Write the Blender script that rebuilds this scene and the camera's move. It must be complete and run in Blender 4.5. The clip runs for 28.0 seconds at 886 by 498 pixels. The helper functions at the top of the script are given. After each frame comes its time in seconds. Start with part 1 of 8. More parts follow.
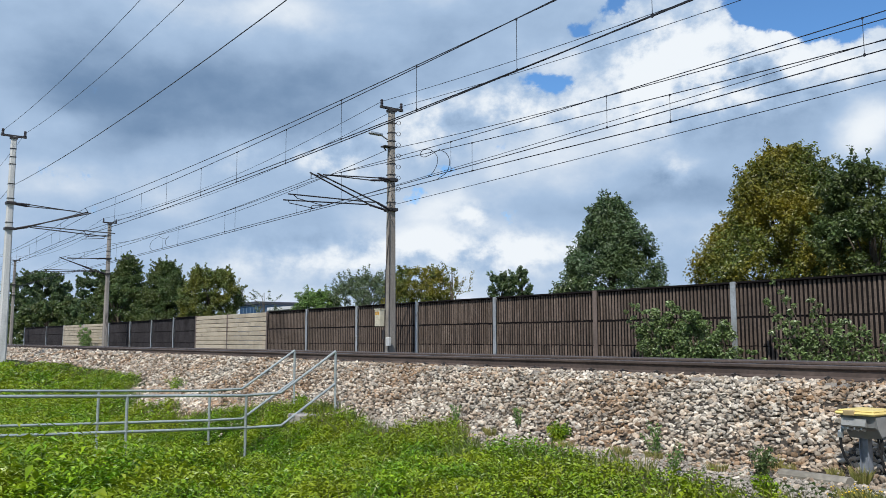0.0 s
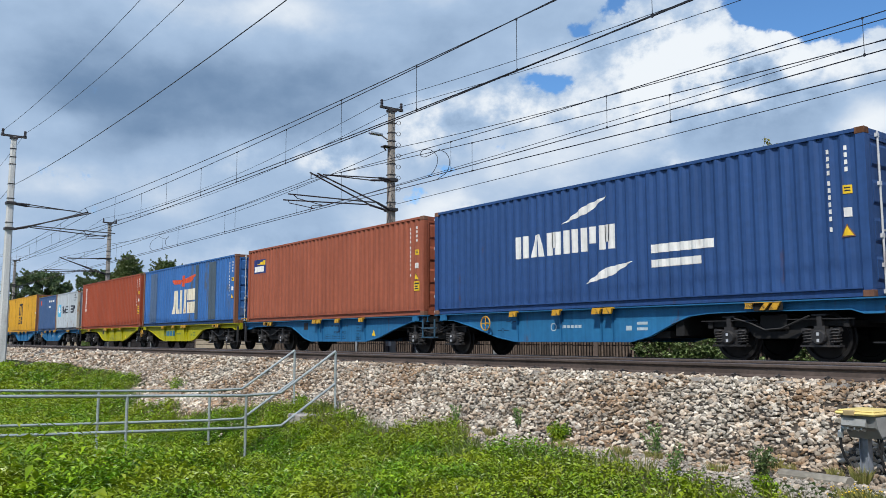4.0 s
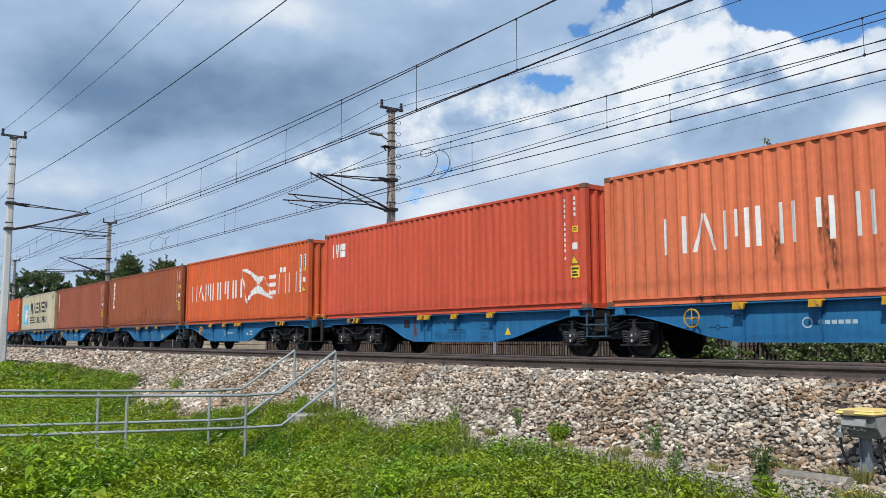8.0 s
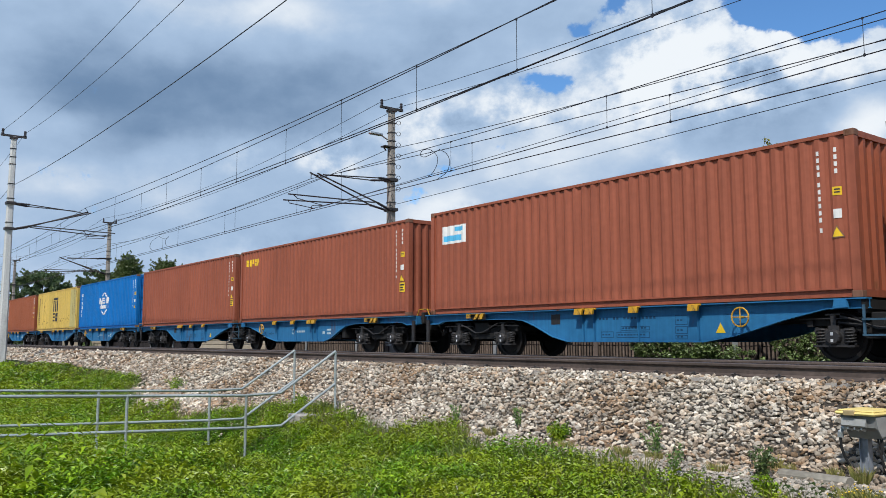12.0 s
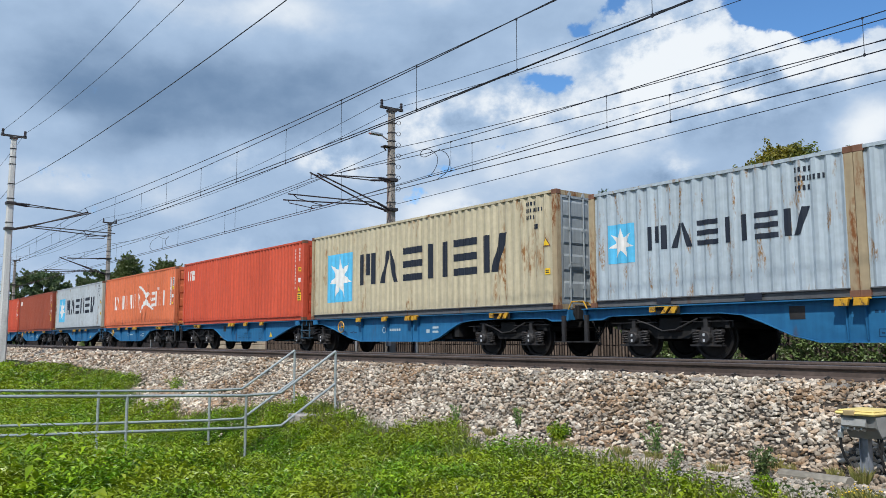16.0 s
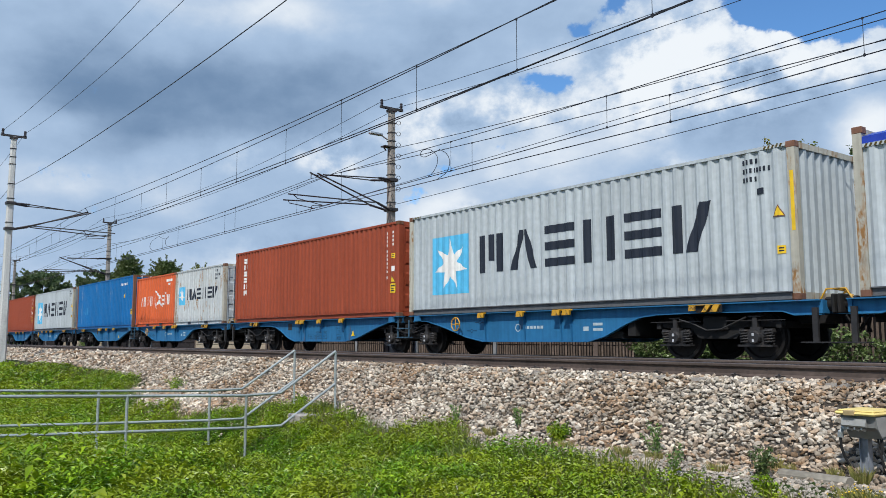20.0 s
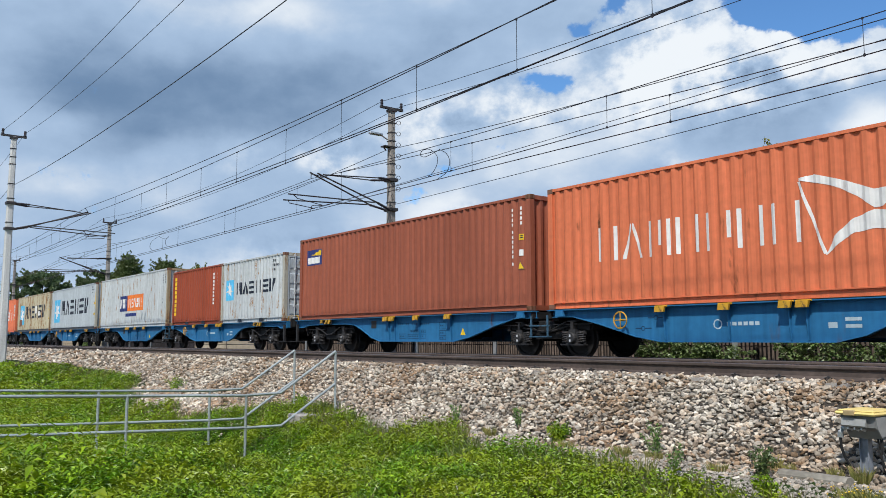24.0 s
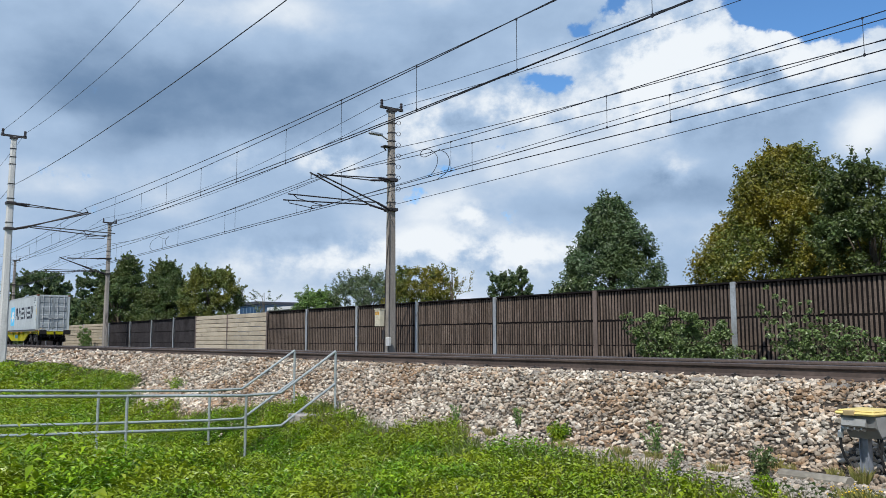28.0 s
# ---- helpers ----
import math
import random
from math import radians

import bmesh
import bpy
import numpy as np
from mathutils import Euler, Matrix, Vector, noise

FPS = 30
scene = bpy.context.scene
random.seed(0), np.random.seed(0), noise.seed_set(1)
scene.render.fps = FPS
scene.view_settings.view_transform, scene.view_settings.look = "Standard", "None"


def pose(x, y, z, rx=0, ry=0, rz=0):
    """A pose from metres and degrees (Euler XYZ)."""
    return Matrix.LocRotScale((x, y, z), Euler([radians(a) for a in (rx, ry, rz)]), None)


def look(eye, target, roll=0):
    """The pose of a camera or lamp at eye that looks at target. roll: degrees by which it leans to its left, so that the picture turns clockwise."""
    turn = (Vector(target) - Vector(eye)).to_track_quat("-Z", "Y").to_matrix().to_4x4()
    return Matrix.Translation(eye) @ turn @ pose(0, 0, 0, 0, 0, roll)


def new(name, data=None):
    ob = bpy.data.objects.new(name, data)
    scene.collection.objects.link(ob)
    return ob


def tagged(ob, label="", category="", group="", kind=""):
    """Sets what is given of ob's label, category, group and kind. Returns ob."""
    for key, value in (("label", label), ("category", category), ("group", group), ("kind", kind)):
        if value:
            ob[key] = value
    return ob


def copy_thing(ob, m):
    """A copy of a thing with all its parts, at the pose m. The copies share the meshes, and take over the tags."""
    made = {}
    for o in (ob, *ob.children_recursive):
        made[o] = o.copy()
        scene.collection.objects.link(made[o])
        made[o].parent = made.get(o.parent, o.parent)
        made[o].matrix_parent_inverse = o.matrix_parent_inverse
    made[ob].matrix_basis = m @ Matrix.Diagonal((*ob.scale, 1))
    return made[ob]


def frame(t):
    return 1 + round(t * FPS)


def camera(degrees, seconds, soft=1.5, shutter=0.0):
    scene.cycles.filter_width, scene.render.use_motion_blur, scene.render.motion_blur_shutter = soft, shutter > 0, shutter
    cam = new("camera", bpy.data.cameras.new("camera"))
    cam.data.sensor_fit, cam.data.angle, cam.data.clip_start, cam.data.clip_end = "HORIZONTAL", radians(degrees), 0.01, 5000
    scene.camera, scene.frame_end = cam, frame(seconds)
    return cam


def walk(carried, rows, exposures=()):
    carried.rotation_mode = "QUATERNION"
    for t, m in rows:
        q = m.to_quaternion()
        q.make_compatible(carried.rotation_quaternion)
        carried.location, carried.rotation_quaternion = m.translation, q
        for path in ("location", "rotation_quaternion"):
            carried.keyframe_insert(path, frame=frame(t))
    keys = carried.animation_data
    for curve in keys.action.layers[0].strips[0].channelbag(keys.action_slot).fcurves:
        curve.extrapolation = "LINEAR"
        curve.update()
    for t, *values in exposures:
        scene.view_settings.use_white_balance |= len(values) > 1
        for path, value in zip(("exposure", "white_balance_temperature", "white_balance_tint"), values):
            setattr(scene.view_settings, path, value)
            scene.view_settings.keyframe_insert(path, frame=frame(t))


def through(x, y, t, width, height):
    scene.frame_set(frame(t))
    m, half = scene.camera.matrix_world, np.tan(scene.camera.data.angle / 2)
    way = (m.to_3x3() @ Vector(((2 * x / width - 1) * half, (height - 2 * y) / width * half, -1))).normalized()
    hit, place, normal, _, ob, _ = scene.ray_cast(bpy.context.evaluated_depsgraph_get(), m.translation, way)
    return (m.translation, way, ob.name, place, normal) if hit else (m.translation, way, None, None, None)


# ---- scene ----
SECONDS = 28.0
SPEED = 24.4            # metres a second, along -x
EYE = (0.0, 0.0, 0.43)
YAW, PITCH = radians(-52.592), radians(6.306)
AIM = (EYE[0] + math.sin(YAW) * math.cos(PITCH), EYE[1] + math.cos(YAW) * math.cos(PITCH), EYE[2] + math.sin(PITCH))

cam = camera(56.814, SECONDS, soft=0.5)
walk(cam, [(0.0, look(EYE, AIM, -0.079)), (SECONDS, look(EYE, AIM, -0.079))])

# ---- light ----
TO_SUN = Vector((0.41, -0.68, 1.05)).normalized()
sun_data = bpy.data.lights.new("sun", "SUN")
sun_data.energy, sun_data.angle, sun_data.color = 4.2, radians(1.1), (1.0, 0.97, 0.915)
sun = new("sun", sun_data)
sun.matrix_world = look((0, 0, 60), Vector((0, 0, 60)) - TO_SUN)


def build_world():
    w = bpy.data.worlds.new("sky")
    scene.world = w
    w.use_nodes = True
    nt = w.node_tree
    nt.nodes.clear()
    N, L = nt.nodes.new, nt.links.new
    out, bg = N("ShaderNodeOutputWorld"), N("ShaderNodeBackground")
    sky = N("ShaderNodeTexSky")
    sky.sky_type, sky.sun_disc = "NISHITA", False
    sky.sun_elevation = math.asin(TO_SUN.z)
    sky.sun_rotation = math.atan2(TO_SUN.x, TO_SUN.y)
    sky.air_density, sky.dust_density, sky.ozone_density = 1.0, 0.1, 2.5
    co = N("ShaderNodeTexCoord")

    def maths(op, a, b=None, c=None, clamp=False):
        n = N("ShaderNodeMath")
        n.operation, n.use_clamp = op, clamp
        for i, v in enumerate((a, b, c)):
            if v is None:
                continue
            if isinstance(v, (int, float)):
                n.inputs[i].default_value = v
            else:
                L(v, n.inputs[i])
        return n.outputs[0]

    def fbm(scale, detail, rough, stretch, off):
        m = N("ShaderNodeMapping")
        m.inputs["Scale"].default_value = stretch
        m.inputs["Location"].default_value = off
        L(co.outputs["Generated"], m.inputs["Vector"])
        t = N("ShaderNodeTexNoise")
        t.inputs["Scale"].default_value, t.inputs["Detail"].default_value, t.inputs["Roughness"].default_value = scale, detail, rough
        L(m.outputs[0], t.inputs["Vector"])
        return t.outputs["Fac"]

    axes = N("ShaderNodeSeparateXYZ")
    L(co.outputs["Generated"], axes.inputs[0])
    around = maths("MULTIPLY", maths("ARCTAN2", axes.outputs[0], axes.outputs[1]), 57.2958)
    above = maths("MULTIPLY", maths("ARCSINE", axes.outputs[2]), 57.2958)
    spot = N("ShaderNodeCombineXYZ")
    bend = N("ShaderNodeTexNoise")
    bend.inputs["Scale"].default_value, bend.inputs["Detail"].default_value, bend.inputs["Roughness"].default_value = 9.0, 5, 0.5
    L(co.outputs["Generated"], bend.inputs["Vector"])
    bends = N("ShaderNodeSeparateXYZ")
    L(bend.outputs["Color"], bends.inputs[0])
    L(maths("ADD", around, maths("MULTIPLY", maths("SUBTRACT", bends.outputs[0], 0.5), 6.0)), spot.inputs[0])
    L(maths("ADD", above, maths("MULTIPLY", maths("SUBTRACT", bends.outputs[1], 0.5), 3.5)), spot.inputs[1])

    def toward(az, el, wide, high):
        """1 in one direction, falling to 0 over the given half width and half height in degrees."""
        n = N("ShaderNodeVectorMath")
        n.operation = "MULTIPLY_ADD"
        L(spot.outputs[0], n.inputs[0])
        n.inputs[1].default_value = (1 / wide, 1 / high, 0)
        n.inputs[2].default_value = (-az / wide, -el / high, 0)
        d = N("ShaderNodeVectorMath")
        d.operation = "LENGTH"
        L(n.outputs[0], d.inputs[0])
        r = N("ShaderNodeMapRange")
        r.interpolation_type = "SMOOTHSTEP"
        L(d.outputs["Value"], r.inputs["Value"])
        r.inputs["From Min"].default_value, r.inputs["From Max"].default_value = 1.1, 0.1
        return r.outputs[0]

    def ramp(fac, lo, hi):
        r = N("ShaderNodeMapRange")
        r.interpolation_type = "SMOOTHSTEP"
        L(fac, r.inputs["Value"])
        r.inputs["From Min"].default_value, r.inputs["From Max"].default_value = lo, hi
        return r.outputs[0]

    def mix(f, a, b):
        n = N("ShaderNodeMix")
        n.data_type = "RGBA"
        L(f, n.inputs[0])
        for i, v in ((6, a), (7, b)):
            if isinstance(v, tuple):
                n.inputs[i].default_value = (*v, 1)
            else:
                L(v, n.inputs[i])
        return n.outputs[2]

    def pile(first, spots):
        for az, el, wide, high, amount in spots:
            first = maths("ADD", first, maths("MULTIPLY", toward(az, el, wide, high), amount))
        return first

    big = fbm(3.2, 4, 0.5, (1, 1, 2.2), (3.1, 0.4, 1.7))
    wisp = fbm(7.0, 8, 0.52, (1, 1, 2.0), (0.3, 5.2, 2.2))
    puff = fbm(15.0, 12, 0.60, (1, 1, 1.25), (1.3, 2.2, 7.2))
    puff_up = fbm(15.0, 12, 0.60, (1, 1, 1.25), (1.32, 2.2, 7.235))
    # how much cloud there is: blue gaps between the banks
    cover = maths("MULTIPLY_ADD", maths("SUBTRACT", big, 0.5), 0.5, 0.42)
    cover = maths("MULTIPLY_ADD", maths("SUBTRACT", wisp, 0.5), 0.7, cover)
    cover = maths("MULTIPLY_ADD", maths("SUBTRACT", puff, 0.5), 1.7, cover)
    # the banks thin out overhead, where the sun stands clear
    cover = maths("SUBTRACT", cover, maths("MULTIPLY", ramp(above, 27.0, 42.0), 0.42))
    mask = ramp(pile(cover, GAPS), -0.03, 0.16)
    # how bright the cloud is, with lit tops and shaded undersides on the heaped ones
    heap = pile(0.1, HEAPS)
    tone = maths("MULTIPLY_ADD", maths("SUBTRACT", big, 0.5), 0.5, 0.60)
    tone = maths("MULTIPLY_ADD", maths("SUBTRACT", wisp, 0.5), 0.75, tone)
    relief = maths("MULTIPLY_ADD", maths("SUBTRACT", puff, puff_up), 1.6, maths("MULTIPLY", maths("SUBTRACT", puff, 0.5), 0.8))
    tone = maths("ADD", tone, maths("MULTIPLY", relief, heap))
    tone = pile(tone, TONES)
    t1 = ramp(tone, -0.05, 0.62)
    t2 = ramp(tone, 0.50, 1.05)
    cloud = mix(t2, mix(t1, (0.155, 0.255, 0.415), (0.395, 0.535, 0.735)), (0.87, 0.92, 0.97))
    scaled = N("ShaderNodeVectorMath")
    scaled.operation = "MULTIPLY"
    L(sky.outputs[0], scaled.inputs[0])
    scaled.inputs[1].default_value = (0.082, 0.122, 0.155)
    L(mix(mask, scaled.outputs[0], cloud), bg.inputs["Color"])
    bg.inputs["Strength"].default_value = 1.0
    L(bg.outputs[0], out.inputs[0])


# directions (azimuth from +y towards +x, elevation), half widths, half heights, amounts
GAPS = [(-61.4, 7.1, 6.2, 3.1, 0.3), (-67.1, 18.3, 16.0, 7.3, 0.3), (-71.3, 11.3, 10.8, 2.2, 0.1), (-30.6, 21.7, 5.2, 4.7, -0.8), (-25.2, 21.3, 7.0, 5.0, -0.8), (-28.0, 22.6, 11.0, 4.6, -0.6), (-39.5, 22.4, 2.9, 1.9, -0.75), (-42.2, 21.0, 2.9, 1.2, -0.5), (-45.7, 17.5, 4.2, 1.1, -0.24), (-54.0, 11.5, 2.4, 2.1, -0.4), (-54.5, 9.9, 2.1, 1.4, -0.45), (-59.2, 15.7, 4.3, 1.8, -0.35), (-80.3, 13.9, 3.5, 1.8, -0.3), (-44.8, 6.5, 4.1, 1.7, -0.35), (-48.8, 7.9, 2.8, 1.8, -0.3), (-36.8, 18.1, 9.5, 8.1, 0.5), (-31.4, 16.5, 11.5, 3.8, 0.3)]
TONES = [(-59.7, 12.4, 3.2, 1.7, 0.3), (-54.2, 14.8, 3.6, 2.1, 0.26), (-56.3, 7.9, 7.9, 2.0, 0.08), (-79.7, 13.4, 2.9, 1.4, 0.12), (-70.4, 15.4, 13.2, 5.1, -0.37), (-79.2, 17.3, 10.4, 6.5, -0.2), (-58.4, 16.8, 13.6, 5.7, -0.3), (-61.5, 13.5, 6.3, 2.3, -0.1), (-63.7, 21.8, 6.3, 2.2, 0.26), (-78.5, 10.4, 6.8, 2.1, 0.2), (-66.6, 12.5, 7.6, 1.7, 0.24), (-62.3, 11.7, 4.7, 1.5, -0.06), (-57.9, 5.9, 14.1, 2.4, 0.14), (-71.2, 7.5, 15.0, 3.0, -0.1), (-53.3, 8.9, 3.2, 1.4, 0.14), (-56.0, 11.5, 8.0, 2.3, -0.08), (-36.4, 19.2, 6.2, 4.2, 0.42), (-43.5, 17.8, 4.3, 2.8, 0.3), (-48.7, 16.1, 4.4, 1.7, 0.35), (-40.0, 15.4, 7.4, 3.0, 0.15), (-31.4, 17.2, 5.4, 2.1, 0.3), (-26.2, 17.1, 5.3, 2.0, 0.28), (-24.7, 13.1, 2.5, 2.4, 0.4), (-47.9, 12.8, 6.3, 2.3, 0.2), (-41.6, 13.0, 5.0, 1.9, 0.1), (-31.5, 13.3, 6.7, 2.9, -0.22), (-38.2, 9.8, 7.2, 2.3, -0.28), (-44.0, 8.8, 5.8, 1.9, -0.22), (-31.7, 10.0, 6.7, 2.2, -0.2), (-43.8, 21.9, 4.3, 2.2, -0.1), (-50.7, 21.0, 6.9, 4.0, -0.25), (-46.4, 5.9, 5.8, 1.4, 0.28), (-53.9, 6.7, 3.2, 1.6, 0.3), (-51.4, 8.7, 1.2, 0.7, 0.5), (-37.3, 11.2, 3.2, 1.5, 0.08), (-60.3, 5.9, 4.7, 1.6, 0.12)]
HEAPS = [(-59.7, 12.4, 4.4, 2.3, 0.8), (-53.6, 14.6, 4.8, 2.7, 0.7), (-57.9, 5.9, 14.1, 2.4, 0.6), (-66.5, 12.1, 4.5, 1.5, 0.25), (-36.5, 18.4, 9.2, 6.0, 1.0), (-47.1, 16.1, 5.9, 2.7, 0.8), (-28.9, 16.9, 8.0, 3.1, 0.8), (-48.0, 5.9, 9.6, 2.4, 0.6), (-51.4, 8.7, 2.0, 1.2, 0.8), (-37.3, 11.2, 3.3, 1.9, 0.5)]
build_world()
scene.view_settings.exposure = 0.0

# ---- materials ----
MATS = {}


def material(name, base, rough=0.6, metal=0.0, grain=30.0, vary=0.25, bump=0.15, stain=None, stain_amount=0.0, stain_scale=2.0, streak=False, island=0.0, per_object=0.0, spec=0.5, distance=0.01, tint=None, drift=0.9):
    """A painted, stony or woody surface with grain, broad variation, stains and relief."""
    if name in MATS:
        return MATS[name]
    m = bpy.data.materials.new(name)
    m.use_nodes = True
    nt = m.node_tree
    N, L = nt.nodes.new, nt.links.new
    p = nt.nodes["Principled BSDF"]
    p.inputs["Roughness"].default_value, p.inputs["Metallic"].default_value = rough, metal
    p.inputs["Specular IOR Level"].default_value = spec
    co = N("ShaderNodeTexCoord")
    if per_object or streak:
        # each thing wears in its own way
        info0 = N("ShaderNodeObjectInfo")
        shift = N("ShaderNodeVectorMath")
        shift.operation = "MULTIPLY_ADD"
        comb = N("ShaderNodeCombineXYZ")
        for i in range(3):
            L(info0.outputs["Random"], comb.inputs[i])
        L(comb.outputs[0], shift.inputs[0])
        shift.inputs[1].default_value = (37.0, 11.0, 23.0)
        L(co.outputs["Object"], shift.inputs[2])
        vec = shift.outputs[0]
    else:
        vec = co.outputs["Object"]

    def tex(scale, detail, stretch=(1, 1, 1)):
        mp = N("ShaderNodeMapping")
        mp.inputs["Scale"].default_value = stretch
        L(vec, mp.inputs["Vector"])
        t = N("ShaderNodeTexNoise")
        t.inputs["Scale"].default_value, t.inputs["Detail"].default_value = scale, detail
        L(mp.outputs[0], t.inputs["Vector"])
        return t.outputs["Fac"]

    def mapped(v, a, b, c, d):
        r = N("ShaderNodeMapRange")
        L(v, r.inputs["Value"])
        for k, x in zip(("From Min", "From Max", "To Min", "To Max"), (a, b, c, d)):
            r.inputs[k].default_value = x
        return r.outputs[0]

    def times(a, b):
        n = N("ShaderNodeMath")
        n.operation = "MULTIPLY"
        L(a, n.inputs[0])
        L(b, n.inputs[1])
        return n.outputs[0]

    g = tex(grain, 6)
    broad = tex(grain / 14.0, 4, (1, 1, 0.35) if streak else (1, 1, 1))
    value = times(mapped(g, 0.3, 0.7, 1 - vary * 0.5, 1 + vary * 0.5), mapped(broad, 0.3, 0.7, 1 - vary * 0.6, 1 + vary * 0.6))
    if streak:
        value = times(value, mapped(tex(11.0, 4, (1, 1, 0.045)), 0.3, 0.7, 0.86, 1.10))
    if island:
        geo = N("ShaderNodeNewGeometry")
        value = times(value, mapped(geo.outputs["Random Per Island"], 0, 1, 1 - island, 1 + island))
    if per_object:
        info = N("ShaderNodeObjectInfo")
        value = times(value, mapped(info.outputs["Random"], 0, 1, 1 - per_object, 1 + per_object))
    colour = N("ShaderNodeRGB")
    colour.outputs[0].default_value = (*base, 1)
    source = colour.outputs[0]
    if tint:
        # a second hue, piece by piece or in broad drifts
        mxt = N("ShaderNodeMix")
        mxt.data_type = "RGBA"
        if island:
            wn = N("ShaderNodeTexWhiteNoise")
            wn.noise_dimensions = "1D"
            L(geo.outputs["Random Per Island"], wn.inputs["W"])
            both = N("ShaderNodeMath")
            both.operation = "MULTIPLY_ADD"
            L(tex(drift, 3), both.inputs[0])
            both.inputs[1].default_value = 2.2
            L(wn.outputs["Value"], both.inputs[2])
            L(mapped(both.outputs[0], 1.2, 2.2, 0, 1), mxt.inputs[0])
        else:
            L(mapped(broad, 0.42, 0.62, 0, 1), mxt.inputs[0])
        mxt.inputs[6].default_value = (*base, 1)
        mxt.inputs[7].default_value = (*tint, 1)
        source = mxt.outputs[2]
    mul = N("ShaderNodeVectorMath")
    mul.operation = "SCALE"
    L(source, mul.inputs[0])
    L(value, mul.inputs["Scale"])
    result = mul.outputs[0]
    if stain:
        s = tex(stain_scale, 9, (1, 1, 0.22) if streak else (1, 1, 1))
        f = mapped(s, 0.72 - 0.36 * stain_amount, 0.80 - 0.34 * stain_amount, 0, 1)
        f = times(f, mapped(tex(stain_scale * 6, 5, (1, 1, 0.4) if streak else (1, 1, 1)), 0.38, 0.58, 0, 1))
        mx = N("ShaderNodeMix")
        mx.data_type = "RGBA"
        L(f, mx.inputs[0])
        L(result, mx.inputs[6])
        mx.inputs[7].default_value = (*stain, 1)
        result = mx.outputs[2]
        L(mapped(f, 0, 1, rough, min(1, rough + 0.3)), p.inputs["Roughness"])
    L(result, p.inputs["Base Color"])
    if bump:
        b = N("ShaderNodeBump")
        b.inputs["Strength"].default_value, b.inputs["Distance"].default_value = bump, distance
        L(g, b.inputs["Height"])
        L(b.outputs[0], p.inputs["Normal"])
    MATS[name] = m
    return m


def leaf_material(name, base, second, island=0.35, patch=None, size=0.5, through=0.22, gloss=0.5):
    if name in MATS:
        return MATS[name]
    m = material(name, base, 0.38, 0, 5.0, 0.35, 0.0, island=island, tint=second, spec=gloss)
    nt = m.node_tree
    p = nt.nodes["Principled BSDF"]
    src = p.inputs["Base Color"].links[0].from_socket
    if patch:
        # whole boughs that have turned another colour
        where = nt.nodes.new("ShaderNodeTexCoord")
        n = nt.nodes.new("ShaderNodeTexNoise")
        n.inputs["Scale"].default_value, n.inputs["Detail"].default_value = size, 3
        nt.links.new(where.outputs["Object"], n.inputs["Vector"])
        r = nt.nodes.new("ShaderNodeMapRange")
        r.inputs["From Min"].default_value, r.inputs["From Max"].default_value, r.inputs["To Max"].default_value = 0.40, 0.62, 0.85
        nt.links.new(n.outputs["Fac"], r.inputs["Value"])
        mx = nt.nodes.new("ShaderNodeMix")
        mx.data_type = "RGBA"
        nt.links.new(r.outputs[0], mx.inputs[0])
        nt.links.new(src, mx.inputs[6])
        mx.inputs[7].default_value = (*patch, 1)
        src = mx.outputs[2]
        nt.links.new(src, p.inputs["Base Color"])
    t = nt.nodes.new("ShaderNodeBsdfTranslucent")
    nt.links.new(src, t.inputs[0])
    mx = nt.nodes.new("ShaderNodeMixShader")
    mx.inputs[0].default_value = through
    nt.links.new(p.outputs[0], mx.inputs[1])
    nt.links.new(t.outputs[0], mx.inputs[2])
    nt.links.new(mx.outputs[0], nt.nodes["Material Output"].inputs[0])
    return m


def paint(name, base, wear=0.25, rough=0.55, vary=0.16, rust=(0.11, 0.045, 0.02), scale=1.6, spec=0.22):
    return material("paint_" + name, base, rough, 0, 7.0, vary, 0.05, rust if wear > 0 else None, wear, scale, streak=True, spec=spec)


BALLAST = material("ballast_stone", (0.465, 0.415, 0.343), 0.85, 0, 40, 0.5, 0.3, island=0.52, tint=(0.275, 0.18, 0.108), distance=0.004, spec=0.25)
# Bed coloured near-black: the shade between the pale stones is put into it.
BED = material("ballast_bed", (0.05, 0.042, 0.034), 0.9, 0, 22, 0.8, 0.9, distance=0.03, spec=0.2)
SOIL = material("soil", (0.05, 0.042, 0.026), 0.95, 0, 5, 0.5, 0.4, (0.03, 0.055, 0.012), 0.85, 0.8, spec=0.1)
GRAVEL = material("gravel", (0.37, 0.33, 0.28), 0.9, 0, 45, 0.6, 0.8, distance=0.02, spec=0.2)
RAIL_SIDE = material("rail_rust", (0.088, 0.066, 0.056), 0.75, 0.1, 18, 0.4, 0.25, spec=0.3)
RAIL_HEAD = material("rail_head", (0.20, 0.18, 0.17), 0.38, 0.8, 40, 0.3, 0.1)
SLEEPER = material("sleeper_concrete", (0.34, 0.31, 0.28), 0.85, 0, 20, 0.3, 0.2)
SLAT = material("slat_wood", (0.135, 0.104, 0.084), 0.85, 0, 12, 0.5, 0.25, (0.12, 0.09, 0.07), 0.5, 1.2, per_object=0.28, spec=0.2)
SLAT_DARK = material("slat_black", (0.040, 0.036, 0.038), 0.85, 0, 12, 0.5, 0.25, spec=0.2)
CONCRETE_PALE = material("mast_concrete_pale", (0.56, 0.56, 0.54), 0.8, 0, 14, 0.2, 0.2, (0.3, 0.29, 0.27), 0.25, 0.9, streak=True, spec=0.2)
# Near-black puts the shade of the slat gaps into the backing; capping shares it.
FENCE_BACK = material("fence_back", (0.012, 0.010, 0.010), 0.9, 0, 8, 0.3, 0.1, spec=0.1)
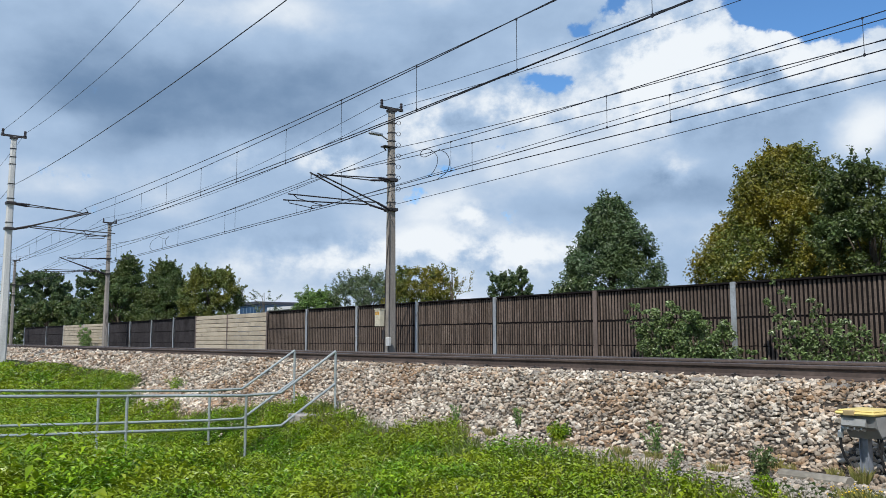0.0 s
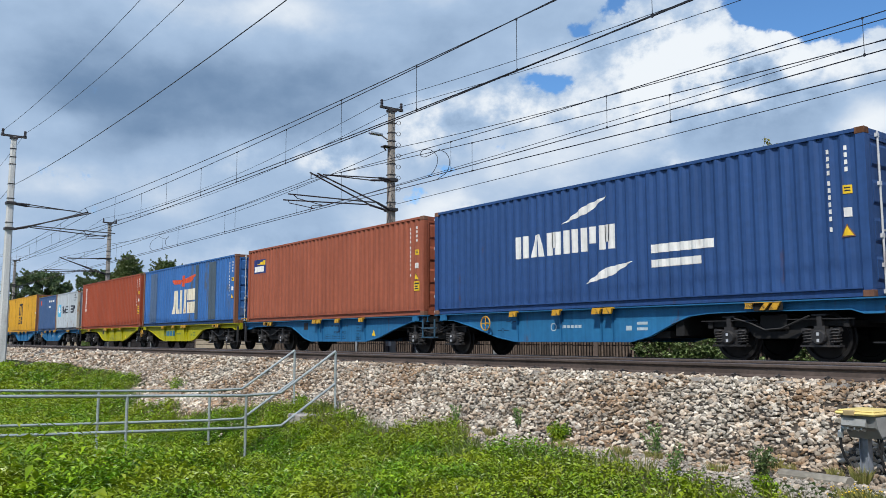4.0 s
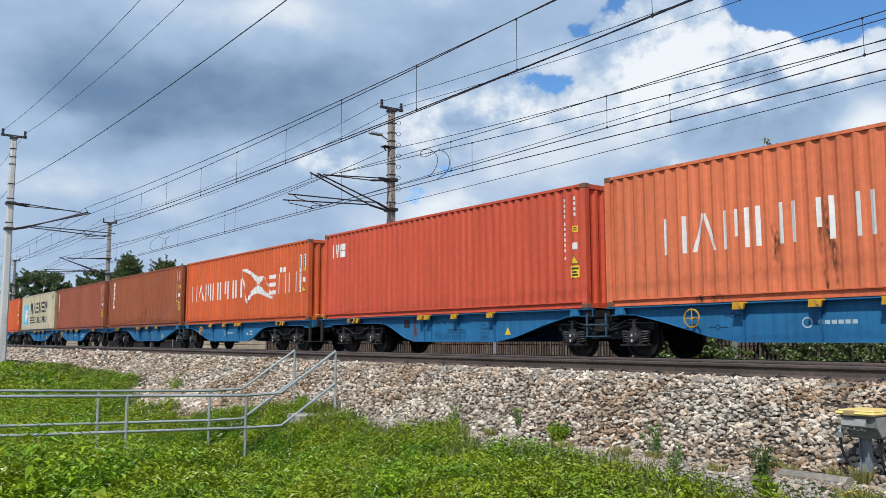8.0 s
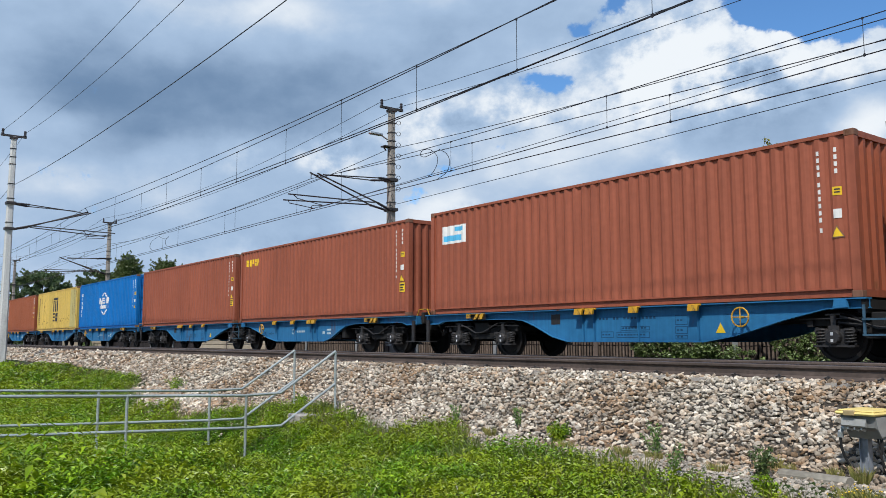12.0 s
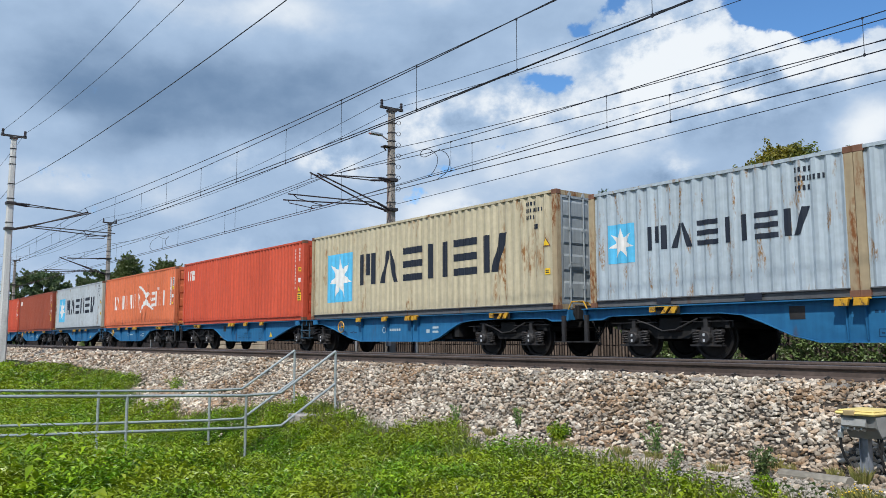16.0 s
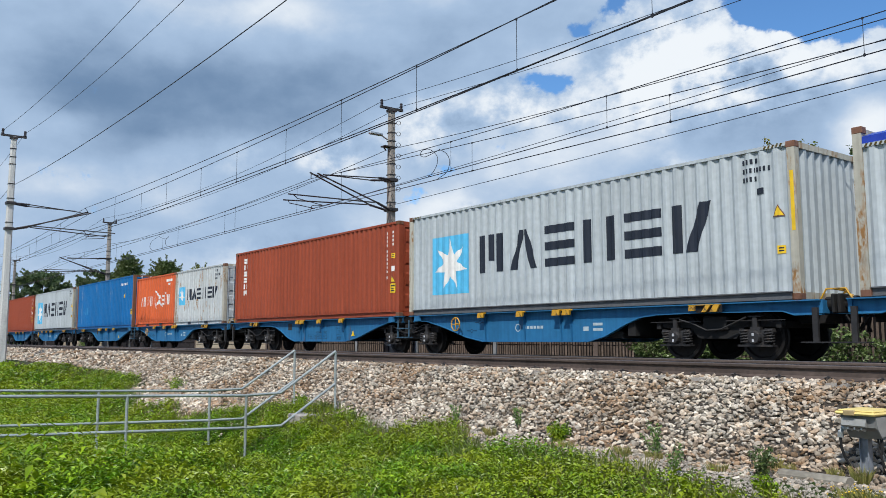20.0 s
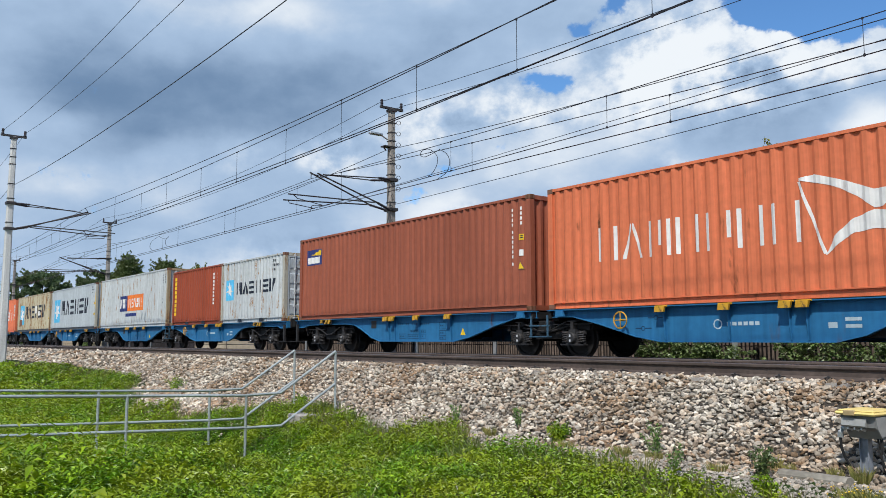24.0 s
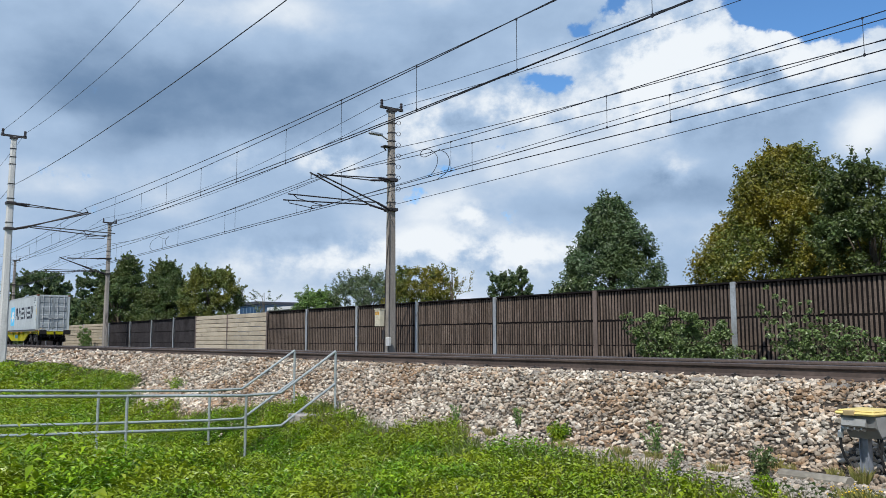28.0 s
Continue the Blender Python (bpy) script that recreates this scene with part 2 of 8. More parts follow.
BOARD = material("barrier_board", (0.44, 0.38, 0.29), 0.85, 0, 14, 0.25, 0.2, (0.25, 0.21, 0.16), 0.35, 1.5, per_object=0.1, spec=0.2)
STEEL = material("galvanised_steel", (0.46, 0.49, 0.50), 0.42, 0.75, 22, 0.25, 0.06)
RAILING = material("railing_zinc", (0.37, 0.405, 0.40), 0.5, 0.35, 22, 0.3, 0.06, (0.36, 0.38, 0.37), 0.35, 3.0)
POST = material("steel_post", (0.42, 0.44, 0.45), 0.5, 0.5, 16, 0.3, 0.06, (0.2, 0.16, 0.13), 0.25, 1.5)
POST_BROWN = material("rusty_post", (0.17, 0.13, 0.11), 0.7, 0.2, 16, 0.3, 0.1)
CONCRETE = material("mast_concrete", (0.30, 0.272, 0.24), 0.85, 0, 14, 0.3, 0.2, (0.14, 0.12, 0.11), 0.45, 0.9, streak=True, spec=0.2)
DARK = material("dark_steel", (0.06, 0.055, 0.055), 0.6, 0.5, 18, 0.3, 0.08)
WIRE = material("wire_copper", (0.035, 0.035, 0.04), 0.5, 0.6, 8, 0.2, 0.0)
CERAMIC = material("insulator", (0.035, 0.03, 0.035), 0.25, 0, 10, 0.2, 0.0)
BLACK = material("underframe_black", (0.008, 0.0075, 0.0075), 0.85, 0.0, 14, 0.4, 0.12, (0.03, 0.024, 0.02), 0.35, 3.0)
GREASE = material("cast_iron", (0.036, 0.034, 0.034), 0.62, 0.35, 16, 0.4, 0.1, (0.08, 0.06, 0.05), 0.3, 4.0)
TREAD = material("wheel_steel", (0.008, 0.007, 0.007), 0.7, 0.2, 12, 0.4, 0.06)
YELLOW = material("safety_yellow", (0.58, 0.31, 0.02), 0.5, 0, 10, 0.3, 0.05, (0.07, 0.045, 0.025), 0.55, 7.0)
BARK = material("bark", (0.10, 0.08, 0.06), 0.9, 0, 12, 0.4, 0.3)
LEAF_WEED = leaf_material("weed_leaf", (0.085, 0.195, 0.006), (0.25, 0.375, 0.011), patch=(0.27, 0.32, 0.011), size=1.1, through=0.14, gloss=0.4)
LEAF_DARK = leaf_material("leaf_dark", (0.062, 0.115, 0.042), (0.14, 0.20, 0.10), patch=(0.10, 0.14, 0.045))
LEAF_MID = leaf_material("leaf_mid", (0.066, 0.115, 0.03), (0.125, 0.175, 0.058), patch=(0.11, 0.135, 0.034))
LEAF_YELLOW = leaf_material("leaf_yellowing", (0.095, 0.14, 0.026), (0.19, 0.195, 0.038), patch=(0.26, 0.215, 0.02))
LEAF_OLIVE = leaf_material("leaf_olive", (0.10, 0.15, 0.035), (0.16, 0.19, 0.05), patch=(0.20, 0.20, 0.03))
LEAF_PALE = leaf_material("leaf_pale", (0.12, 0.22, 0.045), (0.20, 0.29, 0.09))
LEAF_GREY = leaf_material("leaf_grey_green", (0.11, 0.16, 0.075), (0.18, 0.22, 0.12))
LEAF_BUSH = leaf_material("leaf_bush", (0.13, 0.20, 0.055), (0.25, 0.32, 0.14))

# ---- mesh helpers ----


def mesh_of(name, verts, faces, mat, smooth=False):
    me = bpy.data.meshes.new(name)
    me.from_pydata([tuple(v) for v in verts], [], [tuple(f) for f in faces])
    for mm in (mat if isinstance(mat, (list, tuple)) else [mat]):
        me.materials.append(mm)
    if smooth:
        me.shade_smooth()
    me.update()
    return me


class Shape:
    """Collects simple solids into one mesh."""

    def __init__(self):
        self.v, self.f = [], []

    def add(self, verts, faces):
        n = len(self.v)
        self.v += [tuple(v) for v in verts]
        self.f += [tuple(n + i for i in f) for f in faces]
        return self

    def box(self, x0, x1, y0, y1, z0, z1, c=0.0):
        """A block; c: chamfer of its long vertical and horizontal edges."""
        if c <= 0:
            v = [(x, y, z) for z in (z0, z1) for y in (y0, y1) for x in (x0, x1)]
            return self.add(v, [(0, 2, 3, 1), (4, 5, 7, 6), (0, 1, 5, 4), (2, 6, 7, 3), (0, 4, 6, 2), (1, 3, 7, 5)])
        bm = bmesh.new()
        bmesh.ops.create_cube(bm, size=1)
        for vert in bm.verts:
            vert.co = Vector(((x0 + x1) / 2 + vert.co.x * (x1 - x0), (y0 + y1) / 2 + vert.co.y * (y1 - y0), (z0 + z1) / 2 + vert.co.z * (z1 - z0)))
        bmesh.ops.bevel(bm, geom=bm.edges[:], offset=c, segments=1, affect="EDGES")
        bm.verts.index_update()
        self.add([vv.co[:] for vv in bm.verts], [[vv.index for vv in ff.verts] for ff in bm.faces])
        bm.free()
        return self

    def tube(self, a, b, r, n=8, r2=None):
        a, b = Vector(a), Vector(b)
        q = (b - a).to_track_quat("Z", "Y")
        r2 = r if r2 is None else r2
        v = []
        for c, rr in ((a, r), (b, r2)):
            for i in range(n):
                w = 2 * math.pi * i / n
                v.append(c + q @ Vector((rr * math.cos(w), rr * math.sin(w), 0)))
        f = [(i, (i + 1) % n, n + (i + 1) % n, n + i) for i in range(n)] + [tuple(range(n - 1, -1, -1)), tuple(range(n, 2 * n))]
        return self.add(v, f)

    def path(self, pts, r, n=6):
        """A round bar swept along points, in one piece."""
        pts = [Vector(q) for q in pts]
        pts = [q for i, q in enumerate(pts) if i == 0 or (q - pts[i - 1]).length > 1e-6]
        v, k = [], len(pts)
        for i, c in enumerate(pts):
            d = (pts[min(i + 1, k - 1)] - pts[max(i - 1, 0)]).normalized()
            side = d.cross(Vector((0, 0, 1)) if abs(d.z) < 0.9 else Vector((1, 0, 0))).normalized()
            up = side.cross(d)
            for j in range(n):
                w = 2 * math.pi * j / n
                v.append(c + r * (math.cos(w) * side + math.sin(w) * up))
        f = [(i * n + j, i * n + (j + 1) % n, (i + 1) * n + (j + 1) % n, (i + 1) * n + j) for i in range(k - 1) for j in range(n)]
        return self.add(v, f + [tuple(range(n - 1, -1, -1)), tuple(range((k - 1) * n, k * n))])

    def helix(self, centre, r, thick, z0, z1, turns, n=40, m=5):
        x, y = centre[:2]
        return self.path([(x + r * math.cos(2 * math.pi * turns * i / n), y + r * math.sin(2 * math.pi * turns * i / n), z0 + (z1 - z0) * i / n) for i in range(n + 1)], thick, m)

    def ring(self, centre, axis, r, thick, n=18, m=6):
        q = Vector(axis).to_track_quat("Z", "Y")
        c = Vector(centre)
        v, f = [], []
        for i in range(n):
            w = 2 * math.pi * i / n
            for j in range(m):
                u = 2 * math.pi * j / m
                v.append(c + q @ Vector(((r + thick * math.cos(u)) * math.cos(w), (r + thick * math.cos(u)) * math.sin(w), thick * math.sin(u))))
        for i in range(n):
            for j in range(m):
                f.append((i * m + j, ((i + 1) % n) * m + j, ((i + 1) % n) * m + (j + 1) % m, i * m + (j + 1) % m))
        return self.add(v, f)

    def lathe(self, profile, axis="Y", n=20, centre=(0, 0, 0)):
        """Turns a profile of (radius, along) round an axis."""
        v, f = [], []
        cx, cy, cz = centre
        for rr, h in profile:
            for i in range(n):
                w = 2 * math.pi * i / n
                a, b = rr * math.cos(w), rr * math.sin(w)
                v.append({"Y": (cx + a, cy + h, cz + b), "Z": (cx + a, cy + b, cz + h), "X": (cx + h, cy + a, cz + b)}[axis])
        k = len(profile)
        for j in range(k - 1):
            for i in range(n):
                f.append((j * n + i, j * n + (i + 1) % n, (j + 1) * n + (i + 1) % n, (j + 1) * n + i))
        f.append(tuple(range(n)))
        f.append(tuple(range((k - 1) * n, k * n)))
        return self.add(v, f)

    def prism(self, outline, y0, y1, axis="Y"):
        """Extrudes an outline of (x, z) along y, or of (y, z) along x."""
        n = len(outline)
        if axis == "Y":
            v = [(a, y0, b) for a, b in outline] + [(a, y1, b) for a, b in outline]
        elif axis == "X":
            v = [(y0, a, b) for a, b in outline] + [(y1, a, b) for a, b in outline]
        else:
            v = [(a, b, y0) for a, b in outline] + [(a, b, y1) for a, b in outline]
        f = [(i, (i + 1) % n, n + (i + 1) % n, n + i) for i in range(n)] + [tuple(range(n - 1, -1, -1)), tuple(range(n, 2 * n))]
        return self.add(v, f)

    def mesh(self, name, mat, smooth=False):
        me = mesh_of(name, self.v, self.f, mat)
        bm = bmesh.new()
        bm.from_mesh(me)
        bmesh.ops.recalc_face_normals(bm, faces=bm.faces[:])
        bm.to_mesh(me)
        bm.free()
        if smooth:
            me.shade_smooth()
            me.set_sharp_from_angle(angle=radians(35))
        return me


def part(name, shape, mat, parent, label="", at=None, smooth=False):
    ob = new(name, shape.mesh(name, mat, smooth) if isinstance(shape, Shape) else shape)
    ob.parent = parent
    if at is not None:
        ob.matrix_basis = at
    if label:
        tagged(ob, label)
    return ob


def thing(name, label, category, group="", at=None, kind=""):
    ob = new(name)
    ob.empty_display_size = 0.3
    if at is not None:
        ob.matrix_basis = at
    return tagged(ob, label, category, group, kind)


def solid(name, shape, mat, label, category, kind="", group="", smooth=False):
    return tagged(new(name, shape.mesh(name, mat, smooth) if isinstance(shape, Shape) else shape), label, category, group, kind)

# ---- ground, ballast and track ----
NEAR_TRACK, FAR_TRACK = 10.40, 15.10     # track centres, y
NEAR_TOP, FAR_TOP = 0.115, 0.0           # top of rail


def lerp(a, b, t):
    return a + (b - a) * max(0.0, min(1.0, t))


def ease(a, b, x):
    t = max(0.0, min(1.0, (x - a) / (b - a)))
    return t * t * (3 - 2 * t)


def ground_height(x, y):
    """The lie of the land under grass and ballast."""
    dip = ease(-9.7, -11.5, x)
    far = ease(-20.0, -34.0, x)
    near = lerp(-1.28, -1.66, dip)
    z = lerp(near, lerp(lerp(-1.02, -1.16, ease(-6.5, -9.5, x)), -1.62, dip), (y - 0.0) / 5.6)
    z = z + (-0.88 - z) * ease(5.4, 7.4, y)
    z = lerp(z, lerp(-1.45, -0.52, ease(3.0, 7.6, y)), far)
    z += 0.05 * noise.noise((x * 0.5, y * 0.5, 0.3)) + 0.025 * noise.noise((x * 1.9, y * 1.9, 4.0))
    if y > 7.8:
        z -= 0.45 * ease(7.8, 9.0, y)
    if y > 20.9:
        z = -0.9
    return z


def build_ground():
    xs = [-2500, -900, -400, -220, -140, -100, -80, -66] + [-56 + 0.8 * i for i in range(80)] + [12, 20, 45, 120, 400, 900, 2500]
    ys = [-2500, -700, -200, -60, -25, -12, -6, -3, -1] + [0.25 * i for i in range(0, 37)] + [10, 12, 16, 20, 21, 24, 30, 45, 80, 200, 700, 2500]
    v = [(x, y, ground_height(x, y) - (0.35 if 9.1 < y < 20.5 else 0.0)) for y in ys for x in xs]
    n = len(xs)
    f = [(j * n + i, j * n + i + 1, (j + 1) * n + i + 1, (j + 1) * n + i) for j in range(len(ys) - 1) for i in range(n - 1)]
    ob = new("ground", mesh_of("ground", v, f, SOIL, True))
    tagged(ob, "grassy soil with low green weeds beside the railway", "ground", kind="structure")


TOE = 7.55


def bed_height(y):
    rows = [(TOE - 0.1, -0.98), (TOE, -0.90), (8.95, -0.20), (9.25, -0.10), (11.75, -0.10), (12.4, -0.20), (13.2, -0.27), (17.2, -0.23), (17.7, -0.28), (18.9, -0.62), (20.6, -0.66)]
    for (a, za), (b, zb) in zip(rows, rows[1:]):
        if y <= b:
            return lerp(za, zb, (y - a) / (b - a))
    return rows[-1][1]


def build_ballast():
    ys = [TOE - 0.1, TOE, 8.0, 8.5, 8.95, 9.25, 9.6, 10.4, 11.2, 11.75, 12.4, 13.2, 14.2, 15.2, 16.2, 17.2, 17.7, 18.9, 20.6]
    xs = [-900, -500, -300, -200, -150, -110] + [-90 + i for i in range(104)] + [30, 80, 200]
    v = [(x, y, bed_height(y)) for y in ys for x in xs]
    n = len(xs)
    f = [(j * n + i, j * n + i + 1, (j + 1) * n + i + 1, (j + 1) * n + i) for j in range(len(ys) - 1) for i in range(n - 1)]
    tagged(new("ballast_bed", mesh_of("ballast_bed", v, f, BED, True)), "crushed stone bed under the tracks, darkened for shade between stones", "ballast", kind="structure")


def stone_shapes(count=80):
    """Worn lumps of broken rock: a rounded body with a few flats knocked off it."""
    rng = np.random.RandomState(4)
    g = (1 + 5 ** 0.5) / 2
    base = np.array([(-1, g, 0), (1, g, 0), (-1, -g, 0), (1, -g, 0), (0, -1, g), (0, 1, g), (0, -1, -g), (0, 1, -g), (g, 0, -1), (g, 0, 1), (-g, 0, -1), (-g, 0, 1)]) / math.hypot(1, g)
    faces = np.array([(0, 11, 5), (0, 5, 1), (0, 1, 7), (0, 7, 10), (0, 10, 11), (1, 5, 9), (5, 11, 4), (11, 10, 2), (10, 7, 6), (7, 1, 8), (3, 9, 4), (3, 4, 2), (3, 2, 6), (3, 6, 8), (3, 8, 9), (4, 9, 5), (2, 4, 11), (6, 2, 10), (8, 6, 7), (9, 8, 1)])
    out = []
    for _ in range(count):
        v = base * rng.uniform(0.78, 1.2, (12, 1))
        for _ in range(4):
            n = rng.randn(3)
            n /= np.linalg.norm(n)
            over = np.maximum(v @ n - rng.uniform(0.4, 0.75), 0)
            v = v - over[:, None] * n
        out.append(v * np.array([1.36, rng.uniform(0.8, 1.1), rng.uniform(0.56, 0.86)]))
    return out, faces


def rotations(rng, n):
    """Random turns about the upright, each tipped a little: stones lie on their flat sides."""
    a = rng.rand(n) * math.pi
    q = np.stack([np.cos(a), np.zeros(n), np.zeros(n), np.sin(a)], 1) + rng.randn(n, 4) * np.array([0, 0.26, 0.26, 0])
    q /= np.linalg.norm(q, axis=1)[:, None]
    w, x, y, z = q.T
    return np.stack([np.stack([1 - 2 * (y * y + z * z), 2 * (x * y - z * w), 2 * (x * z + y * w)], 1),
                     np.stack([2 * (x * y + z * w), 1 - 2 * (x * x + z * z), 2 * (y * z - x * w)], 1),
                     np.stack([2 * (x * z - y * w), 2 * (y * z + x * w), 1 - 2 * (x * x + y * y)], 1)], 1)


def array_mesh(name, verts, faces, mat, smooth=False):
    """A large mesh from arrays; all faces have the same number of corners."""
    me = bpy.data.meshes.new(name)
    nf, k = faces.shape
    me.vertices.add(len(verts))
    me.vertices.foreach_set("co", verts.astype(np.float32).ravel())
    me.loops.add(nf * k)
    me.loops.foreach_set("vertex_index", faces.astype(np.int32).ravel())
    me.polygons.add(nf)
    me.polygons.foreach_set("loop_start", np.arange(0, nf * k, k, dtype=np.int32))
    me.materials.append(mat)
    me.update(calc_edges=True)
    if smooth:
        me.shade_smooth()
    else:
        me.shade_flat()
    return me


def scatter_stones(name, points, sizes, mat, label):
    rng = np.random.RandomState(11)
    shapes, faces = stone_shapes()
    n = len(points)
    rot = rotations(rng, n)
    pick = rng.randint(0, len(shapes), n)
    base = np.array(shapes)[pick]
    v = np.einsum("nij,nkj->nki", rot, base) * sizes[:, None, None]
    v += points[:, None, :]
    k = base.shape[1]
    f = (faces[None] + (np.arange(n) * k)[:, None, None]).reshape(-1, 3)
    ob = new(name, array_mesh(name, v.reshape(-1, 3), f, mat))
    tagged(ob, label, "ballast stones", kind="stuff")


def build_stones():
    rng = np.random.RandomState(2)
    pts, sz = [], []
    # the near bank: stones lie side by side, and loose ones on top of them
    for x0, x1, step, loose in ((-9.5, -1.5, 0.059, 0.5), (-18, -9.5, 0.061, 0.5), (-30, -18, 0.078, 0.4), (-60, -30, 0.125, 0.3), (-120, -60, 0.24, 0.3), (-1.5, 12, 0.09, 0.3)):
        nx, ny = int((x1 - x0) / step), int((9.66 - TOE + 0.08) / (step * 0.8))
        gx, gy = np.meshgrid(np.arange(nx), np.arange(ny))
        gx, gy = gx.ravel() + 0.5 * (gy.ravel() % 2), gy.ravel()
        for share, lift in ((1.0, -0.2), (loose, 0.46)):
            keep = rng.rand(len(gx)) < share
            m = int(keep.sum())
            x = x0 + (gx[keep] + rng.uniform(-0.34, 0.34, m)) * step
            y = np.minimum(TOE - 0.08 + (gy[keep] + rng.uniform(-0.34, 0.34, m)) * step * 0.8, 9.66)
            z = np.array([bed_height(b) for b in y]) + (lift + rng.uniform(-0.22, 0.22, m)) * step
            pts.append(np.stack([x, y, z], 1))
            sz.append(step * 0.58 * rng.uniform(0.72, 1.3, m))
    # strewn at the toe
    x = rng.uniform(-14, -1.5, 900)
    y = TOE - 0.05 - np.abs(rng.normal(0, 0.22, 900))
    z = np.array([max(bed_height(b), ground_height(a, b)) for a, b in zip(x, y)]) + 0.01
    pts.append(np.stack([x, y, z], 1))
    sz.append(rng.uniform(0.01, 0.04, 900))
    # a stony patch beside the steps
    x, y = rng.normal(-19.6, 2.3, 2200), rng.normal(6.85, 0.36, 2200)
    z = np.array([max(bed_height(b) if b > TOE else -9, ground_height(a, b)) for a, b in zip(x, y)]) + 0.012
    pts.append(np.stack([x, y, z], 1))
    sz.append(rng.uniform(0.03, 0.075, 2200))
    # between the rails and tracks
    x = rng.uniform(-60, 12, 9000)
    y = rng.uniform(9.75, 13.8, 9000)
    y2 = np.where(np.abs(y - 11.12) < 0.12, y + 0.3, y)
    z = np.array([bed_height(b) for b in y2]) + 0.005
    pts.append(np.stack([x, y2, z], 1))
    sz.append(rng.uniform(0.025, 0.05, 9000))
    scatter_stones("ballast_stones", np.concatenate(pts), np.concatenate(sz), BALLAST, "pale grey and brown broken stones heaped along the track")


def build_rail(y, top, label, weld):
    """A flat-bottomed rail with its head, web and foot, laid along x."""
    t = thing("rail", label, "rail", "rails", kind="structure")
    prof = [(-0.075, -0.172), (0.075, -0.172), (0.075, -0.160), (0.028, -0.146), (0.0095, -0.13), (0.0085, -0.06), (0.03, -0.044), (0.036, -0.036), (0.036, -0.010), (0.028, -0.002), (-0.028, -0.002), (-0.036, -0.010), (-0.036, -0.036), (-0.03, -0.044), (-0.0085, -0.06), (-0.0095, -0.13), (-0.028, -0.146), (-0.075, -0.160)]
    part("rail_body", Shape().prism([(y + a, top + b) for a, b in prof], -700, 120, "X"), RAIL_SIDE, t)
    part("running_surface", Shape().prism([(y - 0.028, top - 0.002), (y + 0.028, top - 0.002), (y + 0.022, top + 0.002), (y - 0.022, top + 0.002)], -700, 120, "X"), RAIL_HEAD, t, "worn shiny running surface")
    if weld is not None:
        grow = [(a * 1.0 + (0.005 if a > 0 else -0.005), b - 0.003) for a, b in prof]
        part("weld_collar", Shape().prism([(y + a, top + b) for a, b in grow], weld - 0.012, weld + 0.012, "X"), RAIL_SIDE, t, "rough weld where two rail lengths meet")
    return t


def build_track(centre, top, clips, weld):
    for s in (-1, 1):
        build_rail(centre + s * 0.7535, top, "rusty brown steel rail on concrete sleepers", weld if s < 0 else None)
    sl = Shape()
    prof = [(-1.3, -0.33), (1.3, -0.33), (1.3, -0.20), (0.55, -0.19), (0.3, -0.215), (-0.3, -0.215), (-0.55, -0.19), (-1.3, -0.20)]
    for i in range(109):
        x = 11.38 - 0.62 * i
        sl.prism([(centre + a * 0.92, top + b + 0.012) for a, b in prof], x - 0.12, x + 0.12, "X")
    tagged(new("sleepers", sl.mesh("sleepers", SLEEPER)), "concrete railway sleepers half buried in ballast", "sleeper", kind="stuff")
    if clips:
        y = centre - 0.7535
        for i in range(44):
            x = -1.9 - 0.62 * i
            s = Shape()
            s.box(x - 0.06, x + 0.06, y - 0.14, y - 0.075, top - 0.185, top - 0.168)
            s.path([(x - 0.05, y - 0.06, top - 0.15), (x - 0.04, y - 0.13, top - 0.140), (x, y - 0.10, top - 0.128), (x + 0.04, y - 0.13, top - 0.140), (x + 0.05, y - 0.06, top - 0.15)], 0.008, 5)
            s.tube((x, y - 0.105, top - 0.18), (x, y - 0.105, top - 0.115), 0.014, 6)
            solid("rail_clip", s, DARK, "dark spring clip holding the rail foot", "rail clip", group="rail clips")


build_ground()
build_ballast()
build_track(NEAR_TRACK, NEAR_TOP, True, -5.83)
build_track(FAR_TRACK, FAR_TOP, False, None)
build_stones()

# ---- noise barrier behind the tracks ----
WALL_Y = 20.4
POSTS = [-110.1, -98.3, -90.5, -82.6, -74.2, -68.2, -62.9, -58.1, -53.75, -48.5, -42.9, -38.2, -33.24, -28.38, -23.34, -18.33, -13.22, -8.1, -3.0, 2.0, 7.1, 12.2]
BOARDED = (-90.5, -82.6, -53.75, -48.5)      # bays that begin here are of pale boards


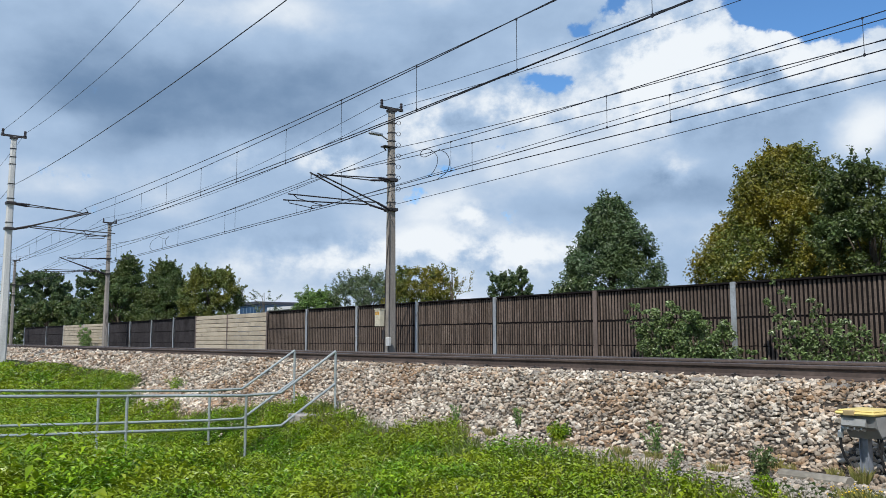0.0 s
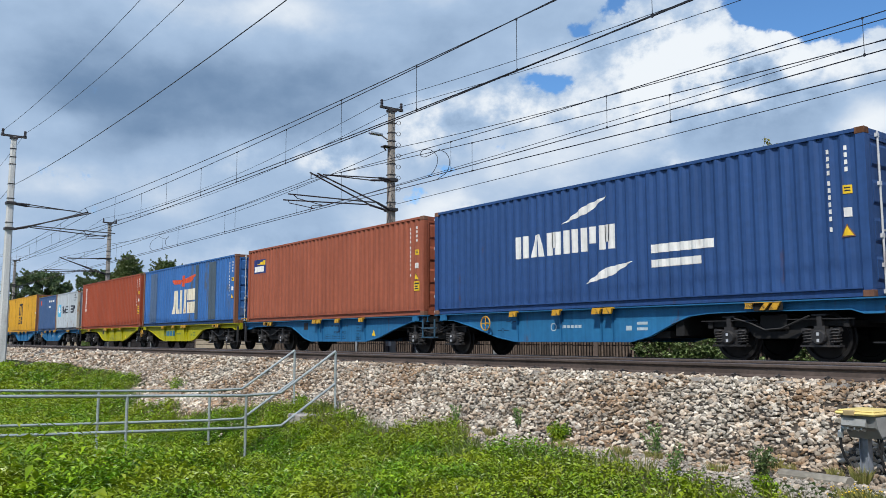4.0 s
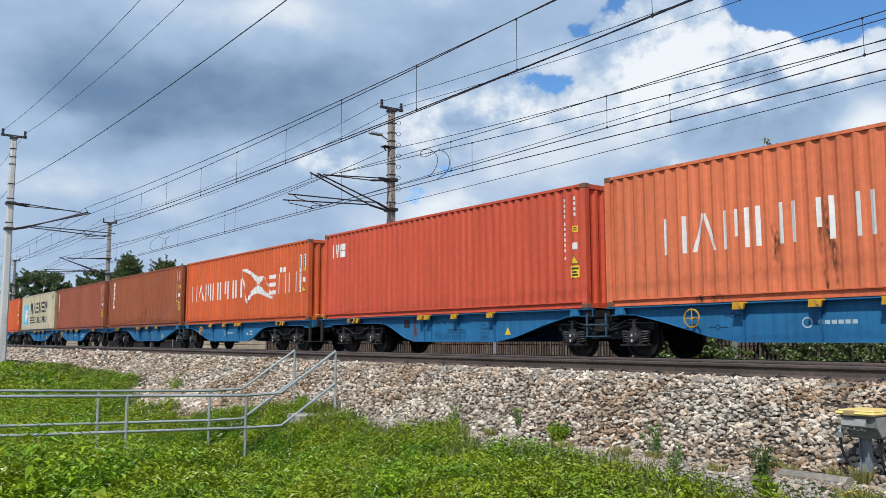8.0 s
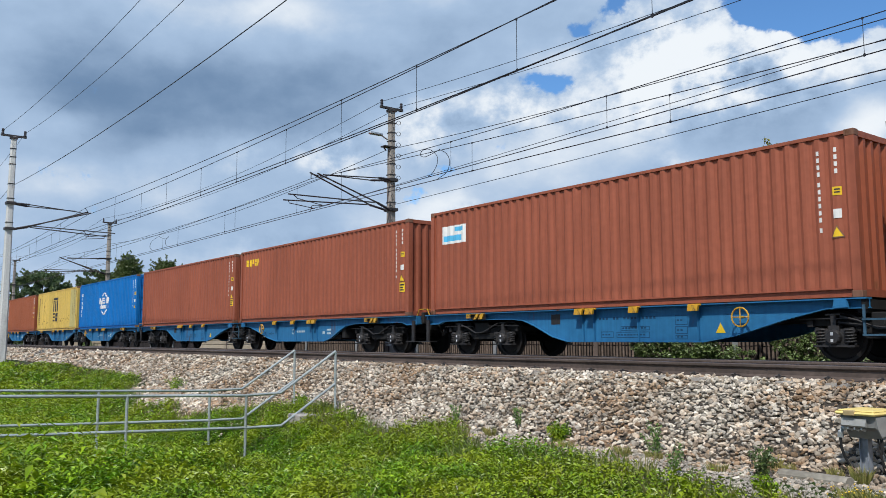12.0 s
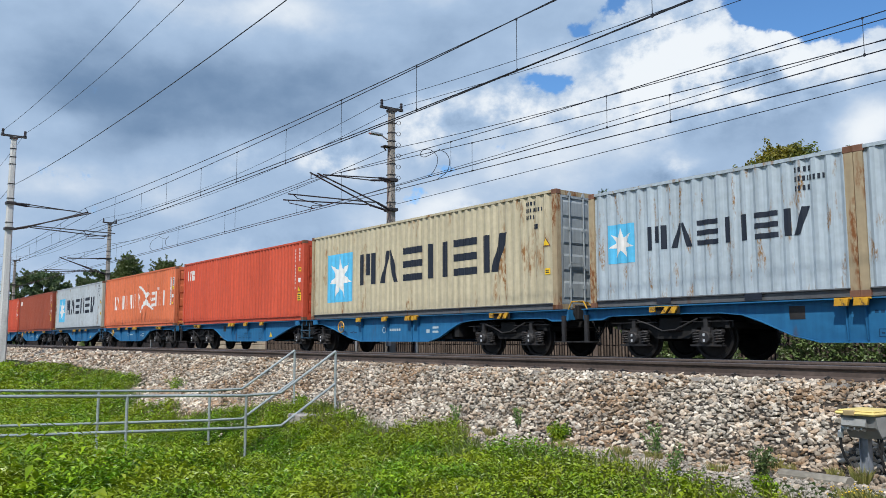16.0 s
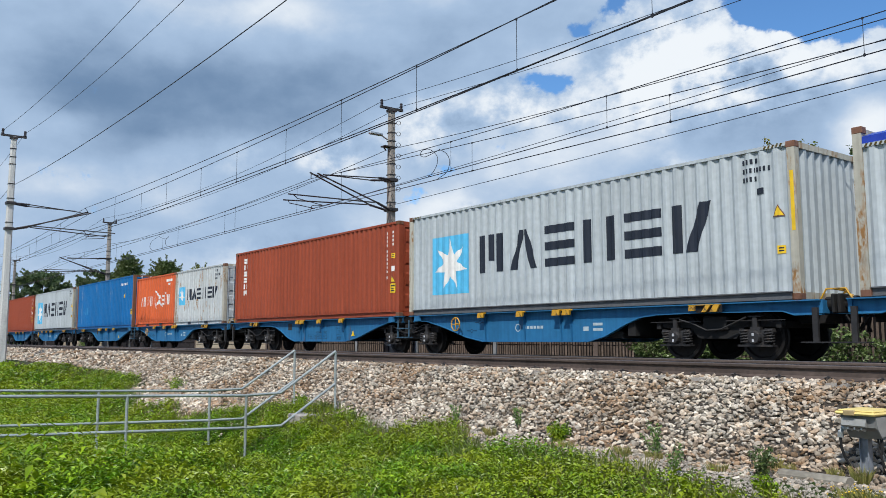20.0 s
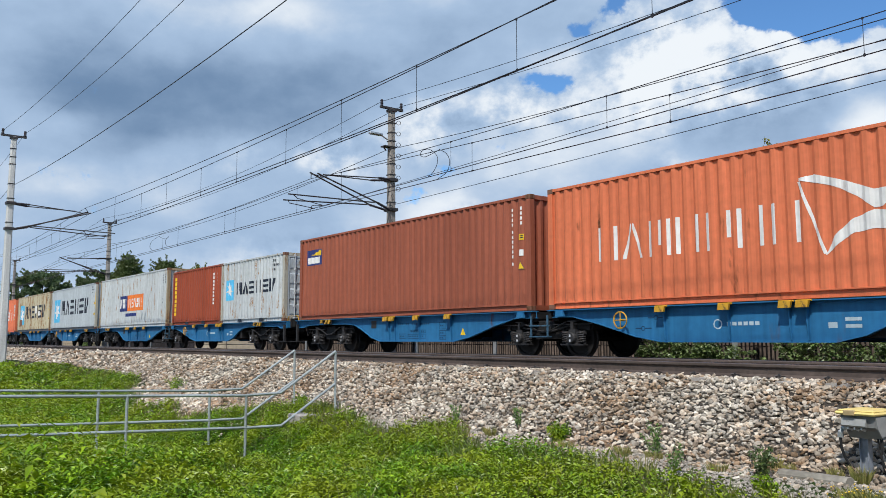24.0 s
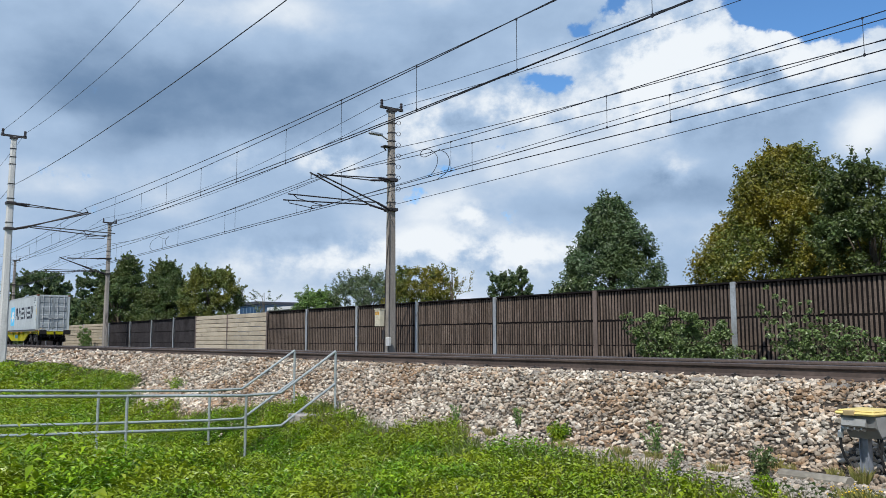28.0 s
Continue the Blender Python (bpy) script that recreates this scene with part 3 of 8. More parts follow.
def build_barrier():
    t = thing("noise_barrier", "dark brown slatted timber noise barrier with steel posts behind the tracks", "noise barrier", kind="structure")
    back = Shape()
    slat40 = Shape().prism([(-0.032, 0), (-0.032, 0.015), (-0.022, 0.030), (0.022, 0.030), (0.032, 0.015), (0.032, 0)], 0, 1.0, "Z")
    slat_mesh = mesh_of("slat", [(x, -y, z) for x, y, z in slat40.v], slat40.f, SLAT)
    far, dark = Shape(), Shape()
    tiers = ((-0.66, 0.235), (0.245, 1.01), (1.05, 1.96))
    count = 0
    for a, b in zip(POSTS, POSTS[1:]):
        top = 2.0 if a > -60 else 1.9
        if a in BOARDED:
            n = 10
            h = (top - 0.02 + 0.66) / n
            for i in range(n):
                s = Shape()
                z0 = -0.66 + i * h
                s.prism([(WALL_Y - 0.09, z0 + 0.015), (WALL_Y - 0.115, z0 + 0.03), (WALL_Y - 0.115, z0 + h - 0.03), (WALL_Y - 0.09, z0 + h - 0.015), (WALL_Y, z0 + h - 0.004), (WALL_Y, z0 + 0.004)], a + 0.07, b - 0.07, "X")
                part("board", s, BOARD, t)
            continue
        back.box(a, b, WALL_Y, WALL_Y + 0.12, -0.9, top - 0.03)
        wide = 0.125 if a > -30 else 0.165
        n = int(round((b - a) / wide))
        for i in range(n):
            x = a + (i + 0.5) * (b - a) / n
            for z0, z1 in tiers:
                z1 = min(z1, top - 0.03) - random.uniform(0, 0.025)
                z0 += random.uniform(0, 0.02)
                jit = random.uniform(-0.006, 0.006)
                if -29 < a < -4.5 and count < 300:
                    ob = new("slat", slat_mesh)
                    ob.parent = t
                    ob.matrix_basis = Matrix.LocRotScale((x, WALL_Y + jit, z0), None, (1, 1, z1 - z0))
                    count += 1
                else:
                    w = 0.032 if a > -30 else 0.042
                    (far if a > -53 else dark).prism([(x - w, WALL_Y + 0.002), (x - w, WALL_Y - 0.014 + jit), (x - w * 0.68, WALL_Y - 0.027 + jit), (x + w * 0.68, WALL_Y - 0.027 + jit), (x + w, WALL_Y - 0.014 + jit), (x + w, WALL_Y + 0.002)], z0, z1, "Z")
    part("backing_panel", back, FENCE_BACK, t, "backing behind the slats, near-black for shade in the gaps")
    tagged(part("slat_rows", far, SLAT, t), kind="stuff")
    tagged(part("slat_rows", dark, SLAT_DARK, t, "blackened slats"), kind="stuff")
    for i, (a, b) in enumerate(zip(POSTS, POSTS[1:])):
        if a not in BOARDED:
            top = 2.0 if a > -60 else 1.9
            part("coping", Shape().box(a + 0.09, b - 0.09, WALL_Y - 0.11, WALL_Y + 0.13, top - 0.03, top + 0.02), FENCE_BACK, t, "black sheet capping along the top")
    for i, x in enumerate(POSTS):
        top = 2.02 if x > -60 else 1.92
        s = Shape()
        s.box(x - 0.085, x + 0.085, WALL_Y - 0.13, WALL_Y - 0.118, -0.9, top).box(x - 0.012, x + 0.012, WALL_Y - 0.118, WALL_Y + 0.02, -0.9, top).box(x - 0.085, x + 0.085, WALL_Y + 0.125, WALL_Y + 0.137, -0.9, top)
        brown = i in (15, 9, 10, 8)
        part("post", s, POST_BROWN if brown else POST, t, "brown rusty steel post" if brown else "grey galvanised steel post")


build_barrier()

# ---- overhead line ----


def hang(a, b, sag, n=14):
    a, b = Vector(a), Vector(b)
    return [a.lerp(b, i / n) - Vector((0, 0, sag * 4 * (i / n) * (1 - i / n))) for i in range(n + 1)]


def insulator(s, a, b, r=0.055, n=6):
    a, b = Vector(a), Vector(b)
    s.tube(a, b, r * 0.72, 8)
    for i in range(n):
        c = a.lerp(b, (i + 0.5) / n)
        d = (b - a).normalized() * 0.018
        s.tube(c - d, c + d, r, 10, r * 0.75)


def build_mast(x, y, side, top, label):
    """A tapered concrete mast. side: which way along y its arm reaches (-1 towards the near side)."""
    t = thing("catenary_mast", label, "catenary mast", "catenary masts")
    s = Shape()
    base = -0.7
    n = 8
    for a, b in ((base, 3.0), (3.0, top)):
        ra, rb = lerp(0.19, 0.118, (a - base) / (top - base)), lerp(0.19, 0.118, (b - base) / (top - base))
        v = []
        for z, r in ((a, ra), (b, rb)):
            c = r * 0.35
            v += [(x + px, y + py, z) for px, py in ((-r, -r + c), (-r + c, -r), (r - c, -r), (r, -r + c), (r, r - c), (r - c, r), (-r + c, r), (-r, r - c))]
        s.add(v, [(i, (i + 1) % n, n + (i + 1) % n, n + i) for i in range(n)] + [tuple(range(n - 1, -1, -1)), tuple(range(n, 2 * n))])
    part("shaft", s, CONCRETE if side < 0 else CONCRETE_PALE, t, "weathered grey concrete shaft" if side < 0 else "pale grey concrete shaft")
    part("foundation", Shape().box(x - 0.35, x + 0.35, y - 0.35, y + 0.35, -1.2, -0.62, 0.03), CONCRETE, t)
    # crossbar with two upright insulators
    part("crossbar", Shape().box(x - 0.05, x + 0.05, y - 0.55, y + 0.55, top - 0.02, top + 0.07).box(x - 0.16, x + 0.16, y - 0.16, y + 0.16, top - 0.12, top - 0.02), DARK, t)
    for d in (-0.48, 0.48):
        q = Shape()
        insulator(q, (x, y + d, top + 0.07), (x, y + d, top + 0.33), 0.07, 4)
        part("insulator", q, CERAMIC, t)
    # collars
    for z in (top - 0.6, top - 1.0, top - 1.35, top - 2.3, 7.1, 6.9, 5.95):
        r = lerp(0.19, 0.118, (z - base) / (top - base)) + 0.01
        part("collar", Shape().box(x - r, x + r, y - r, y + r, z - 0.02, z + 0.02).box(x - r - 0.1, x - r, y - 0.03, y + 0.03, z - 0.02, z + 0.02), DARK, t)
    # two brackets side by side, each of a top tube, a slanting strut, a registration tube and a steady arm
    for dx, strut, tube, reg, steady, lift in ((0.3, 3.55, 3.11, 4.75, (4.36, 3.33), 0.0), (-0.3, 3.55, 2.98, 4.64, (4.40, 3.32), 0.13)):
        u, v = x + dx, x + dx * 0.4
        for za, zb, o in ((6.88, 6.84, 0.8), (5.66, 5.83, 0.85)):
            q = Shape()
            insulator(q, (v, y + side * 0.2, za), (u, y + side * o, zb), 0.06, 6)
            part("bracket_insulator", q, CERAMIC, t)
        part("top_tube", Shape().tube((u, y + side * 0.8, 6.84), (u, y + side * tube, 6.68 + lift), 0.024, 7), DARK, t)
        part("cantilever_tube", Shape().tube((u, y + side * 0.83, 5.83), (u, y + side * strut, 6.69 + lift), 0.032, 8), DARK, t, "slanting steel tube of the wire bracket")
        part("registration_tube", Shape().tube((u, y + side * 0.95, 5.83), (u, y + side * reg, 5.77 - lift), 0.026, 7), DARK, t)
        part("steady_arm", Shape().path([(u, y + side * (reg - 0.2), 5.77 - lift), (u, y + side * steady[0], 5.64 - lift * 0.7), (u, y + side * steady[1], 5.49 - lift * 0.4)], 0.016, 6), DARK, t)
    for z in (5.66, 6.88):
        part("bracket_clamp", Shape().box(x - 0.24, x + 0.24, y - 0.19, y + 0.19, z - 0.06, z + 0.06), DARK, t)
    return t


FAR_MASTS = [-27.4, -67.9, -106.8, -147.0, 13.1]
NEAR_MASTS = [-42.9, -83.0, -123.0, -3.0 + 0.4]
m1 = build_mast(-27.4, 18.3, -1, 9.85, "grey concrete catenary mast with lamp and switch boxes")
for mx in FAR_MASTS[1:]:
    build_mast(mx, 18.3, -1, 9.75, "grey concrete catenary mast beside the noise barrier")
for mx in NEAR_MASTS[:3]:
    build_mast(mx, 7.0, 1, 10.1, "grey concrete catenary mast standing at the foot of the ballast")


def mast_fittings(t, x, y):
    for i in range(7):
        part("cable_loop", Shape().ring((x + 0.16, y + 0.24, 9.28 - 0.46 * i), (0.83, -0.55, 0), 0.085, 0.012, 12, 5), DARK, t)
    part("switch_box", Shape().box(x - 0.42, x - 0.05, y - 0.48, y - 0.24, 0.95, 1.62, 0.02).box(x - 0.44, x - 0.03, y - 0.50, y - 0.22, 1.62, 1.66), material("box_cream", (0.56, 0.52, 0.39), 0.6, 0, 12, 0.25, 0.1, (0.40, 0.36, 0.22), 0.4, 5), t, "weathered cream switch box with a yellow notice")
    for nx in (x - 0.37, x - 0.20):
        part("notice", Shape().box(nx, nx + 0.11, y - 0.487, y - 0.482, 1.40, 1.54), YELLOW, t)
    part("door_seam", Shape().box(x - 0.238, x - 0.230, y - 0.487, y - 0.482, 0.98, 1.60), DARK, t)
    part("meter_box", Shape().box(x + 0.16, x + 0.38, y - 0.34, y - 0.2, 0.18, 0.52, 0.015), material("box_grey", (0.55, 0.55, 0.53), 0.5, 0, 10, 0.15, 0.05), t, "small pale grey box")
    q = Shape().box(x - 0.2, x - 0.04, y - 0.27, y - 0.24, 0.45, 0.8)
    part("plate", q, DARK, t)
    q = Shape()
    q.box(x - 0.24, x - 0.04, y - 0.98, y - 0.36, 8.70, 8.80, 0.03).tube((x - 0.12, y - 0.1, 8.58), (x - 0.14, y - 0.45, 8.74), 0.03)
    part("lamp_head", q, STEEL, t, "flat grey lamp head")
    part("feeder_bracket", Shape().box(x - 0.16, x + 0.16, y - 0.42, y + 0.17, 8.22, 8.27).tube((x - 0.02, y - 0.38, 8.24), (x - 0.02, y - 0.26, 8.10), 0.03, 8), DARK, t)
    q = Shape()
    q.path([(x + 0.2, y - 0.2, -0.6), (x + 0.19, y - 0.19, 4.0), (x + 0.15, y - 0.16, 6.0)], 0.016, 6)
    part("cable", q, DARK, t)
    q = Shape()
    q.path([(x - 0.1, y - 0.22, -0.6), (x - 0.06, y - 0.2, 3.2), (x + 0.12, y - 0.18, 4.6)], 0.014, 6)
    part("cable", q, DARK, t)
    for i in range(9):
        part("step_hook", Shape().ring((x + 0.24, y - 0.1, 5.2 + 0.5 * i), (0, 1, 0), 0.06, 0.01, 10, 5), DARK, t)


mast_fittings(m1, -27.4, 18.3)


def wire(name, label, pts, r):
    s = Shape().path(pts, r, 5)
    return solid(name, s, WIRE, label, "overhead wire", group="overhead wires", smooth=True)


def run_of(supports, y, sags):
    """A wire over its supports, given as (x, z), with one sag for each span."""
    pts = []
    for (x0, z0), (x1, z1), sag in zip(supports, supports[1:], sags):
        pts += hang((x0, y, z0), (x1, y, z1), sag, 16)
    return pts


def height_of(supports, sags, x):
    for (x0, z0), (x1, z1), sag in zip(supports, supports[1:], sags):
        u = (x - x0) / (x1 - x0)
        if 0 <= u < 1:
            return z0 + (z1 - z0) * u - 4 * sag * u * (1 - u)
    return supports[-1][1]


def catenary(y, mess, mess_sags, contact, contact_sags, drops, label, arm):
    """Contact and messenger wire over one track, with droppers, clamped to the brackets of the masts."""
    t = thing("overhead_wire", label, "overhead wire", "overhead wires")
    part("messenger_wire", Shape().path(run_of(mess, y, mess_sags), 0.011, 5), WIRE, t)
    part("contact_wire", Shape().path(run_of(contact, y, contact_sags), 0.013, 5), WIRE, t)
    for x in drops:
        lo, hi = height_of(contact, contact_sags, x), height_of(mess, mess_sags, x)
        part("dropper", Shape().tube((x, y, lo - 0.03), (x, y, hi), 0.006, 5), WIRE, t)
        part("dropper_clip", Shape().box(x - 0.02, x + 0.02, y - 0.012, y + 0.012, lo - 0.02, lo + 0.03).box(x - 0.018, x + 0.018, y - 0.012, y + 0.012, hi - 0.03, hi + 0.015), WIRE, t)
    for (x, z), (_, c) in list(zip(mess, contact))[1:-1]:
        part("clamp", Shape().tube((x, y, z), (x, arm[0], arm[1]), 0.016, 6).tube((x, y, c), (x + 0.1, arm[0], arm[2]), 0.014, 6), DARK, t)
    return t


catenary(10.35, [(37, 6.9), (-2.9, 6.69), (-42.9, 6.97), (-83.4, 7.05), (-123.4, 7.05), (-163, 7.05)], (0.4, 0.28, 0.5, 0.55, 0.55),
         [(37, 5.7), (-2.9, 5.66), (-42.9, 5.79), (-83.4, 5.6), (-123.4, 5.6), (-163, 5.6)], (0.2, 0.22, 0.03, 0.03, 0.03),
         [-8.0, -11.2, -14.5, -17.8, -30.9, -37.7, -48, -54, -60, -67, -75], "thin dark overhead wires with droppers above the nearer track", (10.55, 6.72, 5.51))
catenary(10.55, [(37, 7.0), (-2.9, 6.96), (-42.9, 6.68), (-83.4, 6.95)], (0.4, 0.32, 0.35),
         [(37, 5.8), (-2.9, 5.82), (-42.9, 5.67), (-83.4, 5.62)], (0.2, 0.24, 0.05),
         [-21.3, -24.8, -27.9, -34.6, -51, -57, -64], "second pair of overhead wires above the nearer track", (10.55, 6.72, 5.51))
catenary(15.3, [(45, 6.9), (13.1, 6.80), (-27.6, 6.70), (-68.3, 6.95), (-107.2, 6.95), (-147.4, 6.95)], (0.3, 0.31, 0.30, 0.5, 0.5),
         [(45, 5.9), (13.1, 6.03), (-27.6, 5.57), (-68.3, 5.62), (-107.2, 5.62), (-147.4, 5.62)], (0.03, 0.09, 0.03, 0.03, 0.03),
         [-7.0, -13.3, -19.6, -29.8, -37.2, -46, -55, -63, -75, -85], "thin dark overhead wires with droppers above the farther track", (14.75, 6.75, 5.50))
second = catenary(14.75, [(45, 5.6), (13.1, 5.54), (-27.6, 6.56), (-68.3, 6.40), (-107.2, 6.35), (-147.4, 6.35)], (0.3, 0.33, 0.30, 0.3, 0.3),
                  [(45, 4.9), (13.1, 4.98), (-27.6, 5.30), (-68.3, 5.36), (-107.2, 5.36), (-147.4, 5.36)], (0.03, -0.04, 0.03, 0.03, 0.03),
                  [-11.0, -17.9, -25.3, -34.7, -42, -52, -60], "second pair of overhead wires over the farther track", (14.75, 6.75, 5.50))


def jumper(pts):
    """A slack cable that joins messenger and contact wire, as (x, z) over the farther track."""
    v = [Vector((x, 14.75, z)) for x, z in pts]
    out = []
    for i in range(len(v) - 1):
        a, b, c, d = v[max(i - 1, 0)], v[i], v[i + 1], v[min(i + 2, len(v) - 1)]
        for k in range(6):
            u = k / 6
            out.append(0.5 * (2 * b + (c - a) * u + (2 * a - 5 * b + 4 * c - d) * u * u + (3 * b - a - 3 * c + d) * u ** 3))
    part("jumper_cable", Shape().path(out + [v[-1]], 0.010, 5), WIRE, second)


jumper([(-19.45, 6.17), (-19.82, 6.11), (-20.24, 6.08), (-20.45, 6.19), (-20.33, 6.30), (-19.97, 6.27), (-19.59, 6.00), (-19.59, 5.72), (-19.82, 5.50), (-20.12, 5.40)])
jumper([(-19.45, 6.17), (-19.11, 5.98), (-18.95, 5.70), (-19.11, 5.41), (-19.54, 5.28)])
jumper([(-44.9, 6.10), (-46.1, 5.95), (-46.5, 5.66), (-46.0, 5.36)])
jumper([(-45.0, 6.08), (-44.0, 5.85), (-43.4, 5.92)])
jumper([(-43.4, 5.92), (-43.9, 5.75), (-43.8, 5.5), (-43.2, 5.33)])
for y, z0, z1, sag in ((17.82, 9.63, 10.10, 0.65), (18.78, 9.59, 10.05, 0.62)):
    wire("feeder_wire", "thin dark feeder wire over the mast tops", run_of([(53, z0), (13.1, z0), (-27.4, z1), (-67.9, z1), (-106.8, z1), (-147, z1)], y, (0.6, sag, 0.75, 0.75, 0.75)), 0.010)
wire("feeder_wire", "thin dark feeder wire clamped to the sides of the masts", run_of([(53, 7.7), (13.1, 7.70), (-27.4, 8.10), (-67.9, 8.0), (-106.8, 8.0), (-147, 8.0)], 18.05, (0.6, 0.56, 0.66, 0.6, 0.6)), 0.012)
for y, z0, z1, sag, r in ((6.52, 10.70, 10.34, 0.83, 0.009), (7.48, 10.78, 10.32, 0.87, 0.009), (7.0, 7.43, 7.69, 0.49, 0.012)):
    wire("feeder_wire", "thin dark feeder wire over the mast tops", run_of([(37, z0), (-2.9, z0), (-42.9, z1), (-83, z1), (-123, z1)], y, (0.8, sag, 0.85, 0.85)), r)
wire("earth_wire", "lone dark wire strung along the masts", run_of([(53, 6.5), (13.1, 6.47), (-27.25, 5.79)], 18.1, (0.1, 0.11)), 0.010)
wire("tie_wire", "thin dark wire rising from the contact wire to its carrier", run_of([(13.1, 6.26), (-27.4, 5.44)], 15.0, (0.06,)), 0.008)

# ---- stairs with handrails ----


def build_handrail(x, label):
    t = thing("handrail", label, "handrail", "handrails")
    r = 0.0235
    top = [(x, -1.0, -0.27), (x, 2.15, -0.36), (x, 3.9, -0.43), (x, 5.85, -0.50), (x, 6.48, -0.485), (x, 7.56, 0.22)]
    mid = [(x, -1.0, -0.83), (x, 2.15, -0.91), (x, 3.9, -0.97), (x, 5.85, -1.035), (x, 6.5, -1.04), (x, 7.56, -0.36)]
    for nm, pts in (("top_rail", top), ("middle_rail", mid)):
        part(nm, Shape().path(pts, r, 8), RAILING, t, smooth=True)
    for y, z in ((0.2, -0.31), (2.0, -0.36), (3.9, -0.43), (5.85, -0.50), (7.56, 0.22)):
        g = min(ground_height(x, y), z - 1.02)
        part("post", Shape().tube((x, y, g - 0.05), (x, y, z), r, 8).box(x - 0.06, x + 0.06, y - 0.06, y + 0.06, g - 0.02, g + 0.01), RAILING, t, smooth=True)


build_handrail(-13.1, "galvanised steel tube handrail beside steps up to the track")
build_handrail(-14.7, "galvanised steel tube handrail on the far side of the steps")
st = thing("concrete_steps", "short flight of concrete steps up the ballast bank", "steps")
for i in range(4):
    part("step", Shape().box(-14.5, -13.3, 6.45 + 0.28 * i, 7.9, -1.6 + 0.18 * i, -1.42 + 0.18 * i, 0.01), SLEEPER, st)

# ---- trackside signal box ----


def build_track_box():
    x, y = -3.385 * 1.076, 7.2 * 1.076
    t = thing("trackside_box", "grey trackside connection box with yellow lid on a post", "connection box", at=pose(x, y, 0, 0, 0, -4))
    grey = material("box_plastic", (0.17, 0.17, 0.165), 0.55, 0, 12, 0.2, 0.08, (0.30, 0.28, 0.25), 0.3, 6)
    lid = material("box_lid", (0.72, 0.56, 0.19), 0.5, 0, 10, 0.15, 0.05, (0.45, 0.36, 0.16), 0.3, 6)
    steel = material("box_post_paint", (0.20, 0.22, 0.25), 0.6, 0.1, 14, 0.35, 0.1, (0.30, 0.26, 0.2), 0.35, 5)
    flap = material("box_flap", (0.26, 0.26, 0.25), 0.6, 0, 12, 0.25, 0.08, (0.12, 0.11, 0.1), 0.35, 7)
    dull = material("box_latch", (0.34, 0.25, 0.12), 0.7, 0, 14, 0.3, 0.1)
    part("housing", Shape().prism([(-0.185, -0.262), (0.19, -0.262), (0.19, -0.41), (0.10, -0.475), (-0.06, -0.475), (-0.11, -0.40), (-0.185, -0.36)], -0.215, 0.10, "X"), grey, t)
    part("front_flap", Shape().prism([(-0.195, -0.285), (-0.205, -0.285), (-0.225, -0.35), (-0.205, -0.365)], -0.20, 0.03, "X"), flap, t, "pale grey hinged flap")
    part("side_wall", Shape().prism([(-0.19, -0.268), (0.15, -0.268), (0.15, -0.40), (-0.10, -0.45), (-0.16, -0.37)], 0.10, 0.112, "X"), flap, t)
    for i in range(3):
        part("bolt", Shape().tube((-0.13 + 0.062 * i, -0.16, -0.392), (-0.145 + 0.062 * i, -0.205, -0.375), 0.012, 7), STEEL, t)
    part("lid", Shape().box(-0.254, 0.122, -0.235, 0.235, -0.258, -0.226, 0.014).box(-0.235, 0.104, -0.21, 0.21, -0.23, -0.212, 0.010), lid, t, "weathered yellow plastic lid")
    part("latch_plate", Shape().box(-0.165, -0.06, -0.243, -0.17, -0.262, -0.215, 0.006), dull, t, "worn brownish latch plate")
    part("post", Shape().box(-0.145, -0.137, -0.035, 0.035, -1.0, -0.47).box(-0.137, -0.068, -0.006, 0.006, -1.0, -0.47).box(-0.068, -0.06, -0.035, 0.035, -1.0, -0.47), steel, t)
    part("conduit_elbow", Shape().path([(-0.19, -0.13, -0.37), (-0.225, -0.15, -0.39), (-0.24, -0.16, -0.42), (-0.245, -0.16, -0.47)], 0.027, 9), STEEL, t, smooth=True)
    part("hose", Shape().path([(-0.245, -0.16, -0.46), (-0.243, -0.16, -0.56), (-0.225, -0.13, -0.66), (-0.20, -0.08, -0.76), (-0.12, 0.02, -0.90)], 0.013, 7), BLACK, t, smooth=True)
    for a, b in ((0.05, 0.09), (0.075, 0.02), (0.09, 0.13)):
        part("cable", Shape().path([(a, -0.06, -0.46), (a + 0.01, -0.08, -0.58), (a + b * 0.6, -0.07, -0.70), (a + b, -0.03, -0.80), (a + b * 0.3, 0.05, -0.92)], 0.008, 6), BLACK, t, smooth=True)


build_track_box()
KERB = material("kerb_concrete", (0.27, 0.245, 0.20), 0.9, 0, 18, 0.5, 0.5, (0.10, 0.10, 0.06), 0.5, 3.0)
k = thing("kerb_stone", "weathered concrete kerb lying at the foot of the ballast", "kerb")
part("block", Shape().prism([(7.34, -1.1), (7.50, -1.1), (7.50, -0.825), (7.46, -0.80), (7.38, -0.80), (7.34, -0.835)], -4.40, -3.74, "X"), KERB, k)
part("block", Shape().prism([(7.36, -1.1), (7.52, -1.1), (7.52, -0.88), (7.48, -0.86), (7.40, -0.86), (7.36, -0.89)], -3.72, -2.6, "X"), KERB, k)
SLAB = thing("concrete_block", "small pale concrete block beside the steps", "concrete block")
part("block", Shape().box(-13.35, -12.85, 6.75, 7.05, -1.2, -0.86, 0.015), SLEEPER, SLAB)

# ---- the train ----
CONT_L, CONT_S, CONT_W = 12.12, 6.03, 2.438
DECK = 1.127
MOVING = []          # (thing, x at the clip's start, z)


def put(t, s, z=0.0):
    MOVING.append((t, s, z))
    t.matrix_basis = pose(s, FAR_TRACK, z)


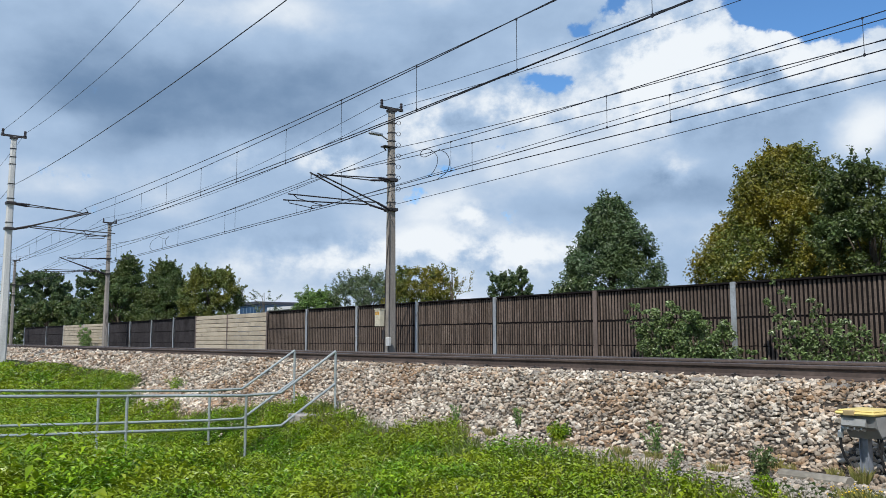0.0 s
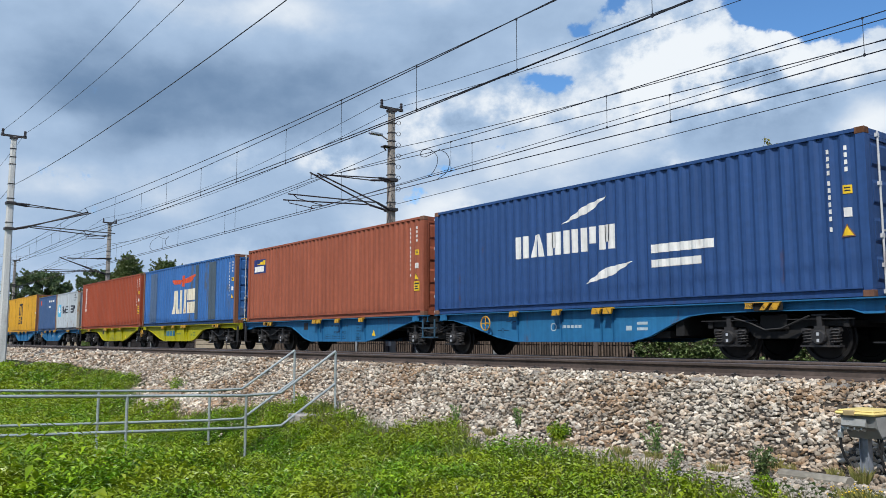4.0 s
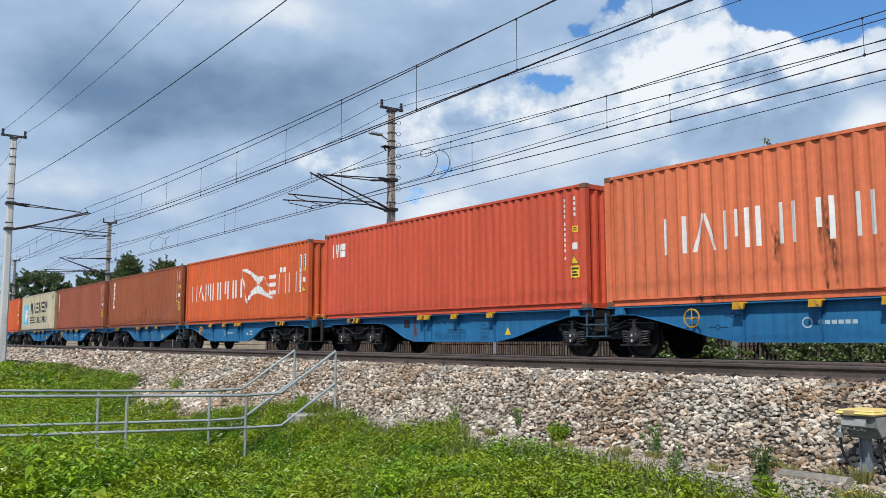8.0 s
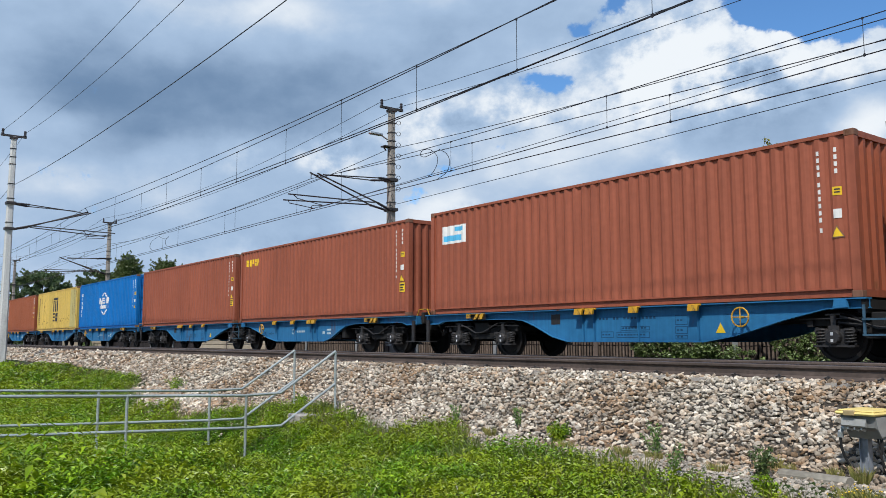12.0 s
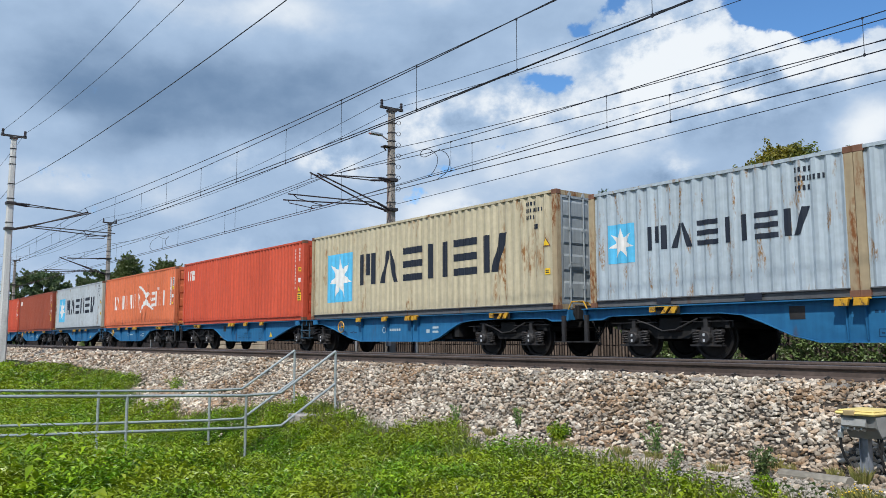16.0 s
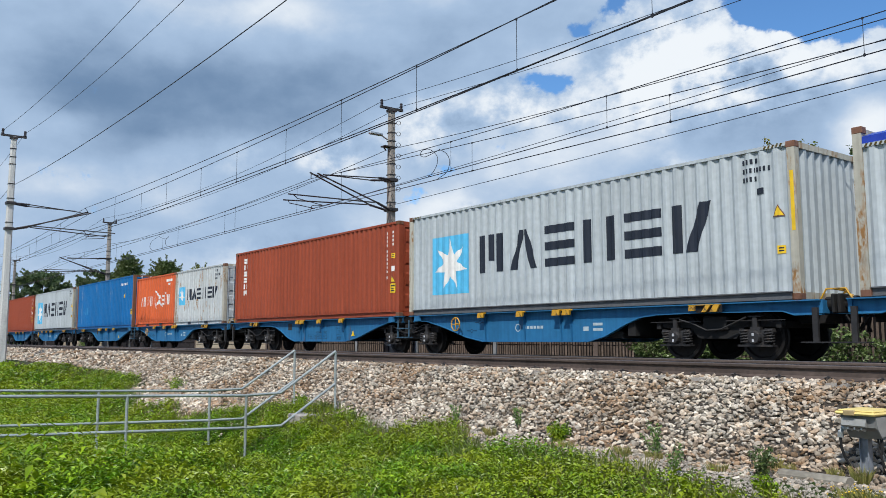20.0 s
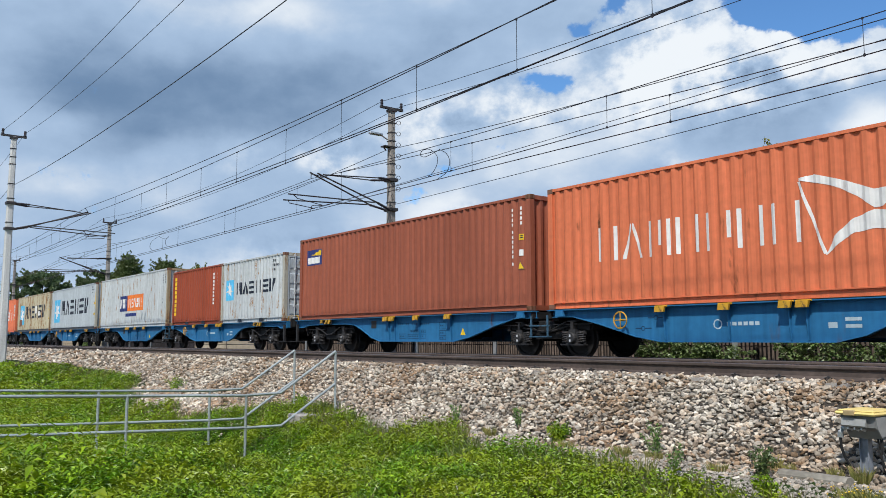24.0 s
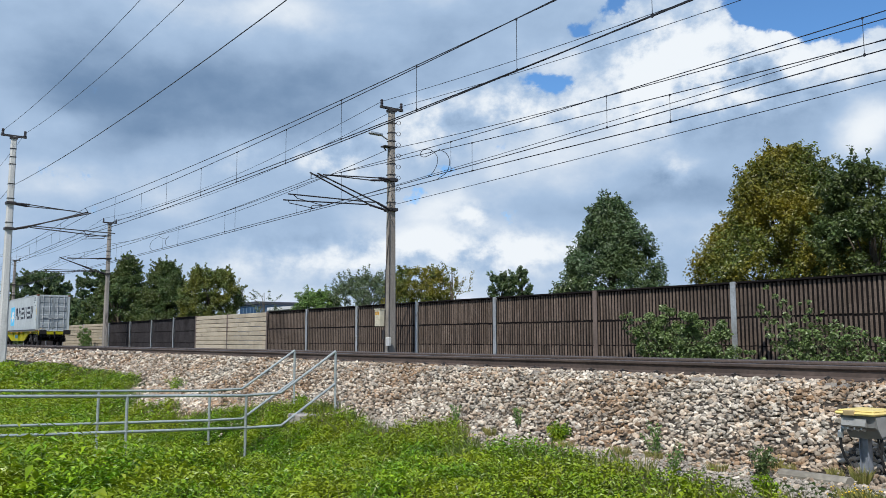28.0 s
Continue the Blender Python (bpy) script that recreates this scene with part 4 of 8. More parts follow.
PITCH_C = 0.2785
CORR = ((0.0, 0.0), (0.076, 0.0), (0.142, 0.038), (0.2125, 0.038), (0.2785, 0.0))


def corr_depth(u):
    u = u % PITCH_C
    for (a, da), (b, db) in zip(CORR, CORR[1:]):
        if u <= b:
            return lerp(da, db, (u - a) / (b - a))
    return 0.0


def corr_breaks(u0, u1):
    out = [u0]
    k = math.floor(u0 / PITCH_C)
    while k * PITCH_C < u1:
        for a, _ in CORR[:-1]:
            q = k * PITCH_C + a
            if u0 + 1e-5 < q < u1 - 1e-5:
                out.append(q)
        k += 1
    return out + [u1]


MESHES = {}


def shared(key, build):
    if key not in MESHES:
        MESHES[key] = build()
    return MESHES[key]


def corrugated(u0, u1, z0, z1, place, mat, name):
    """A corrugated steel sheet; place(u, depth, z) gives its points."""
    us = corr_breaks(u0, u1)
    v = []
    for u in us:
        d = corr_depth(u)
        v += [place(u, d, z0), place(u, d, z1)]
    f = [(2 * i, 2 * i + 2, 2 * i + 3, 2 * i + 1) for i in range(len(us) - 1)]
    n = len(v)
    # a second skin gives it thickness
    v2 = []
    for u in us:
        d = corr_depth(u) + 0.004
        v2 += [place(u, d, z0), place(u, d, z1)]
    f += [tuple(n + i for i in reversed(q)) for q in f]
    return Shape().add(v + v2, f).mesh(name, mat)


def clip_strip(poly, a, b):
    """The part of a convex polygon (u, z) with a <= u <= b."""
    for edge, keep in ((a, lambda u: u >= a - 1e-9), (b, lambda u: u <= b + 1e-9)):
        out = []
        for (u1, z1), (u2, z2) in zip(poly, poly[1:] + poly[:1]):
            if keep(u1):
                out.append((u1, z1))
            if keep(u1) != keep(u2):
                t = (edge - u1) / (u2 - u1)
                out.append((edge, z1 + (z2 - z1) * t))
        poly = out
        if len(poly) < 3:
            return []
    return poly


def painted(polys, y0=-CONT_W / 2 + 0.010, lift=0.0035, flat=False):
    """Paint on the corrugated side: convex polygons laid over the folds."""
    s = Shape()
    seen = {}
    for poly in polys:
        lo, hi = min(u for u, _ in poly), max(u for u, _ in poly)
        breaks = corr_breaks(lo, hi)
        for a, b in zip(breaks, breaks[1:]):
            face = []
            for u, z in clip_strip(list(poly), a, b):
                key = (round(u, 4), round(z, 4))
                if key not in seen:
                    seen[key] = len(s.v)
                    s.v.append((u, y0 + (0 if flat else corr_depth(u)) - lift, z))
                if seen[key] not in face:
                    face.append(seen[key])
            if len(face) >= 3:
                s.f.append(tuple(face))
    return s


def rect(u, z, w, h, slant=0.0):
    return [(u, z), (u + w, z), (u + w + slant, z + h), (u + slant, z + h)]


def figure(code, u, z, w, h, t):
    """The bars that stand for one place in a painted name: uprights, leaning pairs, stacks and frames."""
    k = h * 0.20
    if code == "m":
        return [rect(u, z, t, h), rect(u + w - t, z, t, h), rect(u + w / 2 - t * 0.45, z + 0.30 * h, t * 0.9, 0.70 * h)]
    if code == "l":
        c = u + w / 2
        return [[(u, z), (u + t, z), (c - 0.012, z + h * 0.86), (c - 0.012, z + h), (c - t * 0.5, z + h)], [(u + w - t, z), (u + w, z), (c + t * 0.5, z + h), (c + 0.012, z + h), (c + 0.012, z + h * 0.86)]]
    if code == "s":
        return [rect(u, z, w, k), rect(u, z + (h - k) / 2, w, k), rect(u, z + h - k, w, k)]
    if code == "k":
        return [rect(u, z, t, h), rect(u + t * 1.3, z, t * 1.1, h, w - t * 2.4)]
    if code == "b":
        return [rect(u, z, w, h * 0.46), rect(u, z + h * 0.54, w, h * 0.46)]
    if code == "t":
        return [rect(u, z, t, h), rect(u + w - t, z + h * 0.3, t, h * 0.7)]
    return [rect(u, z, t, h), rect(u + w - t, z, t, h)]


def name_marks(code, u0, u1, z0, z1, ink, weight=0.2, gap=0.22):
    """A painted name as a row of plain bar figures, one mark for each place."""
    step = (u1 - u0) / len(code)
    step = (u1 - u0 + step * gap) / len(code)
    return [("name_figure", figure(c, u0 + i * step, z0, step * (1 - gap), z1 - z0, step * weight), ink) for i, c in enumerate(code) if c != " "]


def column_marks(code, u, z_top, w, h, gap, ink, weight=0.3):
    return [("name_figure", figure(c, u, z_top - (i + 1) * h - i * gap, w, h, w * weight), ink) for i, c in enumerate(code)]


def star(u, z, r, points=7, inner=0.42):
    out = []
    for i in range(points):
        a = math.pi / 2 + 2 * math.pi * i / points
        b0, b1 = a - math.pi / points, a + math.pi / points
        out.append([(u, z), (u + r * inner * math.cos(b0), z + r * inner * math.sin(b0)), (u + r * math.cos(a), z + r * math.sin(a)), (u + r * inner * math.cos(b1), z + r * inner * math.sin(b1))])
    return out


def ring_polys(u, z, r, th, n=28, sx=1.0):
    out = []
    for i in range(n):
        a, b = 2 * math.pi * i / n, 2 * math.pi * (i + 1) / n
        out.append([(u + sx * (r - th) * math.cos(a), z + (r - th) * math.sin(a)), (u + sx * r * math.cos(a), z + r * math.sin(a)), (u + sx * r * math.cos(b), z + r * math.sin(b)), (u + sx * (r - th) * math.cos(b), z + (r - th) * math.sin(b))])
    return out


def bars_column(u, z_top, n, w=0.10, h=0.13, gap=0.045):
    return [rect(u, z_top - (i + 1) * h - i * gap, w, h) for i in range(n)]


def triangle(u, z, w):
    return [(u, z), (u + w, z), (u + w / 2, z + w * 0.9)]


INK = paint("ink", (0.022, 0.028, 0.042), 0.12, 0.5)
MARK_WHITE = paint("mark_white", (0.74, 0.73, 0.70), 0.22, 0.55)
MARK_BLUE = paint("mark_blue", (0.10, 0.46, 0.72), 0.15, 0.5)
MARK_RED = paint("mark_red", (0.62, 0.09, 0.035), 0.1, 0.5)
MARK_YELLOW = paint("mark_yellow", (0.80, 0.52, 0.03), 0.12, 0.5)
MARK_NAVY = paint("mark_navy", (0.03, 0.045, 0.16), 0.1, 0.5)
MARK_ORANGE = paint("mark_orange", (0.78, 0.20, 0.04), 0.1, 0.5)
ROD = paint("rod", (0.55, 0.56, 0.57), 0.3, 0.4)
STRIPE = paint("stripe", (0.10, 0.07, 0.02), 0.2, 0.5)
CASTING = paint("casting", (0.20, 0.10, 0.065), 0.6, 0.6)


def stripes_on(x0, top, y):
    """Slanting stripes on the face of the top rail, near one corner."""
    s = Shape()
    for i in range(5):
        u = x0 + 0.08 * i
        s.add([(u, -y - 0.003, top - 0.072), (u + 0.04, -y - 0.003, top - 0.072), (u + 0.07, -y - 0.003, top - 0.016), (u + 0.03, -y - 0.003, top - 0.016)], [(0, 1, 2, 3)])
    return s.mesh("hazard_stripes", STRIPE)


def container(long, mat, label, doors, marks=(), rail_mat=None, post_mat=None, door_mat=None, rod_mat=None, tarp=None, scale_h=2.896, length=None):
    L, W, H = length or (CONT_L if long else CONT_S), CONT_W, scale_h
    key = (L, H, mat.name)
    t = thing("shipping_container", label, "shipping container", "containers of the train")
    rail_mat, post_mat, door_mat = rail_mat or mat, post_mat or mat, door_mat or mat
    y = W / 2
    top = H - (0.30 if tarp else 0.0)
    for sgn in (-1, 1):
        part("side_panel", shared(("side", *key, sgn, bool(tarp)), lambda: corrugated(0.16, L - 0.16, 0.163, top - 0.07, lambda u, d, z: (u, sgn * (y - 0.010 - d), z), mat, "side_panel")), None, t)
        part("top_side_rail", shared(("trail", L, H, rail_mat.name, sgn, bool(tarp), mat.name), lambda: Shape().box(0.17, L - 0.17, sgn * y - 0.03 - sgn * 0.032, sgn * y + 0.03 - sgn * 0.032, top - 0.075, top - 0.012).mesh("top_side_rail", mat)), None, t)
        part("bottom_side_rail", shared(("brail", L, H, rail_mat.name, sgn), lambda: Shape().prism([(sgn * (y - 0.060), 0.012), (sgn * (y - 0.014), 0.012), (sgn * (y - 0.014), 0.022), (sgn * (y - 0.052), 0.024), (sgn * (y - 0.052), 0.140), (sgn * (y - 0.008), 0.143), (sgn * (y - 0.008), 0.165), (sgn * (y - 0.060), 0.165)], 0.17, L - 0.17, "X").mesh("bottom_side_rail", rail_mat)), None, t)
    for x0 in (0.0, L):
        dx = 1 if x0 == 0 else -1
        for sgn in (-1, 1):
            part("corner_post", shared(("post", L, H, post_mat.name, dx, sgn), lambda: Shape().box(min(x0 + dx * 0.006, x0 + dx * 0.16), max(x0 + dx * 0.006, x0 + dx * 0.16), min(sgn * (y - 0.005), sgn * (y - 0.15)), max(sgn * (y - 0.005), sgn * (y - 0.15)), 0.118, H - 0.118).mesh("corner_post", post_mat)), None, t)
            for z0 in (0.0, H - 0.118):
                def cast(z0=z0, x0=x0, dx=dx, sgn=sgn):
                    s = Shape().box(min(x0, x0 + dx * 0.178), max(x0, x0 + dx * 0.178), min(sgn * y, sgn * (y - 0.162)), max(sgn * y, sgn * (y - 0.162)), z0, z0 + 0.118, 0.008)
                    return s.mesh("corner_casting", CASTING)
                part("corner_casting", shared(("cast", L, H, dx, sgn, z0), cast), None, t)
    # roof
    if tarp:
        rb = Shape().prism([(-y + 0.02, top - 0.05), (y - 0.02, top - 0.05), (y - 0.03, top + 0.12), (y * 0.6, top + 0.26), (0, top + 0.29), (-y * 0.6, top + 0.26), (-y + 0.03, top + 0.12)], 0.14, L - 0.14, "X")
        part("tarpaulin", rb, tarp, t, "bright blue tarpaulin over the open top", smooth=False)
    else:
        part("roof_panel", shared(("roof", *key), lambda: corrugated(0.16, L - 0.16, -y + 0.06, y - 0.06, lambda u, d, z: (u, z, H - 0.018 - d * 0.5), mat, "roof_panel")), None, t)
    # ends: the trailing end may carry the doors
    for x0, is_door in ((0.0, not doors), (L, doors)):
        dx = 1 if x0 == 0 else -1
        part("end_sill", shared(("sill", L, H, post_mat.name, dx), lambda: Shape().box(min(x0 + dx * 0.02, x0 + dx * 0.12), max(x0 + dx * 0.02, x0 + dx * 0.12), -y + 0.165, y - 0.165, 0.015, 0.14).mesh("end_sill", post_mat)), None, t)
        part("end_header", shared(("head", L, H, post_mat.name, dx), lambda: Shape().box(min(x0 + dx * 0.02, x0 + dx * 0.12), max(x0 + dx * 0.02, x0 + dx * 0.12), -y + 0.165, y - 0.165, H - 0.12, H - 0.01).mesh("end_header", post_mat)), None, t)
        if not is_door:
            part("end_panel", shared(("end", *key, dx), lambda: corrugated(0.15 - y + 3 * PITCH_C * 4, y - 0.15 + 3 * PITCH_C * 4, 0.14, H - 0.12, lambda u, d, z: (x0 + dx * (0.03 + d * 1.2), u - 12 * PITCH_C, z), mat, "end_panel")), None, t)
        elif x0 == 0.0:
            part("end_panel", shared(("flatend", *key, dx), lambda: Shape().box(x0 + 0.03, x0 + 0.08, -y + 0.15, y - 0.15, 0.14, H - 0.12).mesh("end_panel", mat)), None, t)
        else:
            for sgn in (-1, 1):
                def leaf(sgn=sgn):
                    a, b = sorted((sgn * 0.008, sgn * (y - 0.16)))
                    s = Shape()
                    s.box(L - 0.075, L - 0.045, a, b, 0.145, H - 0.125)
                    for aa, bb in ((a, a + 0.06), (b - 0.06, b)):
                        s.box(L - 0.045, L - 0.018, aa, bb, 0.145, H - 0.125)
                    for z0 in (0.145, H - 0.185):
                        s.box(L - 0.045, L - 0.018, a + 0.06, b - 0.06, z0, z0 + 0.06)
                    return s.mesh("door", door_mat)
                d = part("door", shared(("door", L, H, door_mat.name, sgn), leaf), None, t)
                for q in range(4):
                    def rib(q=q, sgn=sgn):
                        a, b = sorted((sgn * 0.008, sgn * (y - 0.16)))
                        zz = 0.145 + (H - 0.27) * (q + 0.5) / 4
                        return Shape().prism([(L - 0.045, zz - 0.22), (L - 0.02, zz - 0.16), (L - 0.02, zz + 0.16), (L - 0.045, zz + 0.22)], a + 0.10, b - 0.10).mesh("door_rib", door_mat)
                    part("door_rib", shared(("rib", L, H, door_mat.name, sgn, q), rib), None, d)
                rm = rod_mat or door_mat
                for yy in (0.30, 0.78):
                    def rod(yy=yy, sgn=sgn):
                        s = Shape().tube((L + 0.012, sgn * yy, 0.03), (L + 0.012, sgn * yy, H - 0.03), 0.019, 8)
                        for zz in (0.10, 0.55, 1.05, 1.95, H - 0.10):
                            s.box(L - 0.02, L + 0.03, sgn * yy - 0.035, sgn * yy + 0.035, zz - 0.035, zz + 0.035)
                        return s.mesh("locking_rod", rm)
                    part("locking_rod", shared(("rod", L, H, rm.name, sgn, yy), rod), None, d)
                    part("door_handle", shared(("handle", L, H, rm.name, sgn, yy), lambda: Shape().box(L + 0.02, L + 0.045, min(sgn * yy, sgn * yy - sgn * 0.4), max(sgn * yy, sgn * yy - sgn * 0.4), 1.0 if yy < 0.5 else 1.12, 1.03 if yy < 0.5 else 1.15).mesh("door_handle", rm)), None, d)
    if not long:
        for u in (1.83, 3.87):
            part("fork_pocket", shared(("fork", L, H, u), lambda: Shape().box(u, u + 0.36, -y + 0.004, -y + 0.009, 0.03, 0.15).mesh("fork_pocket", INK)), None, t, "dark fork-lift pocket")
    elif "silver" in mat.name:
        for x0 in (0.2, L - 0.62):
            part("hazard_stripes", shared(("stripes", L, H, x0, bool(tarp)), lambda: stripes_on(x0, top, y)), None, t, "black and yellow stripes along the top rail")
        part("hazard_strip", shared(("strip", L, H), lambda: Shape().box(L - 0.12, L - 0.05, -y + 0.001, -y + 0.004, 1.25, 2.35).mesh("hazard_strip", MARK_YELLOW)), None, t, "yellow hazard strip on the corner post")
    lift, before = 0.002, None
    for nm, polys, mk in marks:
        lift += 0.0015 if nm != before else 0.0
        before = nm
        single = {"letter_bars": "letter_bar", "caution_bars": "caution_bar", "name_figure": "name_bar", "class_bars": "class_bar", "name_dots": "name_dot", "bar_mark": "mark_bar"}.get(nm, nm)
        if len(polys) <= 24 and nm in ("letter_bars", "caution_bars", "name_figure", "name_dots", "bar_mark", "class_bars", "number_panel", "wave_mark", "patch", "logo_shape"):
            for poly in polys:
                part(single, painted([poly], lift=lift), mk, t)
            continue
        m = part(nm, painted(polys, lift=lift), mk, t)
        if len(polys) > 6 and (nm.endswith("bars") or nm == "registration_mark"):
            tagged(m, kind="stuff")
    return t


def id_marks(L, H, mk, style="column"):
    """Registration lettering near the trailing end, as plain bars, with the plates and the warning sign beside it."""
    out = []
    first, second = L - 0.68, L - 0.37
    if style == "column":
        out.append(("registration_mark", [rect(first, H - 0.38 - 0.125 * i - (0.06 if i > 3 else 0) - (0.06 if i > 9 else 0), 0.048, 0.08) for i in range(11)] + [rect(second, H - 0.36 - 0.125 * i, 0.048, 0.08) for i in range(4)], mk))
    elif style == "plate":
        out.append(("number_panel", [rect(first - 0.02, H - 1.87, 0.11, 1.35), rect(second - 0.02, H - 0.99, 0.11, 0.47)], MARK_WHITE))
        out.append(("registration_mark", [rect(first + 0.005, H - 0.63 - 0.118 * i, 0.055, 0.075) for i in range(11) if i != 4] + [rect(second + 0.005, H - 0.63 - 0.115 * i, 0.055, 0.075) for i in range(4)], INK))
    else:
        q = []
        for r, ws in enumerate(((0.11, 0.11, 0.11, 0.11), (0.1, 0.1, 0.1, 0.05, 0.1, 0.1, 0.1, 0.1), (0.1, 0.1, 0.1, 0.1))):
            uu = L - 1.08
            for w in ws:
                q.append(rect(uu, H - 0.30 - r * 0.17, w * 0.42, 0.095))
                uu += w * 0.8
        out.append(("registration_mark", q, mk))
        out.append(("number_panel", [rect(L - 0.80, H - 0.90, 0.16, 0.12)], mk))
    plate, sign = (0.85, H - 1.36) if style == "rows" else (H - 1.12, H - 1.86)
    out.append(("class_plate", [rect(second - 0.05, plate, 0.15, 0.15)], MARK_YELLOW))
    out.append(("class_bars", [rect(second - 0.02, plate + 0.04, 0.09, 0.025), rect(second - 0.02, plate + 0.09, 0.09, 0.025)], INK))
    if style != "rows":
        out.append(("data_plate", [rect(second - 0.05, H - 1.52, 0.13, 0.16)], MARK_WHITE))
    out.append(("warning_edge", [triangle(second - 0.13, sign, 0.25)], CASTING))
    out.append(("warning_sign", [triangle(second - 0.098, sign + 0.02, 0.186)], MARK_YELLOW))
    return out


def caution(L, H, z=0.72):
    return [("caution_plate", [rect(L - 0.52, z, 0.28, 0.28)], MARK_YELLOW), ("caution_bars", [rect(L - 0.49, z + 0.19, 0.22, 0.045), rect(L - 0.46, z + 0.11, 0.15, 0.04), rect(L - 0.47, z + 0.04, 0.18, 0.04)], INK)]


def marks_star(L, H, big=True, two_lines=False, ink=INK, square=None):
    """A pale blue square with a white seven-pointed star and a row of heavy dark figures."""
    if not big:
        return [("square_mark", [rect(0.55, 0.95, 0.72, 0.86)], MARK_BLUE), ("star_mark", star(0.91, 1.38, 0.35), MARK_WHITE)] + name_marks("mlsnsk", 1.63, 5.22, 1.16, 1.66, ink)
    out = [("square_mark", [rect(1.15, 0.55, 1.62, 1.62)], square or MARK_BLUE), ("star_mark", star(1.96, 1.36, 0.74), MARK_WHITE)]
    if two_lines:
        return out + name_marks("mlsnsk", 3.65, 9.5, 1.42, 2.24, ink) + name_marks("sslnlmn", 3.62, 9.4, 0.64, 1.13, ink, 0.17)
    return out + name_marks("mlsnsk", 3.2, 10.35, 1.04, 2.03, ink)


def along(rows, t):
    for (a, p), (b, q) in zip(rows, rows[1:]):
        if t <= b:
            return lerp(p, q, (t - a) / (b - a))
    return rows[-1][1]


def marks_flag(L, H, u0=1.57, u1=10.5):
    """Thin white figures on both sides of a waving two-tailed flag on a leaning staff."""
    if L < 8:
        u0, u1 = 0.48, 5.15
    k = u1 - u0
    z, h = (1.03, 0.76) if L > 8 else (1.06, 0.50)
    f0, fw, zb, fh = u0 + 0.535 * k, 0.282 * k, z - 0.37 * h, 1.92 * h
    upper = (((0.0, 0.98), (0.12, 1.0), (0.33, 0.87), (0.52, 0.72), (0.69, 0.725)), ((0.0, 0.95), (0.09, 0.91), (0.26, 0.82), (0.42, 0.65), (0.52, 0.50), (0.60, 0.51), (0.69, 0.70)))
    lower = (((0.176, 0.01), (0.23, 0.20), (0.35, 0.39), (0.52, 0.485), (0.60, 0.46), (0.73, 0.32), (0.91, 0.17), (1.0, 0.10)), ((0.176, 0.0), (0.35, 0.23), (0.54, 0.27), (0.76, 0.17), (0.95, 0.075), (1.0, 0.09)))
    flag = []
    for (top, bottom), a, b in ((upper, 0.0, 0.69), (lower, 0.176, 1.0)):
        n = 12
        for i in range(n):
            p, q = a + (b - a) * i / n, a + (b - a) * (i + 1) / n
            flag.append([(f0 + fw * p, zb + fh * along(bottom, p)), (f0 + fw * q, zb + fh * along(bottom, q)), (f0 + fw * q, zb + fh * along(top, q)), (f0 + fw * p, zb + fh * along(top, p))])
    e = 0.012 * fw
    flag.append([(f0 - e, zb + fh * 0.94), (f0 + e, zb + fh * 0.94), (f0 + fw * 0.176 + e, zb + fh * 0.02), (f0 + fw * 0.176 - e, zb + fh * 0.02)])
    flag.append([(f0 + fw * 0.70, zb + fh * 0.70), (f0 + fw * 0.71, zb + fh * 0.71), (f0 + fw, zb + fh * 0.12), (f0 + fw * 0.985, zb + fh * 0.12)])
    s0, s1 = u0 + 0.775 * k, u1
    dots = [rect(s0 + (s1 - s0) * 0.42, z + h * 1.06, 0.022 * k * 0.8, 0.018 * k), rect(s0 + (s1 - s0) * 0.54, z + h * 1.06, 0.022 * k * 0.8, 0.018 * k)]
    return name_marks("nlmntnn", u0, u0 + 0.535 * k, z, z + h, MARK_WHITE, 0.12, 0.22) + name_marks("snn", s0, s1, z, z + h, MARK_WHITE, 0.15, 0.2) + [("name_dots", dots, MARK_WHITE), ("flag_mark", flag, MARK_WHITE)]


def marks_arch(L, H, ink=INK):
    """Three heavy upright bars under a lintel, two bar figures below, and columns of small bars."""
    u, z = 5.2, 1.34
    arch = [rect(u + i * 0.52, z + 0.02, 0.32, 0.80) for i in range(3)] + [rect(u, z + 0.86, 1.36, 0.16)]
    col = bars_column(0.62, H - 0.42, 13, 0.1, 0.105, 0.055) + bars_column(1.0, H - 0.55, 10, 0.1, 0.105, 0.055)
    return [("bar_mark", arch, ink)] + name_marks("sb", 5.2, 6.62, 0.66, 1.26, ink, 0.3, 0.14) + [("letter_bars", col, ink)]


